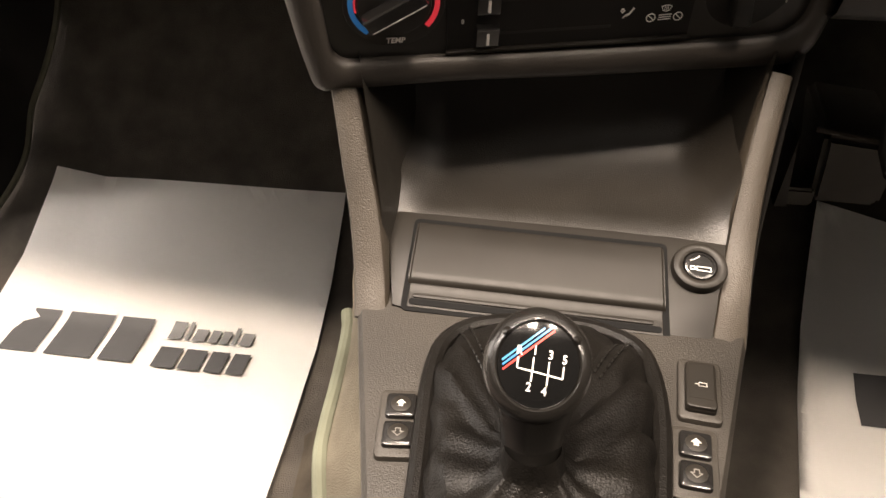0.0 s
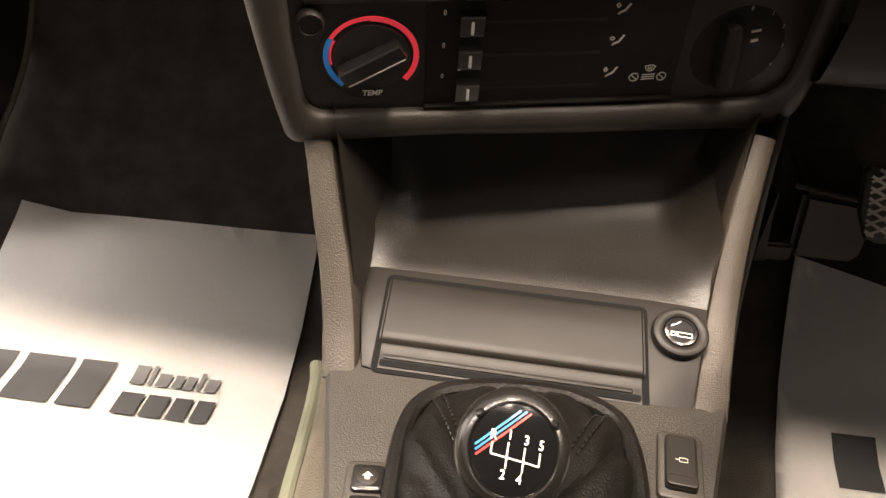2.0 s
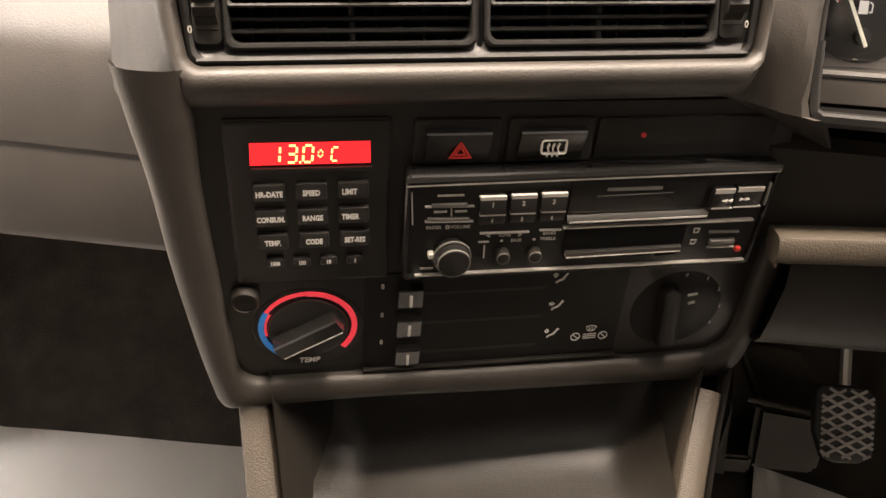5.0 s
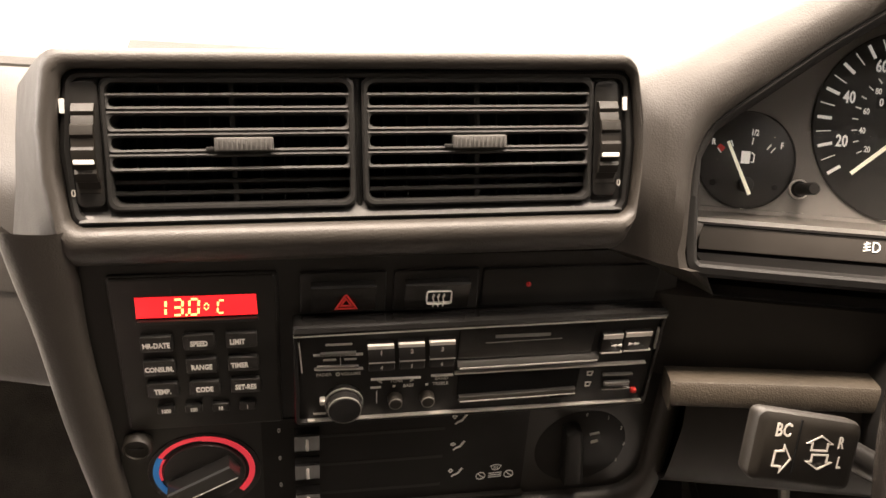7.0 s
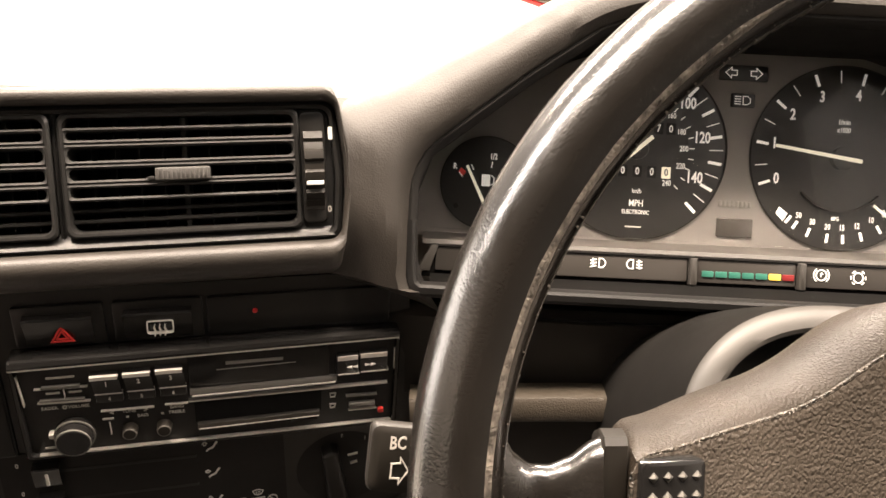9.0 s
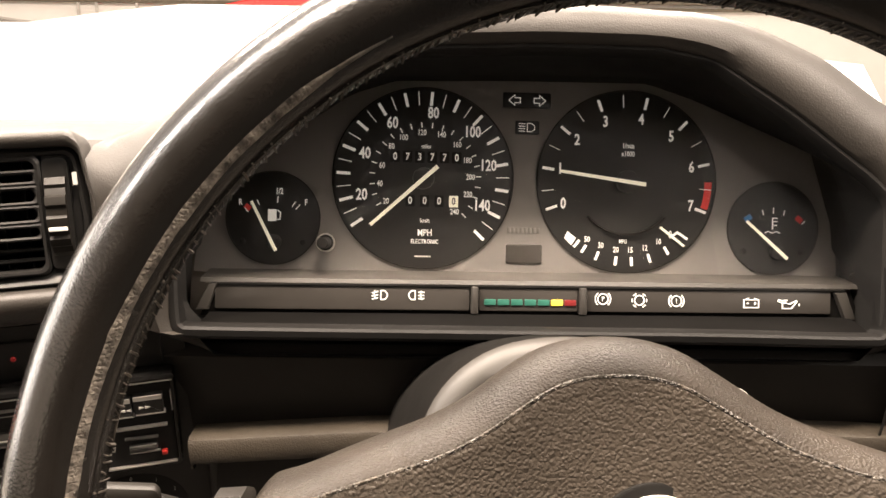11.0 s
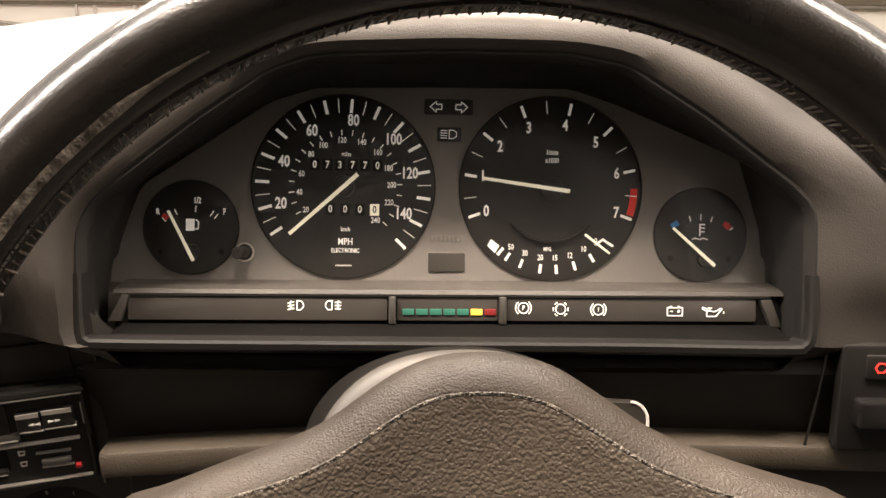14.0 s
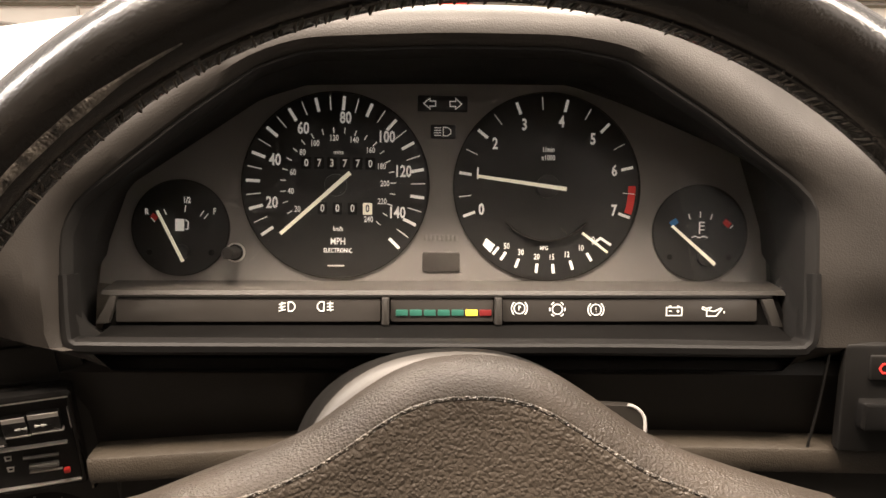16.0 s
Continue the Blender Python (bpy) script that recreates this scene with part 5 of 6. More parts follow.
for x, y, s_ in ((103.8, 16.5, -1), (113.2, 17.2, 1)):
    bm = bmesh.new()
    for d in (-1.6, 1.4):
        poly_prism(bm, mm([(x + s_ * d - s_ * 1.3, y - 0.9), (x + s_ * d + s_ * 1.4, y), (x + s_ * d - s_ * 1.3, y + 0.9)][::s_]), 0.0015, 0.0020)
    part("tape_arrow", bm, PRINT, radio)
edge_line(101.0, -3.9, 117.7, -4.3, 0.8, 2.0, "eject_edge", GREYTAB)
part("eject_button", block(0.1028, 0.1168, -0.0118, -0.0088, -0.0015, 0.0008, 0.0004, 0.0005), GREYTAB, radio)
edge_line(102.5, -13.7, 118.0, -14.0, 0.5)
part("red_dot", block(0.1185, 0.1216, -0.0166, -0.0140, -0.0012, 0.0012, 0.0006, 0.0004), REDP, radio, "small red mark")
for y in (-3.0, -10.2):
    bm = bmesh.new()
    stroke(bm, mm([(92.8, y + 1), (95.6, y + 1), (95.2, y - 1.4), (93.0, y - 1.4)]), 0.0006, -0.0015, -0.0009, True)
    part("icon", bm, DIM, radio)
kn = part("volume_knob", loft([[((-33.0 + a * math.cos(t)) * MM, (-11.2 + a * math.sin(t)) * MM, b * MM) for t in np.linspace(0, 2 * math.pi, 40, endpoint=False)] for a, b in ((9.6, -1.5), (9.6, 1.6), (8.8, 2.4), (8.4, 2.6), (8.1, 6.6), (7.4, 7.4), (3, 7.6))], cap1=True), GLOSS, radio, "round black volume knob")
# Pale ring paints the highlight round the knob's rim.
part("knob_ring", ring_band(-0.0330, -0.0112, 0.0077, 0.0082, 0.0064, 0.0072), GREYTAB, kn, "pale ring painting the knob's highlight")
part("base_ring", ring_band(-0.0330, -0.0112, 0.0090, 0.0096, 0.0014, 0.0022), GREYTAB, kn)
part("fader_tab", block(-0.0448, -0.0415, -0.0118, -0.0088, -0.0015, 0.0020, 0.0008, 0.0006), STEELGLINT, kn)
for x in (-7.6, 8.7):
    tk = part("tone_knob", loft([[((x + a * math.cos(t)) * MM, (-12.2 + a * math.sin(t)) * MM, b * MM) for t in np.linspace(0, 2 * math.pi, 20, endpoint=False)] for a, b in ((3.8, -1.5), (3.6, 3.0), (2.8, 3.8), (1, 3.9))], cap1=True), SATIN, radio)
    part("knob_ring", ring_band(x * MM, -0.0122, 0.0029, 0.0034, 0.0030, 0.0037, n=20), GREYTAB, tk)

# heater controls
heat = thing("heater_controls", STACK @ Matrix.Translation((0, -0.003, 0.004)), "black heater control panel with three sliders and icons", "heater panel")
part("panel", poly_prism(bmesh.new(), mm([(-74, -91), (70, -91), (68, -26), (-74, -26)]), -0.011, -0.0090, 0.0, back=True), DEEP, heat)
for x0, x1, y0, y1 in ((-75, 71, -92.4, -90.4), ):
    part("lower_edge", block(x0 * MM, x1 * MM, y0 * MM, y1 * MM, -0.012, -0.0062, 0.0006, 0.0006), SATIN, heat)
for i, y in enumerate((-39.4, -59.8, -81.2)):
    part("track", block(-0.0565, 0.022, (y - 1.0) * MM, (y + 1.0) * MM, -0.0095, -0.0088, 0.0005, 0.0), BLACK, heat)
    s = part("slider", loft([[(x * MM, (y + b) * MM, w * MM) for x in (-57.6, -57.2, -45.2, -44.8)] for b, w in ((-7, -9), (-6.8, -5.5), (-5, -4.6), (5, -3.6), (6.3, -3.0), (7.0, -3.4), (7.2, -9))], closed=False), GLOSS, heat)
    part("slider_mark", block(-0.0519, -0.0503, (y - 4.4) * MM, (y + 3.4) * MM, -0.0046, -0.0035, 0.0004, 0.0001), PRINT, s, "white index line")
    part("zero", letters("0", 0.0042, -0.0652, (-33.4, -52.8, -72.2)[i] * MM, -0.0088, 0.00008, 0.0001, 0.75), PRINT, heat)
bm = bmesh.new()
for k, y in enumerate((-33.4, -52.4, -72.9)):
    x = 29.6 + 0.4 * k
    stroke(bm, mm([(x - 1.5, y - 2.2), (x + 1.2, y - 1.0), (x + 2.4, y + 1.2), (x + 3.6, y + 3.0)]), 0.0011, -0.0090, -0.0086)
    stroke(bm, mm([(x - 1.5, y - 2.2), (x - 2.2, y - 3.4)]), 0.0009, -0.0090, -0.0086)
    cy = y + (1.8, 1.0, 1.6)[k]
    pts = [(-1, .5), (.2, .5), (.2, 1.2), (1.6, 0), (.2, -1.2), (.2, -.5), (-1, -.5)]
    ang = (90, 0, -90)[k]
    c, s = math.cos(radians(ang)), math.sin(radians(ang))
    stroke(bm, mm([(x - 3.0 + a * c - b * s, cy + a * s + b * c) for a, b in pts]), 0.0004, -0.0090, -0.0086, True)
part("seat_icons", bm, PRINT, heat, "white airflow icons")
bm = bmesh.new()
for x in (43.9, 60.2):
    stroke(bm, mm(circle(x, -76.6, 2.6, 20)), 0.0005, -0.0090, -0.0086, True)
    stroke(bm, mm([(x - 1.8, -75.0), (x + 1.8, -78.2)]), 0.0005, -0.0090, -0.0086)
for k in range(3):
    stroke(bm, mm([(48.4, -78.2 + k * 1.5), (56, -78.4 + k * 1.5 + 0.5)]), 0.0005, -0.0090, -0.0086)
stroke(bm, mm([(50.4, -72.2), (49.2, -69.6), (51.2, -68.8), (53.2, -68.8), (55.2, -69.6), (54.0, -72.2), (52.2, -72.8)]), 0.0004, -0.0090, -0.0086, True)
for k in (51.2, 52.2, 53.2):
    stroke(bm, mm([(k, -71.8), (k, -69.6)]), 0.0004, -0.0090, -0.0086)
part("demist_icon", bm, PRINT, heat, "white demist icon").matrix_local = Matrix.Translation((0.0012, -0.0007, 0))
fan = thing("fan_knob", STACK @ Matrix.Translation((0.002, -0.004, 0.004)), "black fan speed knob with faint numbers", "knob")
part("well", disc(0.1000, -0.0600, 0.0270, -0.012, -0.0098, 0.0005), DEEP, fan)
part("grip", poly_prism(bmesh.new(), [(0.1000 + a * MM, -0.0600 + b * MM) for a, b in ((-9, -22), (-2, -24), (3, -22), (-4, 18), (-8, 20), (-13, 17))], -0.010, -0.001, 0.0025, 3), DEEP, fan)
bm = bmesh.new()
for s, x, y in (("0", 98.2, -34.5), ("1", 111.2, -37.8), ("2", 120.2, -46), ("3", 124.0, -58.3), ("4", 121.5, -70.7)):
    letters(s, 0.0036, x * MM, y * MM, -0.0058, 0.00006, 0.00002, 0.75, bm=bm)
part("numbers", bm, DIM, fan).matrix_local = Matrix.Translation((0, 0.002, 0))
bm = bmesh.new()
stroke(bm, mm([(98, -46.5), (103.5, -45.5)]), 0.0010, -0.0050, -0.0040)
stroke(bm, mm([(99.5, -52.5), (103.5, -51.5)]), 0.0014, -0.0050, -0.0040)
part("fan_mark", bm, DIM, fan).matrix_local = Matrix.Translation((0.0035, 0.0005, 0))

# temperature dial
tdial = thing("temperature_dial", STACK @ Matrix.Translation((-0.1035, -0.0610, -0.006)) @ Matrix.Diagonal((0.96, 0.90, 1, 1)), "round black temperature dial with a red and blue ring", "dial")
part("base", disc(0, -0.0012, 0.0295, -0.004, 0.0008, 0.0006, 56), BLACK, tdial)
part("red_band", ring_band(0, 0, 0.0240, 0.0262, 0.0006, 0.0016, 150, 90, 24), LITRED, tdial, "red warm band")
part("red_band", ring_band(0, 0, 0.0234, 0.0264, 0.0006, 0.0016, 90, -42, 40), LITRED, tdial, "red warm band")
part("red_band", ring_band(0, 0, 0.0222, 0.0234, 0.0006, 0.0016, 192, 150, 24), LITRED, tdial, "red warm band")
part("blue_band", ring_band(0, 0, 0.0236, 0.0266, 0.0006, 0.0016, 230, 150, 32), LITBLUE, tdial, "blue cold band")
part("disc", disc(0, 0, 0.0215, 0.0006, 0.0030, 0.0012, 48), BLACK, tdial)
gm = Matrix.Rotation(radians(30), 4, "Z")
g = part("grip", loft([[(x * MM, y * MM, w * MM) for y, w in ((-5.2, 2.5), (-4.8, 11), (-4.0, 12), (4.0, 12), (4.8, 11), (5.2, 2.5))] for x in (-19, -18, 18, 19)], True, True, closed=False), GLOSS, tdial, "raised finger grip")
g.matrix_local = gm
part("grip_edge", block(-0.018, 0.018, -0.0049, -0.0041, 0.0113, 0.0122, 0.0003, 0.0003), STEELGLINT, g)
part("pointer", block(-0.0205, -0.0125, -0.0098, -0.0082, 0.0028, 0.0034, 0.0003, 0.0002), PRINT, tdial, "white pointer line").matrix_local = gm
part("lettering", letters("TEMP", 0.0054, -0.0003, -0.0262, 0.0014, 0.00010, 0.00014, 0.88, 0.15), PRINT, tdial)

# ---- centre vents ----
vent = thing("centre_air_vent", VENT, "black centre air vents with slats and thumbwheels", "air vent")
part("back", block(-0.2385, 0.0075, -0.0335, 0.031, -0.036, -0.033, 0.004, 0.0), SLATM, vent)
vrim = lambda d: [(barrel(x, y), y) for p, q in zip(rr(L0 + d, R0 - d, B0 + d, T0 - d, 4, 6), rr(L0 + d, R0 - d, B0 + d, T0 - d, 4, 6)[1:] + rr(L0 + d, R0 - d, B0 + d, T0 - d, 4, 6)[:1]) for x, y in (p, ((p[0] + q[0]) / 2, (p[1] + q[1]) / 2))]
rings = [[(x * MM, y * MM, w * MM) for x, y in vrim(d)] for d, w in ((0.3, -10), (0.3, -5), (2.0, -3.6), (3.4, -4.4), (4.2, -9))]
part("surround", loft(rings), VENTFRAME, vent)
for x0, x1 in ((-239.0, -223.4), (-118.7, -115.8), (-10.6, 8.4)):
    part("face_panel", block(x0 * MM, x1 * MM, -0.0330, 0.0305, -0.014, -0.0068, 0.002, 0.0008), VENTFRAME, vent)
part("face_panel", block(-0.2230, -0.0110, 0.0284, 0.0306, -0.014, -0.0068, 0.001, 0.0006), VENTFRAME, vent)
part("lower_sill", loft([[(x * MM, y * MM, w * MM) for x in (L0 + 1, -118, R0 - 1)] for y, w in ((-31.8, -2.8), (-28.6, -6.5), (-25.5, -7.5), (-25.2, -20))], closed=False), VENTFRAME, vent)
for gx0, gx1 in ((-221, -121), (-113.5, -13)):
    grp = part("grille", loft([[(x * MM, y * MM, w * MM) for x, y in rr(gx0 - d, gx1 + d, -25.5 - d, 26 + d, 4, 5)] for d, w in ((2.2, -12), (2.2, -4.4), (1.2, -3.2), (0, -3.4), (-0.6, -6), (-0.6, -30))]), VENTFRAME, vent)
    edges = (21.6, 14.4, 5.2, -3.4, -11.2)
    for top, bot in zip(edges, edges[1:]):
        mid_y = (top + bot) / 2
        cell = [(x, y) for x, y in rr(gx0 - 0.4, gx1 + 0.4, bot, top, 0.05, 6)]
        hole = rr(gx0 + 1.0, gx1 - 1.0, bot + 1.75, top - 1.75, (top - bot) / 2 - 1.8, 6)
        mids = [((a[0] + b[0]) / 2, (a[1] + b[1]) / 2) for a, b in zip(cell, hole)]
        part("slat", loft([[(x * MM, y * MM, w * MM) for x, y in ring] for ring, w in ((cell, -4.2), (mids, -3.6), (hole, -4.4), ([(x, y - 0.9) for x, y in hole], -20))]), SLATM, grp)
    for v in (-15.6, -20.4):
        part("slat", loft([[(x * MM, (v + y) * MM, w * MM) for y, w in ((1.0, -9.0), (0.5, -8.2), (-0.6, -8.2), (-1.2, -9.4), (-3.4, -24), (-2.4, -24))] for x in (gx0 - 0.2, gx1 + 0.2)], True, True), VENTFRAME, grp)
    for k in range(9):
        x = gx0 + (gx1 - gx0) * (k + 0.8) / 9.6
        part("vane", block(x * MM - 0.0004, x * MM + 0.0004, -0.025, 0.0255, -0.030, -0.017, 0.0002, 0.0), SLATM, grp)
    mid = (gx0 + gx1) / 2
    part("centre_post", block(mid * MM - 0.0012, mid * MM + 0.0012, -0.025, 0.0255, -0.028, -0.011, 0.0004, 0.0004), SLATM, grp)
    t0, t1 = (-178, -153.6) if gx0 < -200 else (-75.8, -51.8)
    tb = part("slider_tab", block(t0 * MM, t1 * MM, -0.0027, 0.0031, -0.0065, -0.0008, 0.0008, 0.0008), RIBTAB, grp, "grey ribbed slider tab")
    part("tab_neck", block((t0 - 3.6) * MM, (t0 + 0.5) * MM, -0.0024, -0.0008, -0.0065, -0.0030, 0.0004, 0.0003), SLATM, tb)
    for k in range(12):
        x = t0 + 1.0 + k * (t1 - t0 - 2.6) / 11
        part("rib", block(x * MM, x * MM + 0.0008, -0.0023, 0.0027, -0.0010, -0.0003, 0.0002, 0.0001), RIBTAB, tb)
for cx, side in ((-229.3, -1), (-4.8, 1)):
    tw = part("thumbwheel_slot", block((cx - 5.8) * MM, (cx + 5.8) * MM, -0.0255, 0.0265, -0.012, -0.0042, 0.003, 0.0008), BLACK, vent)
    bm = bmesh.new()
    rows = []
    for k in range(49):
        a = radians(-62 + 124 * k / 48)
        rad = 27 + (0.9 if (k // 4) % 2 else -0.5)
        rows.append([((cx + dx) * MM, rad * math.sin(a) * MM * 1.0, (-24.0 + rad * math.cos(a) + dw) * MM) for dx, dw in ((-4.6, -2), (-4.4, 0), (4.4, 0), (4.6, -2))])
    part("thumbwheel", loft(rows, closed=False), SATIN, tw, "knurled thumbwheel", smooth=25)
    part("index", block((cx - 4.0) * MM, (cx + 4.0) * MM, -0.0072, -0.0052, 0.001, 0.0036, 0.0004, 0.0003), PRINT, tw, "pale index line")
    part("open_mark", block((cx + side * 8.4 - 1.0) * MM, (cx + side * 8.4 + 1.0) * MM, 0.0135, 0.0195, -0.0042, -0.0030, 0.0004, 0.0), PRINT, tw)
    part("closed_mark", letters("0", 0.0044, (cx + side * 6.6) * MM, -0.0195, -0.0034, 0.0001, 0.00004, 0.9), DIM, tw)

# ---- instrument cluster ----
clus = thing("instrument_cluster", CLUSTER, "grey instrument cluster with four black round gauges", "gauge cluster")
part("plate", poly_prism(bmesh.new(), [(p.x * MM, p.y * MM) for p in grow(pl, 2)][::-1], -0.004, 0.0, 0.0, back=True), PLATE, clus)


pane = part("cover_glass", poly_prism(bmesh.new(), [(p.x * MM, (p.y + 2) * MM) for p in grow(pl, 1)][::-1], 0.0160, 0.0178, 0.0, back=True), CLEAR, clus, "clear glass over the gauges", smooth=0)
pane.visible_shadow = False
pane.matrix_local = Matrix.Rotation(radians(-4.5), 4, "X")


def dial_face(name, cx, cy, r, label):
    d = part(name, disc(cx * MM, cy * MM, r * MM, -0.001, 0.0006, 0.0002, 72), DIAL, clus, label)
    part("rim_line", ring_band(cx * MM, cy * MM, (r - 0.05) * MM, (r + 0.55) * MM, 0.0, 0.0011, n=72), SATIN, d)
    return d


def tick(bm, cx, cy, ang, r0, r1, w, z=0.0006):
    c, s = math.cos(radians(ang)), math.sin(radians(ang))
    stroke(bm, mm([(cx + r0 * c, cy + r0 * s), (cx + r1 * c, cy + r1 * s)]), w * MM, z, z + 0.00025)
    return bm


def pointer(parent, tail, tipp, w0, w1, hub, z=0.0040):
    a, b = Vector(tail), Vector(tipp)
    d = (b - a).normalized()
    n = Vector((-d.y, d.x))
    pts = [a - n * w0 / 2, b - n * w1 / 2, b + n * w1 / 2, a + n * w0 / 2]
    nd = part("needle", poly_prism(bmesh.new(), mm(pts), z, z + 0.0007, 0.0002), NEEDLE, parent, "cream needle")
    return nd


SX, SY = -51.2, 1.8
sp = dial_face("speedometer", SX, SY, 51.4, "black speedometer dial with white mph figures")
ang = lambda m: 214.5 - 1.85 * (m - 10)
for m_ in range(10, 151, 5):
    part("tick", tick(bmesh.new(), SX, SY, ang(m_), 41.6, 49.4, 1.7 if m_ % 10 == 0 else 0.5), GLOWPRINT, sp)
for m_, x, y in ((20, -86.2, -8.4), (40, -84.7, 15.2), (60, -69.4, 32.8), (80, -46.2, 39), (100, -23.6, 28.8), (120, -14.2, 9.8), (140, -17.4, -13.2)):
    part("figure", letters(str(m_), 0.0090, x * MM, y * MM, 0.0008, 0.0001, 0.00022, 0.72), GLOWPRINT, sp)
for k in range(20, 241, 10):
    part("small_tick", tick(bmesh.new(), SX + 1.2, SY, ang(k * 0.6214), 28.9, 32.0, 0.55), GLOWPRINT, sp)
for k, x, y in ((20, -72.3, -11.7), (40, -76.0, -1.9), (60, -74.9, 8.5), (80, -69.7, 19.6), (100, -63.0, 24.7), (120, -52.5, 27.8), (140, -41.4, 26.9), (160, -32.3, 21.4), (180, -26.2, 12.5), (200, -24.2, 3.0), (220, -25.6, -6.9), (240, -33.1, -17.0)):
    part("small_figure", letters(str(k), 0.0046, x * MM, y * MM, 0.0007, 0.00008, 0.00007, 0.74), GLOWPRINT, sp)
for text, y, size in (("miles", 20.0, 0.0034), ("km/h", -22.4, 0.0034), ("MPH", -29.4, 0.0054), ("ELECTRONIC", -34.4, 0.0034)):
    part("lettering", letters(text, size, (SX + 1.3) * MM, y * MM, 0.0007, 0.00008, 0.00004, 0.78), GLOWPRINT, sp)
part("serial_bar", block(-0.0555, -0.0462, -0.0432, -0.0424, 0.0005, 0.0008, 0.0002, 0.0), DIM, sp)
for i, ch in enumerate("073770"):
    x = -67.6 + i * 7.05
    w = part("counter_window", block((x - 2.7) * MM, (x + 2.7) * MM, 0.0106, 0.0172, 0.0003, 0.00075, 0.0004, 0.0), DEEP, sp)
    part("counter_figure", letters(ch, 0.0058, x * MM, 0.0138, 0.0009, 0.00008, 0.0001, 0.8), GLOWPRINT, w)
for i, ch in enumerate("0000"):
    x = -58.6 + i * 8.3
    w = part("counter_window", block((x - 2.6) * MM, (x + 2.6) * MM, -0.0144, -0.0078, 0.0003, 0.00075, 0.0004, 0.0), NEEDLE if i == 3 else DEEP, sp)
    part("counter_figure", letters(ch, 0.0058, x * MM, -0.0111, 0.0009, 0.00008, 0.0001, 0.8), BLACK if i == 3 else GLOWPRINT, w)
part("hub", disc(SX * MM, SY * MM, 0.0062, 0.0006, 0.0038, 0.0008, 28), DIAL, sp)
pointer(sp, (-43.3, 8.6), (-81.0, -25.4), 2.4, 1.9, None)

TX, TY = 66.9, 2.6
ta = dial_face("rev_counter", TX, TY, 52.6, "black rev counter dial with a red sector")
REV = [199.9, 187.2, 171.7, 156.2, 141.6, 127.1, 110.9, 93.8, 77.1, 61.0, 45.8, 29.5, 13.4, -4.0, -19.7]
ang = lambda k: REV[int(k * 2)] + (REV[min(14, int(k * 2) + 1)] - REV[int(k * 2)]) * (k * 2 - int(k * 2))
for k in range(0, 15):
    part("tick", tick(bmesh.new(), TX, TY, REV[k], 43.2, 50.2, 0.45 if k % 2 else 1.6), GLOWPRINT, ta)
part("red_sector", ring_band(TX * MM, TY * MM, 0.0462, 0.0504, 0.0006, 0.00078, ang(6.35), ang(6.93), 16), REDP, ta, "red over-speed sector")
for k, (x, y) in enumerate(((29.8, -10.8), (27.6, 9.2), (37.2, 26.1), (53.6, 37.0), (74.6, 38.9), (92.6, 29.6), (105.0, 12.0), (105.0, -10.5))):
    part("figure", letters(str(k), 0.0088, x * MM, y * MM, 0.0008, 0.0001, 0.00022, 0.74), GLOWPRINT, ta)
for text, y in (("1/min", 23.4), ("x1000", 18.8)):
    part("lettering", letters(text, 0.0042, (TX + 0.4) * MM, y * MM, 0.0007, 0.00008, 0.00006, 0.75), GLOWPRINT, ta)
part("hub", disc(TX * MM, TY * MM, 0.0066, 0.0006, 0.0038, 0.0008, 28), DIAL, ta)
pointer(ta, (77.2, 1.2), (27.0, 7.8), 2.3, 1.7, None)
part("economy_edge", ring_band(TX * MM, TY * MM, 0.0298, 0.0308, 0.0006, 0.0030, 222, 318, 32), SATIN, ta, "curved edge over the economy scale")
for a in (231.6, 238, 248.9, 263.1, 274.7, 287.9, 301.7):
    part("tick", tick(bmesh.new(), TX, TY, a, 43.6, 48.8, 1.6), GLOWPRINT, ta)
bm = bmesh.new()
poly_prism(bm, [(TX * MM + r * MM * math.cos(radians(a)), TY * MM + r * MM * math.sin(radians(a))) for a, r in ((220.5, 45), (222.5, 49), (229.5, 49), (228.5, 44))], 0.0006, 0.00085)
part("economy_end", bm, GLOWPRINT, ta)
bm = bmesh.new()
stroke(bm, [(TX * MM + r * MM * math.cos(radians(a)), TY * MM + r * MM * math.sin(radians(a))) for a, r in ((309, 41), (317, 42), (318.5, 49))], 0.0014, 0.0006, 0.00085)
part("economy_end", bm, GLOWPRINT, ta)
for text, x, y in (("50", 44.3, -32.0), ("30", 52.4, -35.4), ("20", 61.4, -37.8), ("15", 69.8, -37.9), ("12", 78.4, -36.4), ("10", 86.4, -32.6), ("0", 93.4, -27.8)):
    part("small_figure", letters(text, 0.0046, x * MM, (y + 0.9) * MM, 0.0007, 0.00008, 0.00006, 0.74), GLOWPRINT, ta)
part("lettering", letters("MPG", 0.0032, 0.0654, -0.0320, 0.0007, 0.00008, 0.00008, 0.72), GLOWPRINT, ta)
pointer(ta, (87.0, -23.2), (101.5, -34.0), 1.5, 1.3, None, 0.0012)

FX, FY = -135.6, -22.6
fu = dial_face("fuel_gauge", FX, FY, 26.0, "black fuel gauge dial")
bm = bmesh.new()
for p, q in (((-151.6, -17.2), (-149.6, -19.6)), ((-144.8, -12.6), (-143.4, -15.6)), ((-133.0, -10.4), (-133.4, -14.0)), ((-123.2, -13.2), (-125.2, -16.2)), ((-120.8, -14.8), (-123.0, -17.6))):
    stroke(bm, mm([p, q]), 0.00055, 0.0006, 0.00085)
part("ticks", bm, GLOWPRINT, fu)
bm = bmesh.new()
stroke(bm, mm([(-151.4, -15.8), (-148.4, -18.0)]), 0.0030, 0.0006, 0.0008)
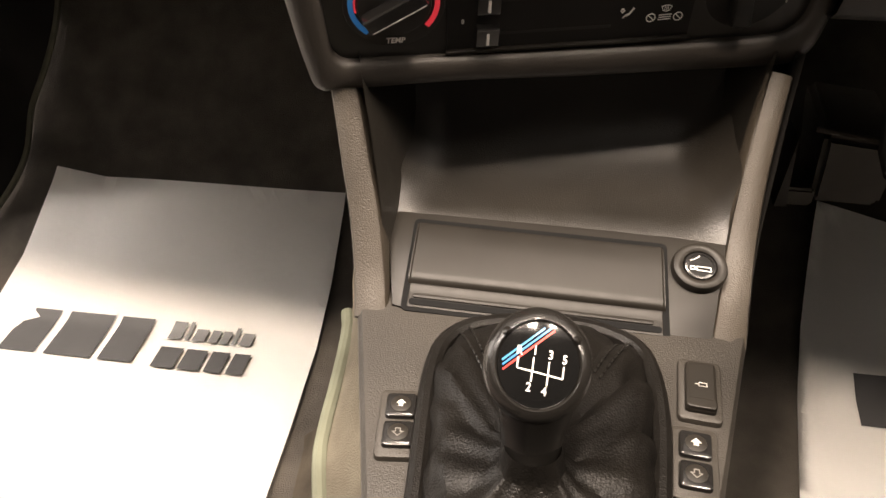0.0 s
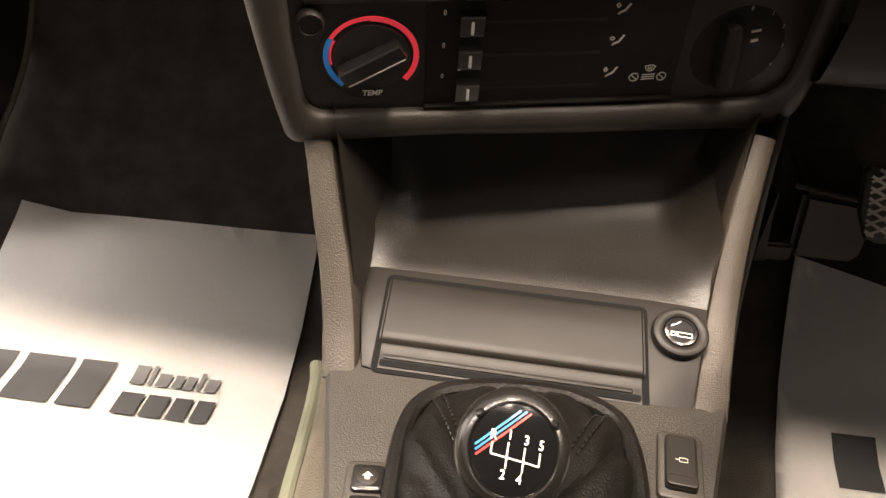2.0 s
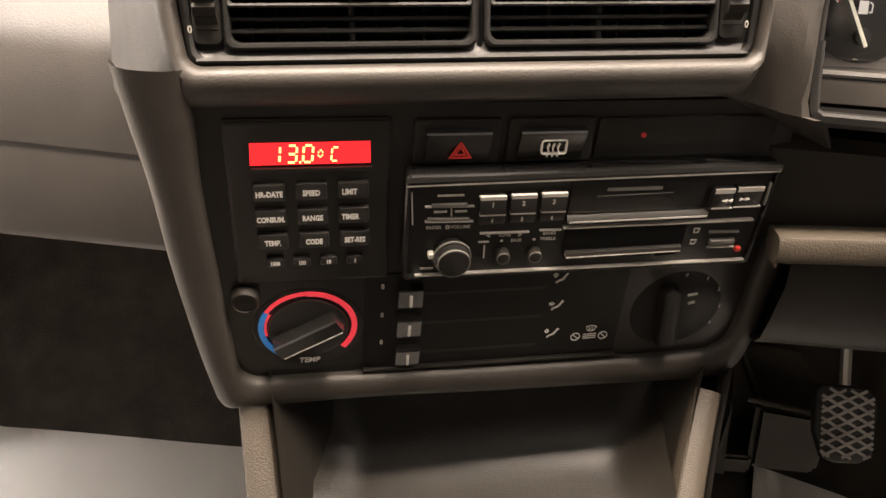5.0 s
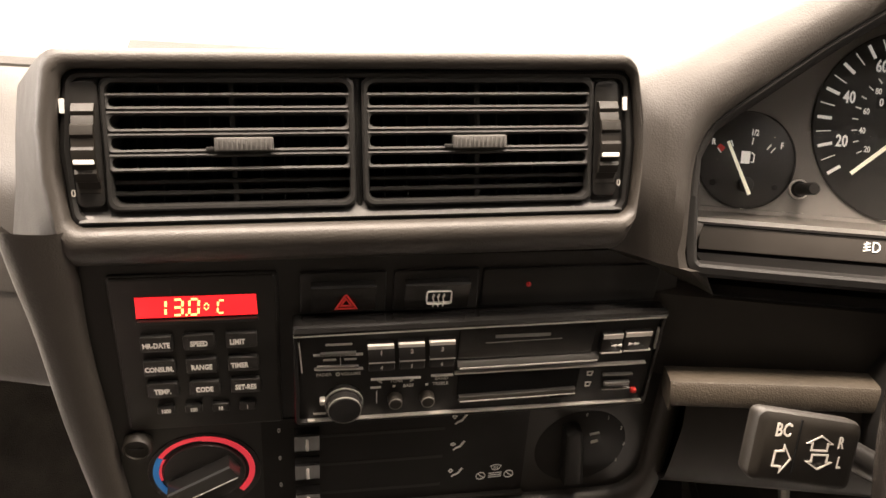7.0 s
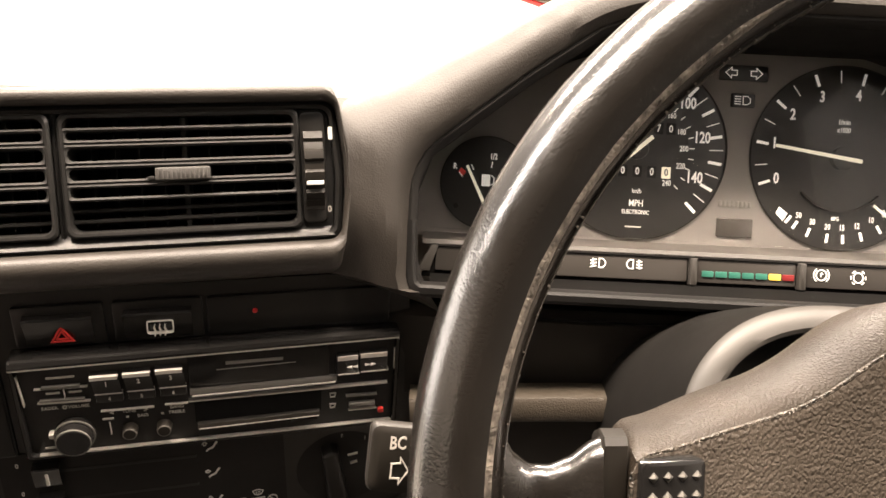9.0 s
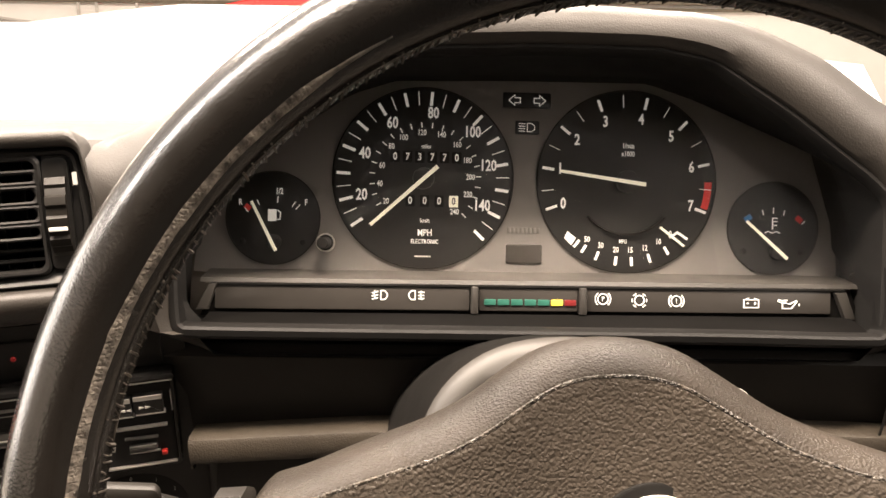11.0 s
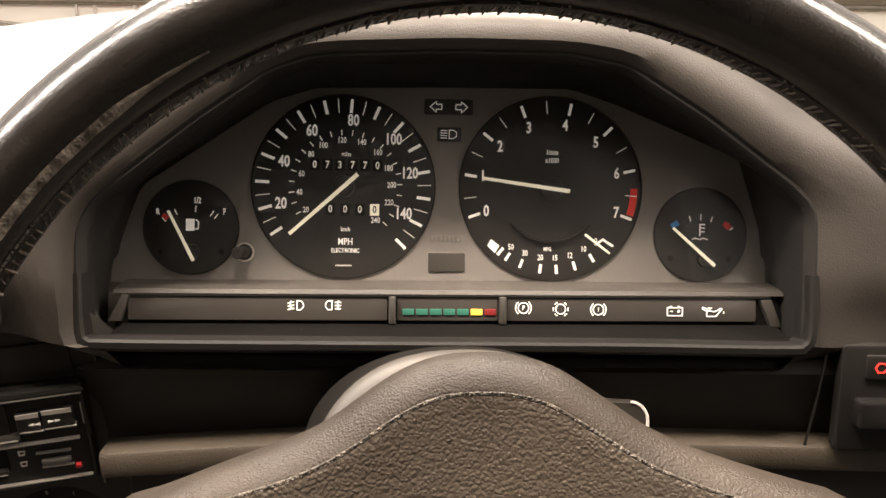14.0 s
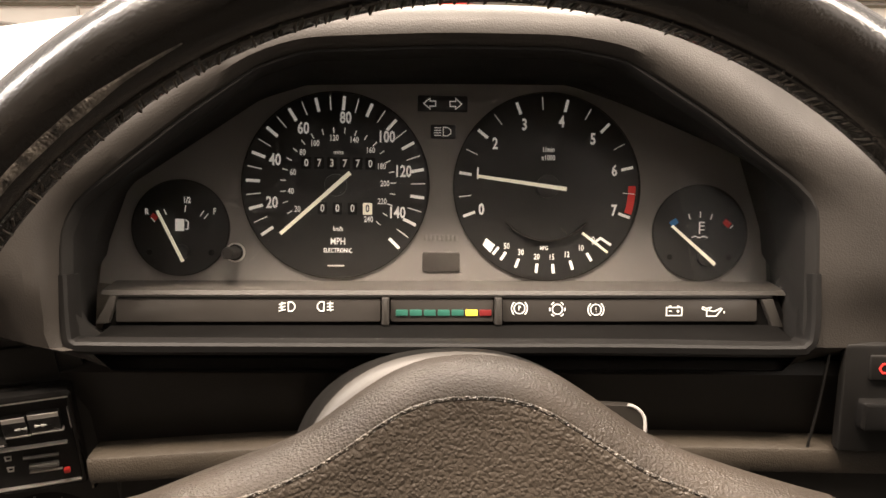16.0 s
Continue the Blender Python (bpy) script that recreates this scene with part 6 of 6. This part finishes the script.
part("reserve_mark", bm, REDP, fu, "red reserve mark")
for text, x, y in (("R", -154.0, -14.1), ("1/2", -132.4, -7.6), ("F", -117.4, -13.6)):
    part("figure", letters(text, 0.0046, x * MM, y * MM, 0.0007, 0.00008, 0.00014, 0.72), GLOWPRINT, fu)
bm = bmesh.new()
block(-0.1386, -0.1338, -0.0245, -0.0178, 0.0005, 0.0008, 0.0003, 0.0, bm), stroke(bm, mm([(-133.4, -23.4), (-131.8, -23.4), (-131.6, -19.5), (-133.2, -18.2)]), 0.0006, 0.0005, 0.0008)
part("pump_symbol", bm, GLOWPRINT, fu)
part("hub", disc(-0.1350, -0.0360, 0.0042, 0.0006, 0.0036, 0.0008, 24), DIAL, fu)
pointer(fu, (-133.4, -41.2), (-147.4, -13.6), 1.9, 1.5, None)

CX, CY = 154.8, -22.4
te = dial_face("coolant_gauge", CX, CY, 27.0, "black coolant temperature gauge dial")
bm = bmesh.new()
for p, q in (((148.2, -11.6), (149.0, -14.8)), ((155.0, -10.2), (155.0, -13.8)), ((161.8, -11.6), (161.0, -14.8)), ((172.2, -19.6), (174.2, -17.8))):
    stroke(bm, mm([p, q]), 0.00055, 0.0006, 0.00085)
stroke(bm, mm([(154.6, -23), (154.6, -16.4), (157.6, -16.4)]), 0.0008, 0.0006, 0.0008)
for y in (-18.4, -20.6):
    stroke(bm, mm([(154.6, y), (157.4, y)]), 0.0007, 0.0006, 0.0008)
stroke(bm, mm([(150, -25.2), (152, -24.2), (154.5, -25.2), (157, -24.2), (159.4, -25.2)]), 0.0006, 0.0006, 0.0008)
part("symbol", bm, GLOWPRINT, te)
bm = bmesh.new()
stroke(bm, mm([(137.8, -18.0), (141.6, -15.4)]), 0.0032, 0.0006, 0.0008)
part("cold_mark", bm, BLUEP, te, "blue cold mark")
bm = bmesh.new()
stroke(bm, mm([(168.8, -15.4), (172.2, -18.2)]), 0.0032, 0.0006, 0.0008)
part("hot_mark", bm, REDP, te, "red hot mark")
part("hub", disc(0.1575, -0.0365, 0.0045, 0.0006, 0.0036, 0.0008, 24), DIAL, te)
for x in (137.5, 172):
    part("screw", disc(x * MM, -0.0362, 0.0017, 0.0005, 0.0010, 0.0003, 14), DEEP, te)
for x in (-152.5, -119):
    part("screw", disc(x * MM, -0.0362, 0.0017, 0.0005, 0.0010, 0.0003, 14), DEEP, fu)
pointer(te, (162.4, -40.2), (137.4, -18.6), 2.0, 1.5, None)

part("reset_pin", loft([[((-106 + a * math.cos(t)) * MM, (-36 + a * math.sin(t)) * MM, b * MM) for t in np.linspace(0, 2 * math.pi, 24, endpoint=False)] for a, b in ((4.6, -0.5), (4.4, 2), (3.6, 2.6), (3.4, 3), (3.3, 20), (2.6, 21))], cap1=True), BLACK, clus, "black trip reset pin")
part("pin_collar", ring_band(-0.106, -0.036, 0.0046, 0.0054, -0.0005, 0.0016, n=28), STEELGLINT, clus, "bright collar round the reset pin")
tl = part("turn_lamp_window", block(-0.0064, 0.0215, 0.0436, 0.0525, -0.001, 0.0006, 0.0008, 0.0003), DIAL, clus)
bm = bmesh.new()
for cx, s in ((0.4, -1), (14.8, 1)):
    pts = [(-3.2, 1.4), (0, 1.4), (0, 3), (3.4, 0), (0, -3), (0, -1.4), (-3.2, -1.4)]
    stroke(bm, mm([(cx + s * a, 48 + b) for a, b in pts]), 0.0005, 0.0006, 0.0009, True)
part("turn_arrows", bm, GLOWPRINT, tl)
bl = part("beam_lamp_window", block(0.0010, 0.0150, 0.0286, 0.0364, -0.001, 0.0006, 0.0008, 0.0003), DIAL, clus)
bm = bmesh.new()
for k in range(4):
    stroke(bm, mm([(3, 30.4 + k * 1.4), (6.8, 30.4 + k * 1.4)]), 0.00045, 0.0006, 0.0008)
stroke(bm, mm([(8, 30.2), (8, 34.9), (10.4, 34.9), (12.2, 33.6), (12.2, 31.4), (10.4, 30.2)]), 0.00045, 0.0006, 0.0008, True)
part("beam_symbol", bm, GLOWPRINT, bl)
part("blank_window", block(-0.0029, 0.0180, -0.0458, -0.0348, -0.002, 0.0010, 0.0010, 0.0006), LENS, clus)
bm = bmesh.new()
for k in range(8):
    block((-2.2 + k * 2.45) * MM, (-0.4 + k * 2.45) * MM, -0.0284, -0.0250, 0.0, 0.0004, 0.0003, 0.0001, bm)
part("maker_mark", bm, PLATE, clus)

# warning strip
ws = thing("warning_lamp_strip", STRIP, "grey warning lamp strip with white symbols under the gauges", "warning lamps")
part("ledge", loft([[(x * MM, y * MM, w * MM) for x in (-181, -100, 0, 100, 185)] for y, w in ((13.9, -25), (13.4, -22), (10.8, -8), (9.8, -3), (7.5, -1))], closed=False), LEDGE, ws, "sloping grey ledge")
part("body", poly_prism(bmesh.new(), mm([(-181, -10.5), (186, -10.5), (179, 9), (-175, 9)]), -0.010, -0.0030, 0.0, back=True), SHADEBLACK, ws)
for x0, x1 in ((-173.5, -36.2), (-31, 23.8), (28.7, 168)):
    f = part("lens", block(x0 * MM, x1 * MM, -0.0068, 0.0058, -0.0035, -0.0016, 0.0010, 0.0004), LENS, ws)
for x in (-33.6, 26.2):
    part("divider", block((x - 2.0) * MM, (x + 2.0) * MM, -0.0085, 0.0064, -0.003, 0.0018, 0.0008, 0.0008), LEDGE, ws)
for pts in ([(-176, 7.1), (-183.2, -7.4), (-176.5, -7.2), (-172.2, 6.7)], [(169.6, 5.2), (175.7, -9.6), (181.7, -9.6), (176.0, 5.6)]):
    part("end_cap", poly_prism(bmesh.new(), mm(pts), -0.003, 0.0006, 0.0006), LEDGE, ws)
part("top_line", block(-0.174, 0.176, 0.0062, 0.0072, -0.003, -0.0008, 0.0003, 0.0), BLACK, ws)
for k in range(7):
    x = -28.2 + k * 7.42
    part("service_lamp", block(x * MM, (x + 6.4) * MM, -0.0036, -0.0003, -0.0017, -0.0008, 0.0005, 0.0002), (GREENP, GREENP, GREENP, GREENP, GREENP, YELLOW, MAROON)[k], ws, ("green lamp", "green lamp", "green lamp", "green lamp", "green lamp", "lit yellow lamp", "dark red lamp")[k])
Z0, Z1 = -0.0016, -0.0012


def sym(name, draws, lab):
    bm = bmesh.new()
    for pts, closed in draws:
        stroke(bm, mm(pts), 0.00055, Z0, Z1, closed)
    return part(name, bm, GLOW, ws, lab)


def arc(cx, cy, r, a0, a1, n=10):
    return [(cx + r * math.cos(radians(a0 + (a1 - a0) * k / n)), cy + r * math.sin(radians(a0 + (a1 - a0) * k / n))) for k in range(n + 1)]


half = lambda x, y, s: [(x, y - 2.4), (x, y + 2.4), (x + s * 2, y + 2.4), (x + s * 3.4, y + 0.9), (x + s * 3.4, y - 0.9), (x + s * 2, y - 2.4)]
X = -85.4
sym("front_fog_symbol", [(half(X + 0.8, 1.3, 1), True)] + [([(X - 4.2, 2.4 + d), (X - 0.6, 3.2 + d)], False) for d in (0, -1.7, -3.4)] + [([(X - 2.4, 3.9), (X - 2.9, 1.6), (X - 2.1, -0.8)], False)], "lit front fog lamp symbol")
X = -65.2
sym("rear_fog_symbol", [(half(X - 0.8, 1.4, -1), True)] + [([(X + 0.8, 3.0 + d), (X + 4.2, 3.0 + d)], False) for d in (0, -1.7, -3.4)] + [([(X + 2.6, 4.0), (X + 2.2, 1.4), (X + 2.8, -1.2)], False)], "lit rear fog lamp symbol")
for X, Y, ch, nm in ((37.8, 0.4, "P", "parking_brake_symbol"), (79.2, -0.3, "!", "brake_symbol")):
    o = sym(nm, [(circle(X, Y, 2.9, 24), True), (arc(X, Y, 4.3, 130, 230), False), (arc(X, Y, 4.3, -50, 50), False)], "lit brake warning symbol")
    part("symbol_letter", letters(ch, 0.0036, X * MM, Y * MM, Z1, 0.00008, 0.00002, 0.85), GLOW, o)
X, Y = 58.3, -0.1
sym("pad_wear_symbol", [(circle(X, Y, 2.7, 24), True)] + [(arc(X, Y, 4.1, a - 14, a + 14, 3), False) for a in (0, 50, 130, 180, 230, 310)], "lit brake lining symbol")
X, Y = 122.0, -1.1
sym("battery_symbol", [([(X - 4.2, Y - 2.4), (X + 4.2, Y - 2.4), (X + 4.2, Y + 2.0), (X - 4.2, Y + 2.0)], True), ([(X - 3.0, Y + 2.4), (X - 1.6, Y + 2.9)], False), ([(X + 1.6, Y + 2.9), (X + 3.0, Y + 2.4)], False), ([(X - 2.9, Y), (X - 1.3, Y)], False), ([(X + 1.3, Y), (X + 2.9, Y)], False), ([(X + 2.1, Y - .8), (X + 2.1, Y + .8)], False)], "lit battery symbol")
X, Y = 143.4, -1.4
sym("oil_symbol", [([(X - 3.4, Y - 2.4), (X + 1.8, Y - 2.4), (X + 5.0, Y + 1.6), (X + 4.4, Y + 2.0), (X + 1.0, Y + 0.2), (X - 3.4, Y + 0.8)], True), ([(X - 3.4, Y + 0.6), (X - 6.0, Y + 1.6), (X - 5.6, Y + 2.6), (X - 3.0, Y + 1.6)], False), ([(X - 1.8, Y + 0.8), (X - 1.8, Y + 2.2)], False), ([(X - 3, Y + 2.2), (X - 0.6, Y + 2.2)], False), ([(X + 6.2, Y - 0.8), (X + 6.2, Y + 0.4)], False)], "lit oil can symbol")

# ---- steering column ----
col = thing("column_shroud", SHROUD, "dark grey plastic steering column shroud", "column shroud")


def dome(rx, ry, z, cy=-18, x0=0.0):
    out = []
    for k in range(41):
        a = radians(-25 + 230 * k / 40)
        ex = 0.86
        c, s = math.cos(a), math.sin(a)
        out.append(((x0 + rx * math.copysign(abs(c) ** ex, c)) * MM, (cy + ry * math.copysign(abs(s) ** ex, s)) * MM, z * MM))
    return out


part("collar", loft([dome(54.5, 53, -1), dome(55.2, 53.6, 1.6), dome(57, 55.4, 2.6), dome(60, 58.6, 2.2), dome(63.5, 62, 0.4), dome(65.6, 64.2, -1.8), dome(66, 64.5, -3.5)], closed=False), SATINGREY, col, "front collar, coloured lighter for the light on it")
part("cover", loft([dome(65.4, 64, -3.4), dome(66.4, 64.4, -6), dome(72, 64.5, -45), dome(78, 63.5, -70), dome(80, 62, -90), dome(80, 60, -130)], closed=False), COVERM, col)
part("front_disc", loft([dome(54.8, 53.3, -0.5), dome(53, 51, -5), dome(48, 46, -8), dome(20, 18, -9), dome(2, 2, -9)], closed=False), COVERM, col)

stalk = thing("indicator_stalk", Matrix.Identity(4), "black indicator stalk with a printed paddle end", "stalk")
PADDLE = plane_m((0.155, 0.2985, 0.6660), 14, 6, -6)
SLOPE = -0.079
pd = part("paddle", loft([[PADDLE @ Vector((x * MM, (y + SLOPE * (x - -18.0)) * MM, w * MM)) for x, y in rr(-19.0 + d, 20.2 - d, -9.6 + d, 14.9 - d, 3, 5)] for d, w in ((2, -9), (0.5, -7), (0, -2.8), (0.5, -1.2), (2.2, 0))], True, True), SATIN, stalk)
part("paddle_split", block(-4.0 * MM, -3.4 * MM, -6.1 * MM, 12.4 * MM, -0.0002, 0.0003, 0.0002, 0.0), GAPSHADE, pd).matrix_local = PADDLE
bm = letters("BC", 0.0064, -9.6 * MM, 8.4 * MM, 0.0001, 0.0001, 0.00012, 0.72)
ax, ay, aw, ah = -8.1, -1.3, 3.0, 4.6
stroke(bm, mm([(ax - aw, ay + 0.55 * ah), (ax, ay + 0.6 * ah), (ax, ay + ah), (ax + aw, ay), (ax, ay - ah), (ax, ay - 0.6 * ah), (ax - aw, ay - 0.55 * ah)]), 0.0006, 0.0, 0.0003, True)
for cx, cy, k in ((4.7, 4.7, 1), (5.5, -1.8, -1)):
    w, h = 4.6, 2.5
    stroke(bm, mm([(cx - 0.62 * w, cy - k * h), (cx + 0.62 * w, cy - k * h), (cx + 0.62 * w, cy), (cx + w, cy), (cx, cy + k * h), (cx - w, cy), (cx - 0.62 * w, cy)]), 0.0006, 0.0, 0.0003, True)
letters("R", 0.0058, 12.3 * MM, 5.1 * MM, 0.0001, 0.0001, 0.0001, 0.6, bm=bm), letters("L", 0.0058, 13.1 * MM, -1.9 * MM, 0.0001, 0.0001, 0.0001, 0.6, bm=bm)
part("paddle_print", bm, DIM, pd, "white arrows and letters").matrix_local = PADDLE
part("arm", tube(smooth_path([PADDLE @ Vector((0.012, 0.002, -0.012)), Vector((0.215, 0.330, 0.640)), Vector((0.27, 0.370, 0.632))], 5), 0.0052, 12), BLACK, stalk)
wip = thing("wiper_stalk", Matrix.Identity(4), "dark wiper stalk with a bright rounded end", "stalk")
WP = plane_m((0.4005, 0.356, 0.6845), -8, 20)
part("paddle", loft([[WP @ Vector((x * MM, y * MM, w * MM)) for x, y in rr(-22 + d, 3 - d, -26 + d, 3.5 - d, 7, 5)] for d, w in ((1, -9), (0, -7), (0, -2), (1, -0.5))], True, True), SATIN, wip)
part("edge", tube([WP @ Vector((x * MM, y * MM, -0.5 * MM)) for x, y in rr(-21.5, 2.5, -25.5, 3.0, 7, 5)[1:12]], 0.0007, 6), STEELGLINT, wip)
part("arm", tube([WP @ Vector((-0.012, -0.02, -0.006)), Vector((0.36, 0.385, 0.645))], 0.007, 12), BLACK, wip)

# ---- steering wheel ----
sw = thing("steering_wheel", WHEEL, "worn black leather three-spoke steering wheel with laced rim", "steering wheel")
RW, rw = 0.1640, 0.0128
rings = []
NT, NS = 160, 20
for i in range(NT):
    a = 2 * math.pi * i / NT
    c, s = math.cos(a), math.sin(a)
    thick = rw * (1 + 0.10 * max(0, math.cos(2 * (a - radians(35)))) ** 4)
    ring = []
    for k in range(NS):
        b = 2 * math.pi * k / NS
        q = thick * (1 + 0.012 * noise.noise((c * 9, s * 9, b)))
        ring.append((c * (RW + q * math.cos(b)), s * (RW + q * math.cos(b)), q * 1.08 * math.sin(b)))
    rings.append(ring)
part("rim", loft(rings + rings[:1]), RIM, sw)
# painted highlight on the rim's face, and ragged lacing along its inner side
rings = []
for i in range(61):
    a = radians(118 + 130 * i / 60)
    c, s = math.cos(a), math.sin(a)
    ring = []
    wid = (0.8 + 0.22 * noise.noise((c * 60, s * 60, 3.0))) * min(1, 0.1 + 3 * math.sin(math.pi * i / 60))
    for k in range(5):
        b = radians(133 + (k - 2) * 4.8 * wid)
        q = rw * (1 + 0.10 * max(0, math.cos(2 * (a - radians(35)))) ** 4) * (1.012 if 0 < k < 4 else 0.99)
        ring.append((c * (RW + q * math.cos(b)), s * (RW + q * math.cos(b)), q * 1.08 * math.sin(b)))
    rings.append(ring)
part("glint_band", loft(rings, closed=False), RIMGLINT, sw, "pale band painting the rim's highlight")
rng = random.Random(5)
bm = bmesh.new()
NL = 340
for i in range(NL):
    a0 = 2 * math.pi * (i + rng.uniform(-0.3, 0.3)) / NL
    a1 = a0 + 2 * math.pi * rng.uniform(0.3, 0.9) / NL
    pr = []
    for a, b in ((a0, radians(rng.uniform(158, 166))), ((a0 + a1) / 2, radians(171)), (a1, radians(rng.uniform(176, 190)))):
        q = rw * rng.uniform(1.02, 1.06)
        pr.append((math.cos(a) * (RW + q * math.cos(b)), math.sin(a) * (RW + q * math.cos(b)), q * 1.08 * math.sin(b)))
    tube(pr, rng.uniform(0.0002, 0.0005), 4, bm)
part("lacing", bm, THREAD, sw, "fine ragged lacing")
sm = []
for i in range(121):
    a = 2 * math.pi * i / 120
    b = radians(163)
    q = rw * 1.0
    sm.append((math.cos(a) * (RW + q * math.cos(b)), math.sin(a) * (RW + q * math.cos(b)), q * 1.08 * math.sin(b)))
part("seam", tube(sm, 0.0009, 6, caps=False), RIM, sw)

# hub: skirt behind, grained pad in front
PADO = [(-115, 7.5), (-100, 8.5), (-88, 11), (-75, 13.5), (-60, 16.5), (-46, 22), (-32, 31), (-22, 37), (-12, 40.3), (0, 41), (12, 40.3), (22, 37.5), (37, 28.5), (52, 19.5), (69, 14), (90, 10.5), (115, 8.5), (115, -22), (95, -30), (50, -45), (26, -70), (0, -78), (-26, -70), (-50, -45), (-95, -30), (-115, -24)]
po = [Vector((p.x, p.y)) for p in resample([(x, y, 0) for x, y in PADO], 150)]
po = soft(po, 2)


def pad_ring(d, w, k=1.0):
    out = []
    for p, p0 in zip(grow(po, d), po):
        e = abs(p0.x) / 104
        p = p0 + (p - p0) * (1 - 0.66 * min(1, e) ** 2)
        if abs(p0.x) > 105:
            p = Vector((p0.x, p.y))
        out.append((p.x * k * MM, p.y * k * MM, (w + 35 * (e * k) ** 1.8) * MM))
    return out


skirt = loft([pad_ring(0.5, -46), pad_ring(2.0, -46.5), pad_ring(6, -51), pad_ring(9.5, -57), pad_ring(11, -67), pad_ring(9, -80)])
part("skirt", skirt, PADBACK, sw, "smooth grey hub skirt")
part("pad", loft([pad_ring(0.3, -47), pad_ring(-0.6, -45.2), pad_ring(-2.5, -45)] + [pad_ring(-2.5, -45, k) for k in (0.95, 0.9, 0.85, 0.8, 0.7, 0.6, 0.5, 0.4, 0.3, 0.2)], cap1=True), PAD, sw, "coarse-grained grey centre pad")
part("pad_edge", tube([Vector(p) + Vector((0, 0, 0.0003)) for p in pad_ring(0.2, -46)], 0.0007, 6, caps=False, up=(0, 0, 1)), PADEDGE, sw, "raised worn pad edge")
for sx in (-1, 1):
    # band where the leather ends, then the leather flange that flares into the rim
    rows = []
    for x, top, bot, z, th in ((114.6, 11.5, -28, -9.5, 8), (115.4, 12.8, -29, -8.0, 9), (122.4, 13.2, -29.5, -5.0, 9), (123.2, 12.2, -28.5, -5.6, 8)):
        rows.append([(sx * x * MM, y * MM, w * MM) for y, w in ((top - 3, z - 2 * th), (top, z - th), (top - 0.8, z - 1.8), (top - 3, z), (bot + 3, z), (bot + 0.8, z - 1.8), (bot, z - th), (bot + 3, z - 2 * th))])
    part("spoke_band", loft(rows, True, True), SATIN, sw, "satin band round the spoke")
    rows = []
    for x, top, bot, z, th in ((122.8, 12, -28.5, -6, 8), (126, 10.5, -27, -6, 7), (131, 6, -23, -7, 6), (137, 3, -20, -7, 5.5), (143, 3.5, -21, -5.5, 5.5), (148, 7.5, -26, -3, 6), (153, 16, -36, -1, 6.5), (160, 26, -46, 0, 5)):
        mid, half_ = (top + bot) / 2, (top - bot) / 2
        rows.append([(sx * x * MM, (mid + half_ * math.copysign(abs(math.cos(t)) ** 0.7, math.cos(t))) * MM, (z - th * 0.5 + th * math.sin(t)) * MM) for t in np.linspace(0, 2 * math.pi, 24, endpoint=False)])
    part("spoke", loft(rows, True, True), RIM, sw, "leather-covered spoke")
    bp = part("button_plate", block(-0.0105, 0.0105, -0.0295, 0.0005, 0.0, 0.0050, 0.002, 0.0014), GLOSS, sw, "black horn button plate")
    bp.matrix_local = Matrix.Translation((sx * 0.1042, 0.0066, -0.0100)) @ Matrix.Rotation(radians(-sx * 19), 4, "Y")
    for r in range(5):
        for c in range(4):
            part("stud", poly_prism(bmesh.new(), circle((c - 1.5) * 0.0047, -0.0040 - r * 0.0055, 0.0015, 4), 0.0048, 0.0062, 0.0008, 1), STUDM, bp, smooth=0)
low = smooth_path([(0.0, -0.066, -0.052), (0.0, -0.10, -0.026), (0.0, -0.135, -0.010), (0.0, -0.162, 0.0)], 5)
part("spoke", sweep(low, Vector((0, 0, 1)), [[(0.020 * math.cos(t), 0.006 * math.sin(t)) for t in np.linspace(0, 2 * math.pi, 16, endpoint=False)]] * len(low)), RIM, sw, "leather-covered spoke")
em = part("emblem", disc(0.0130, -0.0165, 0.0232, -0.047, -0.0435, 0.0015, 48), DEEP, sw, "round black emblem with plain pale shapes")
part("emblem_ring", ring_band(0.0130, -0.0165, 0.0168, 0.0190, -0.0440, -0.0424, n=48), PRINT, em, "white emblem ring")
part("emblem_disc", disc(0.0130, -0.0165, 0.0166, -0.0440, -0.0428, 0.0004, 40), PLATE, em, "grey emblem disc")
part("emblem_shape", block(0.0095, 0.0165, -0.0105, -0.0010, -0.0429, -0.0424, 0.002, 0.0002), PRINT, em, "plain white emblem shape")

# switches beside the driver's door
lsw = thing("light_switch", Matrix.Identity(4), "black light switches with a red lamp by the door", "switch")
SWP = plane_m((0.560, 0.437, 0.6560), -4, 4)
part("panel", block(-0.028, 0.09, -0.036, 0.022, -0.006, 0.0, 0.002, 0.0008), DEEP, lsw).matrix_local = SWP
part("rocker", block(-0.020, 0.020, -0.022, -0.0065, -0.001, 0.007, 0.002, 0.0018), GLOSS, lsw).matrix_local = SWP
part("lamp_well", block(-0.016, 0.03, 0.004, 0.017, -0.001, 0.002, 0.001, 0.0006), BLACK, lsw).matrix_local = SWP
bm = bmesh.new()
stroke(bm, mm([(-10, 8), (-7, 8), (-4.8, 10.4), (-7, 12.8), (-10, 12.8), (-11.5, 10.4)]), 0.0008, 0.002, 0.0024, True)
for d in (0, 2, 4):
    stroke(bm, mm([(-3.4, 8.4 + d), (0.6, 8.4 + d)]), 0.0008, 0.002, 0.0024)
part("lamp_symbol", bm, REDLIT, lsw, "lit red lamp symbol").matrix_local = SWP
